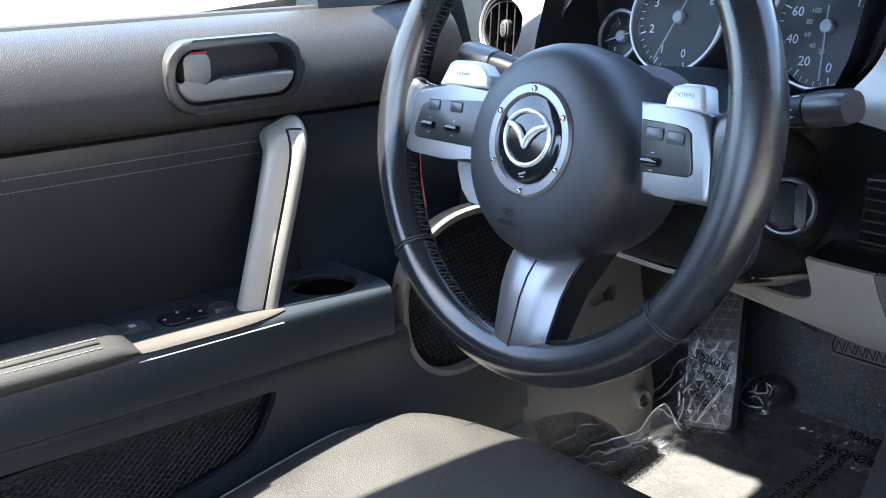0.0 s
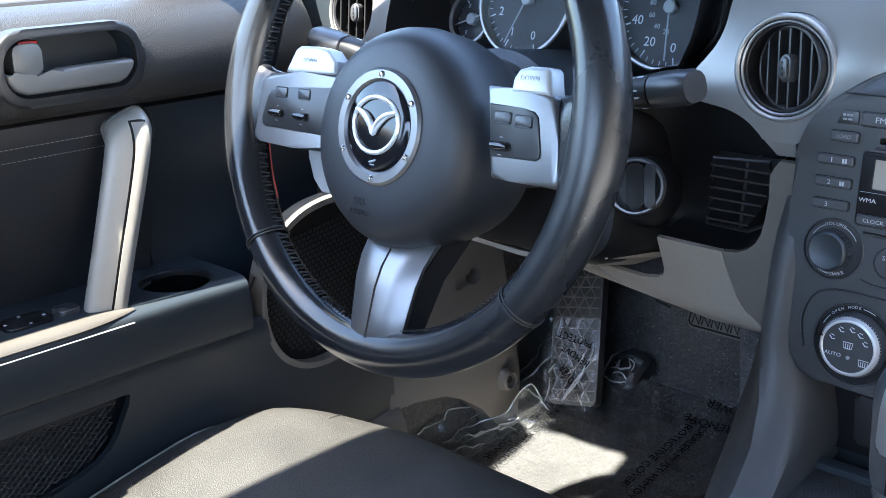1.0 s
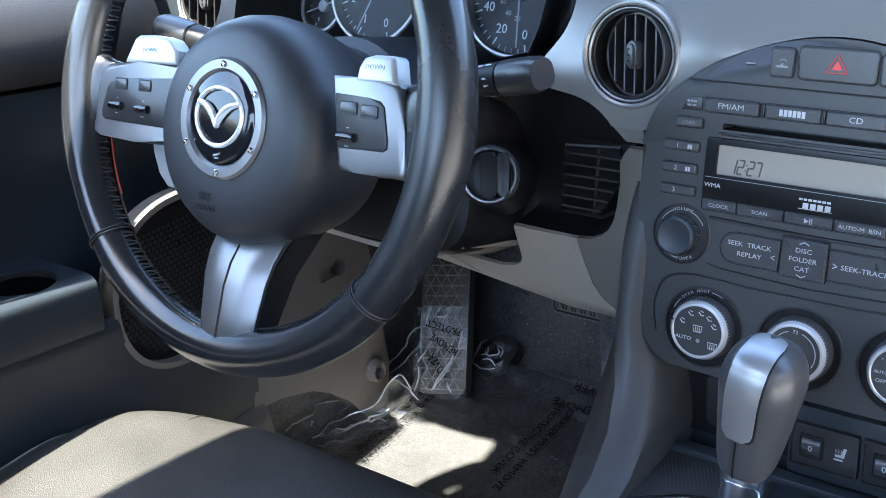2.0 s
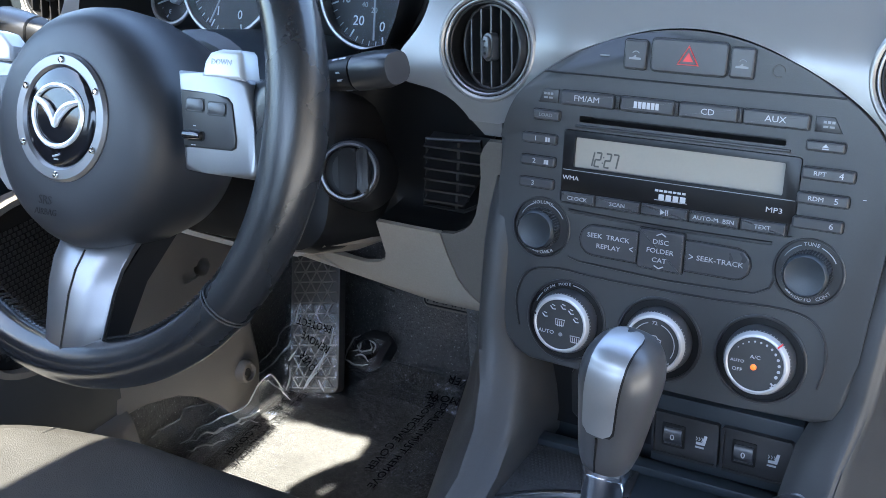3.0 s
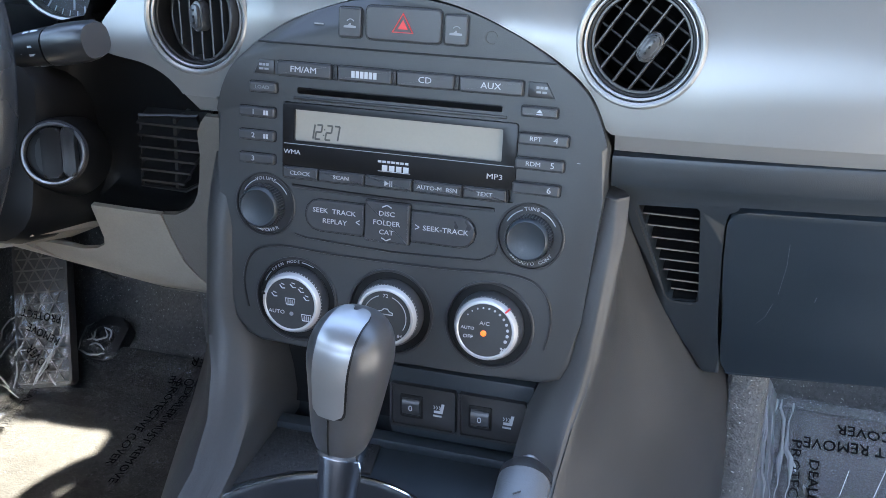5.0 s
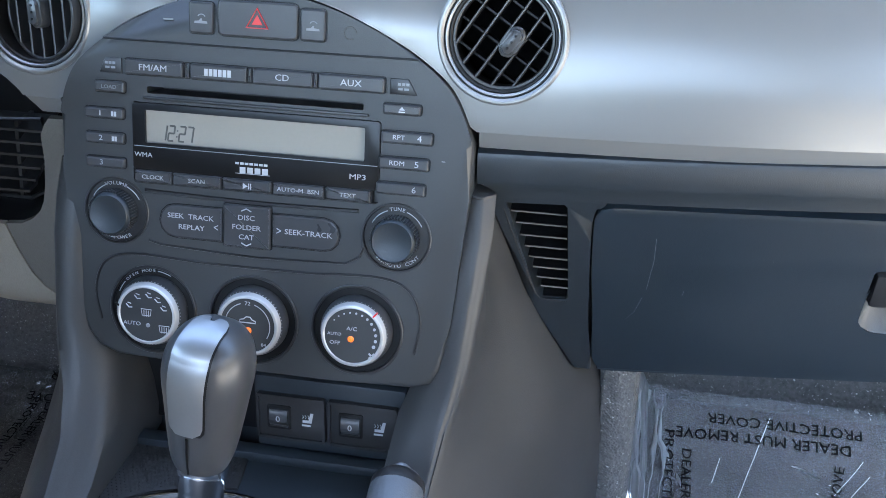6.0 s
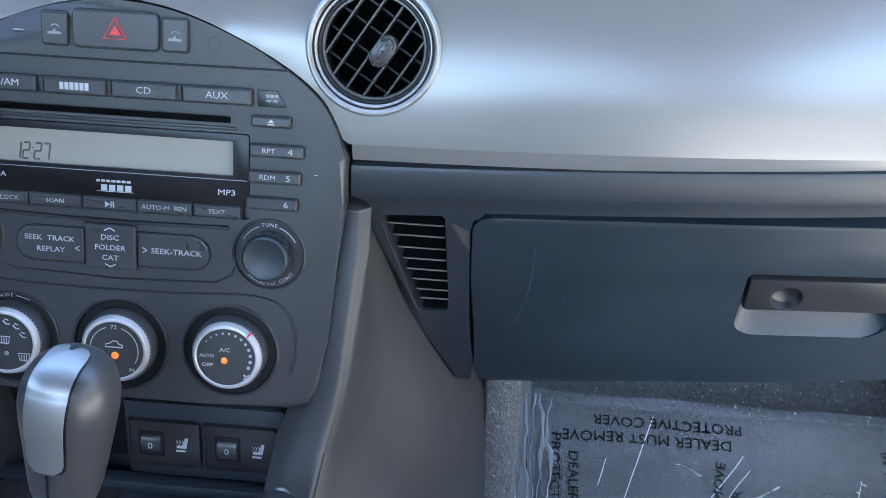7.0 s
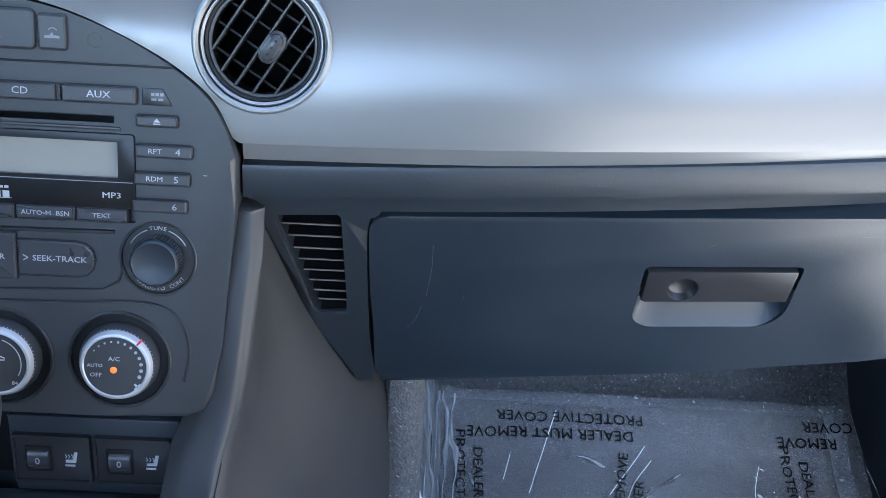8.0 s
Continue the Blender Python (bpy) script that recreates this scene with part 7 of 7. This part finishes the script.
def floor_mat(name, x0, x1, y0, y1, label):
    t = thing(name, pose(0, 0, 0), label, "floor mat", group="carpet floor mats")
    nx, ny = 40, 40
    rows = []
    for y in np.linspace(y0, y1, ny):
        rows.append([(x, y, floor_height(x, y) + 0.010 + 0.0015 * noise.noise((x * 40, y * 40, 2))) for x in np.linspace(x0, x1, nx)])
    part("pile", sheet(rows, 0.006), MAT_CARPET, t)
    edge = [rows[0][i] for i in range(nx)] + [rows[j][-1] for j in range(1, ny)] + [rows[-1][i] for i in range(nx - 2, -1, -1)] + [rows[j][0] for j in range(ny - 2, 0, -1)]
    part("binding", sweep(edge, 0.005, 6, closed=True), RUBBER, t)
    return t


rng = random.Random(7)
CREASES = []
for side in (-1, 1):
    for k in range(26):
        cx, cy = side * rng.uniform(0.26, 0.64), rng.uniform(0.25, 0.56)
        a = radians(rng.choice((58, 64, 72, 110, 30, 150)) + rng.uniform(-8, 8))
        CREASES.append((cx, cy, math.cos(a), math.sin(a), rng.uniform(0.02, 0.09), rng.uniform(0.0012, 0.0030)))


def film_height(x, y):
    """Crumpled film above a mat, with sharp folds."""
    p = Vector((x, y, 0))
    n1 = noise.noise(p * 7 + Vector((3, 1, 0)))
    n2 = noise.noise(Vector((x * 34 + y * 12, y * 10 - x * 4, 5)))
    n3 = abs(noise.noise(Vector((x * 22 - y * 14, x * 10 + y * 20, 9))))
    fold = 0.0
    for cx, cy, ux, uy, ln, h in CREASES:
        if cx * x > 0:
            along, off = (x - cx) * ux + (y - cy) * uy, (y - cy) * ux - (x - cx) * uy
            if abs(along) < ln and abs(off) < 0.012:
                fold = max(fold, h * (1 - (along / ln) ** 2) * math.exp(-abs(off) / 0.0022))
    return floor_height(x, y) + 0.0205 + 0.0030 * n1 + 0.0011 * n2 + 0.0016 * (0.35 - n3) + 0.0010 * noise.noise(Vector((x * 95, y * 80, 11))) + fold


def protective_film(name, x0, x1, y0, y1, label, lip):
    t = thing(name, pose(0, 0, 0), label, "plastic film", group="clear floor films")
    nx, ny = 210, 230
    rows = []
    for j, y in enumerate(np.linspace(y0, y1, ny)):
        row = []
        for i, x in enumerate(np.linspace(x0, x1, nx)):
            # the free edges curl up
            d = (x - x0) if lip < 0 else (x1 - x)
            up = (0.10 if x > 0 else 0.05) * max(1 - d / (0.036 if x > 0 else 0.06), 0) ** 1.6 * (0.75 + 0.25 * noise.noise((y * 16, 2, 4))) + 0.011 * max(1 - d / 0.08, 0) * noise.noise((x * 130, y * 11, 6))
            tear = 0.010 * noise.noise((y * 38, 1, 3)) + 0.005 * noise.noise((y * 110, 2, 5))
            row.append((x + 0.006 * noise.noise((x * 12, y * 12, 8)) + tear * max(1 - d / 0.02, 0), y, film_height(x, y) + up))
        rows.append(row)
    ob = part("sheet", sheet(rows, 0), FILM if x0 > 0 else FILM_DARK, t, "crumpled clear plastic sheet", smooth=70)
    ob.visible_shadow = False
    cut = [Vector(rows[j][0]) for j in range(int(ny * 0.45), ny, 3)]
    part("edge", sweep(cut, 0.0011, 6), GLINT, t, "cut film edge with its glint in milky colour").visible_shadow = False
    for i in ((1, 3, 5, 8, 10, 13, 17, 21) if x0 > 0 else (5,)):
        fold = [Vector(rows[j][i + (j // 17 + i) % 3]) + Vector((0, 0, 0.001)) for j in range(int(ny * 0.6), ny, 4)]
        part("fold", sweep(fold, [0.0005 + 0.0040 * max(noise.noise((k * 0.28, i * 1.7, 6)) + 0.1, 0) for k in range(len(fold))], 6), GLINT, t, "film fold with its glint in milky colour").visible_shadow = False
    return t


def film_lettering(owner, lines):
    """Printed notices that follow the film; each line: words, size, x, y, turn in degrees."""
    for body, size, x, y, turn in lines:
        bm = letters(body, size, x, y, 0.0, turn=radians(turn), squeeze=1.2)
        bmesh.ops.triangulate(bm, faces=bm.faces[:])
        for v in bm.verts:
            v.co.z = film_height(v.co.x, v.co.y) + 0.0022 + v.co.z
        part("notice", bm, FILM_INK, owner, "black printed notice")


def mat_clip():
    m = Matrix.Translation((-0.556, 0.560, floor_height(-0.5, 0.56) + 0.012)) @ Matrix.Rotation(radians(24), 4, "X")
    c = thing("mat_clip", m, "black mat clip under a wrinkled scrap of clear film", "clip")
    part("base", prism(rrect(-0.026, 0.026, -0.030, 0.034, 0.014), -0.01, 0.010, 0.006, 3), RUBBER, c)
    part("knob", lathe([(0.015, 0.008), (0.014, 0.018), (0.010, 0.021), (0.0001, 0.022)], 28, cap=False), PLASTIC_DEEP, c)
    rows = [[(x, y, 0.0225 + 0.007 * noise.noise((x * 130, y * 130, 1)) - 8 * (x * x + y * y)) for x in np.linspace(-0.022, 0.022, 20)] for y in np.linspace(-0.030, 0.016, 20)]
    part("scrap", sheet(rows, 0), SCRAP, c, "wrinkled clear scrap", smooth=60).visible_shadow = False
    for run in (((-0.020, -0.026), (-0.022, 0.000), (-0.016, 0.014)), ((-0.020, -0.026), (0.000, -0.031), (0.018, -0.026)), ((-0.010, -0.004), (0.000, -0.012), (0.012, -0.004), (0.004, 0.006)), ((-0.006, -0.020), (0.004, -0.016), (0.016, -0.022)), ((0.002, 0.008), (0.014, 0.004), (0.018, -0.010)), ((-0.012, -0.014), (-0.004, -0.008), (-0.008, 0.004))):
        part("crease", sweep([(x, y, 0.0245 + 0.004 * noise.noise((x * 130, y * 130, 1)) - 6 * (x * x + y * y)) for x, y in spline(run, 9)], [0.0004, 0.0009, 0.0013, 0.0014, 0.0013, 0.0014, 0.0012, 0.0008, 0.0004], 5), GLINT, c, "film crease with its glint in milky colour").visible_shadow = False
    return c


sill_and_kick(), foot_rest(), brake_pedal()
floor_mat("floor_mat", -0.625, -0.215, -0.05, 0.555, "black carpet mat in the driver's footwell")
floor_mat("floor_mat", 0.245, 0.66, -0.05, 0.555, "black carpet mat in the passenger's footwell")
F1 = protective_film("protective_film", -0.665, -0.215, 0.02, 0.560, "crumpled clear protective film over the driver's mat", -1)
F2 = protective_film("protective_film", 0.225, 0.68, 0.02, 0.563, "crumpled clear protective film over the passenger's mat", -1)
NOTICE = ("DEALER MUST REMOVE", "PROTECTIVE COVER")
film_lettering(F2, [(NOTICE[1], 0.0138, 0.392, 0.5350, 180), (NOTICE[0], 0.0138, 0.371, 0.5195, 180), (NOTICE[0], 0.0138, 0.2965, 0.4185, -90), (NOTICE[1], 0.0138, 0.2785, 0.4440, -90), (NOTICE[0], 0.0138, 0.4310, 0.4190, 80), (NOTICE[1], 0.0138, 0.4455, 0.3990, 80),
                    (NOTICE[0], 0.0138, 0.630, 0.4185, -90), (NOTICE[1], 0.0138, 0.612, 0.4420, -90), ("COVER", 0.0138, 0.662, 0.5370, 180), ("REMOVE", 0.0138, 0.638, 0.5220, 180)])
film_lettering(F1, [(NOTICE[1], 0.0148, -0.345, 0.545, 180), (NOTICE[0], 0.0148, -0.350, 0.517, 180), (NOTICE[0], 0.0138, -0.412, 0.425, -90), (NOTICE[1], 0.0138, -0.431, 0.440, -90),
                    (NOTICE[0], 0.0138, -0.588, 0.385, -86), (NOTICE[1], 0.0138, -0.607, 0.390, -86), (NOTICE[0], 0.0148, -0.330, 0.250, 150), (NOTICE[1], 0.0148, -0.300, 0.280, 150)])
# sharp folds across the passenger's film, their glints drawn as milky strands
for run in (((0.378, 0.542), (0.362, 0.500), (0.347, 0.455)), ((0.468, 0.512), (0.448, 0.486), (0.427, 0.458)), ((0.474, 0.500), (0.452, 0.470), (0.440, 0.440)), ((0.690, 0.552), (0.696, 0.500), (0.702, 0.450)), ((0.585, 0.500), (0.575, 0.470), (0.572, 0.440)), ((0.330, 0.500), (0.322, 0.470))):
    run = [(x, y, film_height(x, y) + 0.0006) for x, y in spline(run, 18)]
    part("fold", sweep(run, [0.0002 + 0.0004 * abs(noise.noise((k * 0.45, run[0][0] * 9, 2))) for k in range(18)], 5), GLINT, F2, "film fold with its glint in milky colour").visible_shadow = False
# the film's torn side stands up against the sill
top = spline([(-0.655, 0.296, 0.070), (-0.648, 0.330, 0.076), (-0.630, 0.360, 0.082), (-0.613, 0.380, 0.093), (-0.597, 0.397, 0.120), (-0.594, 0.408, 0.116), (-0.590, 0.418, 0.090)], 60)
foot = spline([(-0.630, 0.290, 0.060), (-0.615, 0.330, 0.058), (-0.598, 0.365, 0.058), (-0.585, 0.390, 0.058), (-0.572, 0.410, 0.060), (-0.568, 0.420, 0.062), (-0.566, 0.430, 0.064)], 60)
curl = [[Vector(f).lerp(Vector(t), k / 11) + Vector((0.006 * noise.noise((t[1] * 60, k * 0.5, 2)), 0, 0.004 * noise.noise((t[1] * 45, k * 0.4, 7)))) for k in range(12)] for t, f in zip(top, foot)]
part("side_curl", sheet(curl, 0), SCRAP, F1, "torn upright side of the film", smooth=40).visible_shadow = False
part("edge", sweep([r[-1] for r in curl[::2]], [0.0008 + 0.0010 * abs(noise.noise((k * 0.7, 3, 1))) for k in range(30)], 6), GLINT, F1, "cut film edge with its glint in milky colour").visible_shadow = False
for a, b, k0, k1 in ((2, 26, 9, 4), (8, 30, 6, 7), (0, 12, 5, 2), (38, 50, 11, 3)):
    run = [curl[i][round(k0 + (k1 - k0) * (i - a) / (b - a))] + Vector((0.001, -0.001, 0.001)) for i in range(a, b)]
    part("fold", sweep(run, [0.0018 * math.sin(math.pi * (i + 0.5) / len(run)) + 0.0003 for i in range(len(run))], 6, flat=0.5), GLINT, F1, "film fold with its glint in milky colour").visible_shadow = False
mat_clip()


# ---- outside ----
def parked_car():
    c = thing("parked_car", pose(-3.1, 0.9, -0.24, 0, 0, 8), "white car parked alongside, in full sun", "car")
    side = spline([(-2.1, 0.30), (-2.15, 0.62), (-2.0, 0.90), (-1.5, 1.0), (-1.1, 1.38), (-0.2, 1.45), (0.5, 1.35), (1.1, 0.98), (1.9, 0.80), (2.1, 0.55), (2.05, 0.28)], 44)
    secs = []
    for x, k in ((-0.88, 0.93), (-0.85, 0.98), (-0.6, 1.0), (0.6, 1.0), (0.85, 0.98), (0.88, 0.93)):
        secs.append([(x * (1 if z < 0.95 else 0.8), y * k, 0.25 + (z - 0.25) * k) for y, z in side] + [(x, 2.0 * k, 0.25), (x, -2.0 * k, 0.25)])
    part("body", loft(secs), WHITE_PAINT, c, "glossy white bodywork")
    part("side_glass", prism([(-1.2, 1.02), (-0.95, 1.30), (-0.2, 1.37), (0.42, 1.28), (0.85, 1.02)], 0.74, 0.76), DARK_GLASS, c).matrix_local = Matrix(((0, 0, 1, 0), (1, 0, 0, 0), (0, 1, 0, 0), (0, 0, 0, 1)))
    for y in (-1.3, 1.3):
        for s in (-1, 1):
            w = part("wheel", moved(lathe([(0.20, -0.1), (0.31, -0.1), (0.325, -0.06), (0.325, 0.06), (0.31, 0.1), (0.20, 0.1)], 32), Matrix.Translation((s * 0.80, y, 0.325)) @ Matrix.Rotation(radians(90), 4, "Y")), RUBBER, c)
            part("hubcap", moved(lathe([(0.20, -0.102), (0.20, 0.102)], 24), Matrix.Translation((s * 0.80, y, 0.325)) @ Matrix.Rotation(radians(90), 4, "Y")), SATIN, w)
    return c


def far_building():
    bm = box(6.5, 16.0, -40.0, 4.0, -0.24, 3.3)
    b = part("wall_building", bm, WALL, None)
    tagged(b, "plain tan building wall across the car park", "building", kind="structure")


parked_car(), far_building()
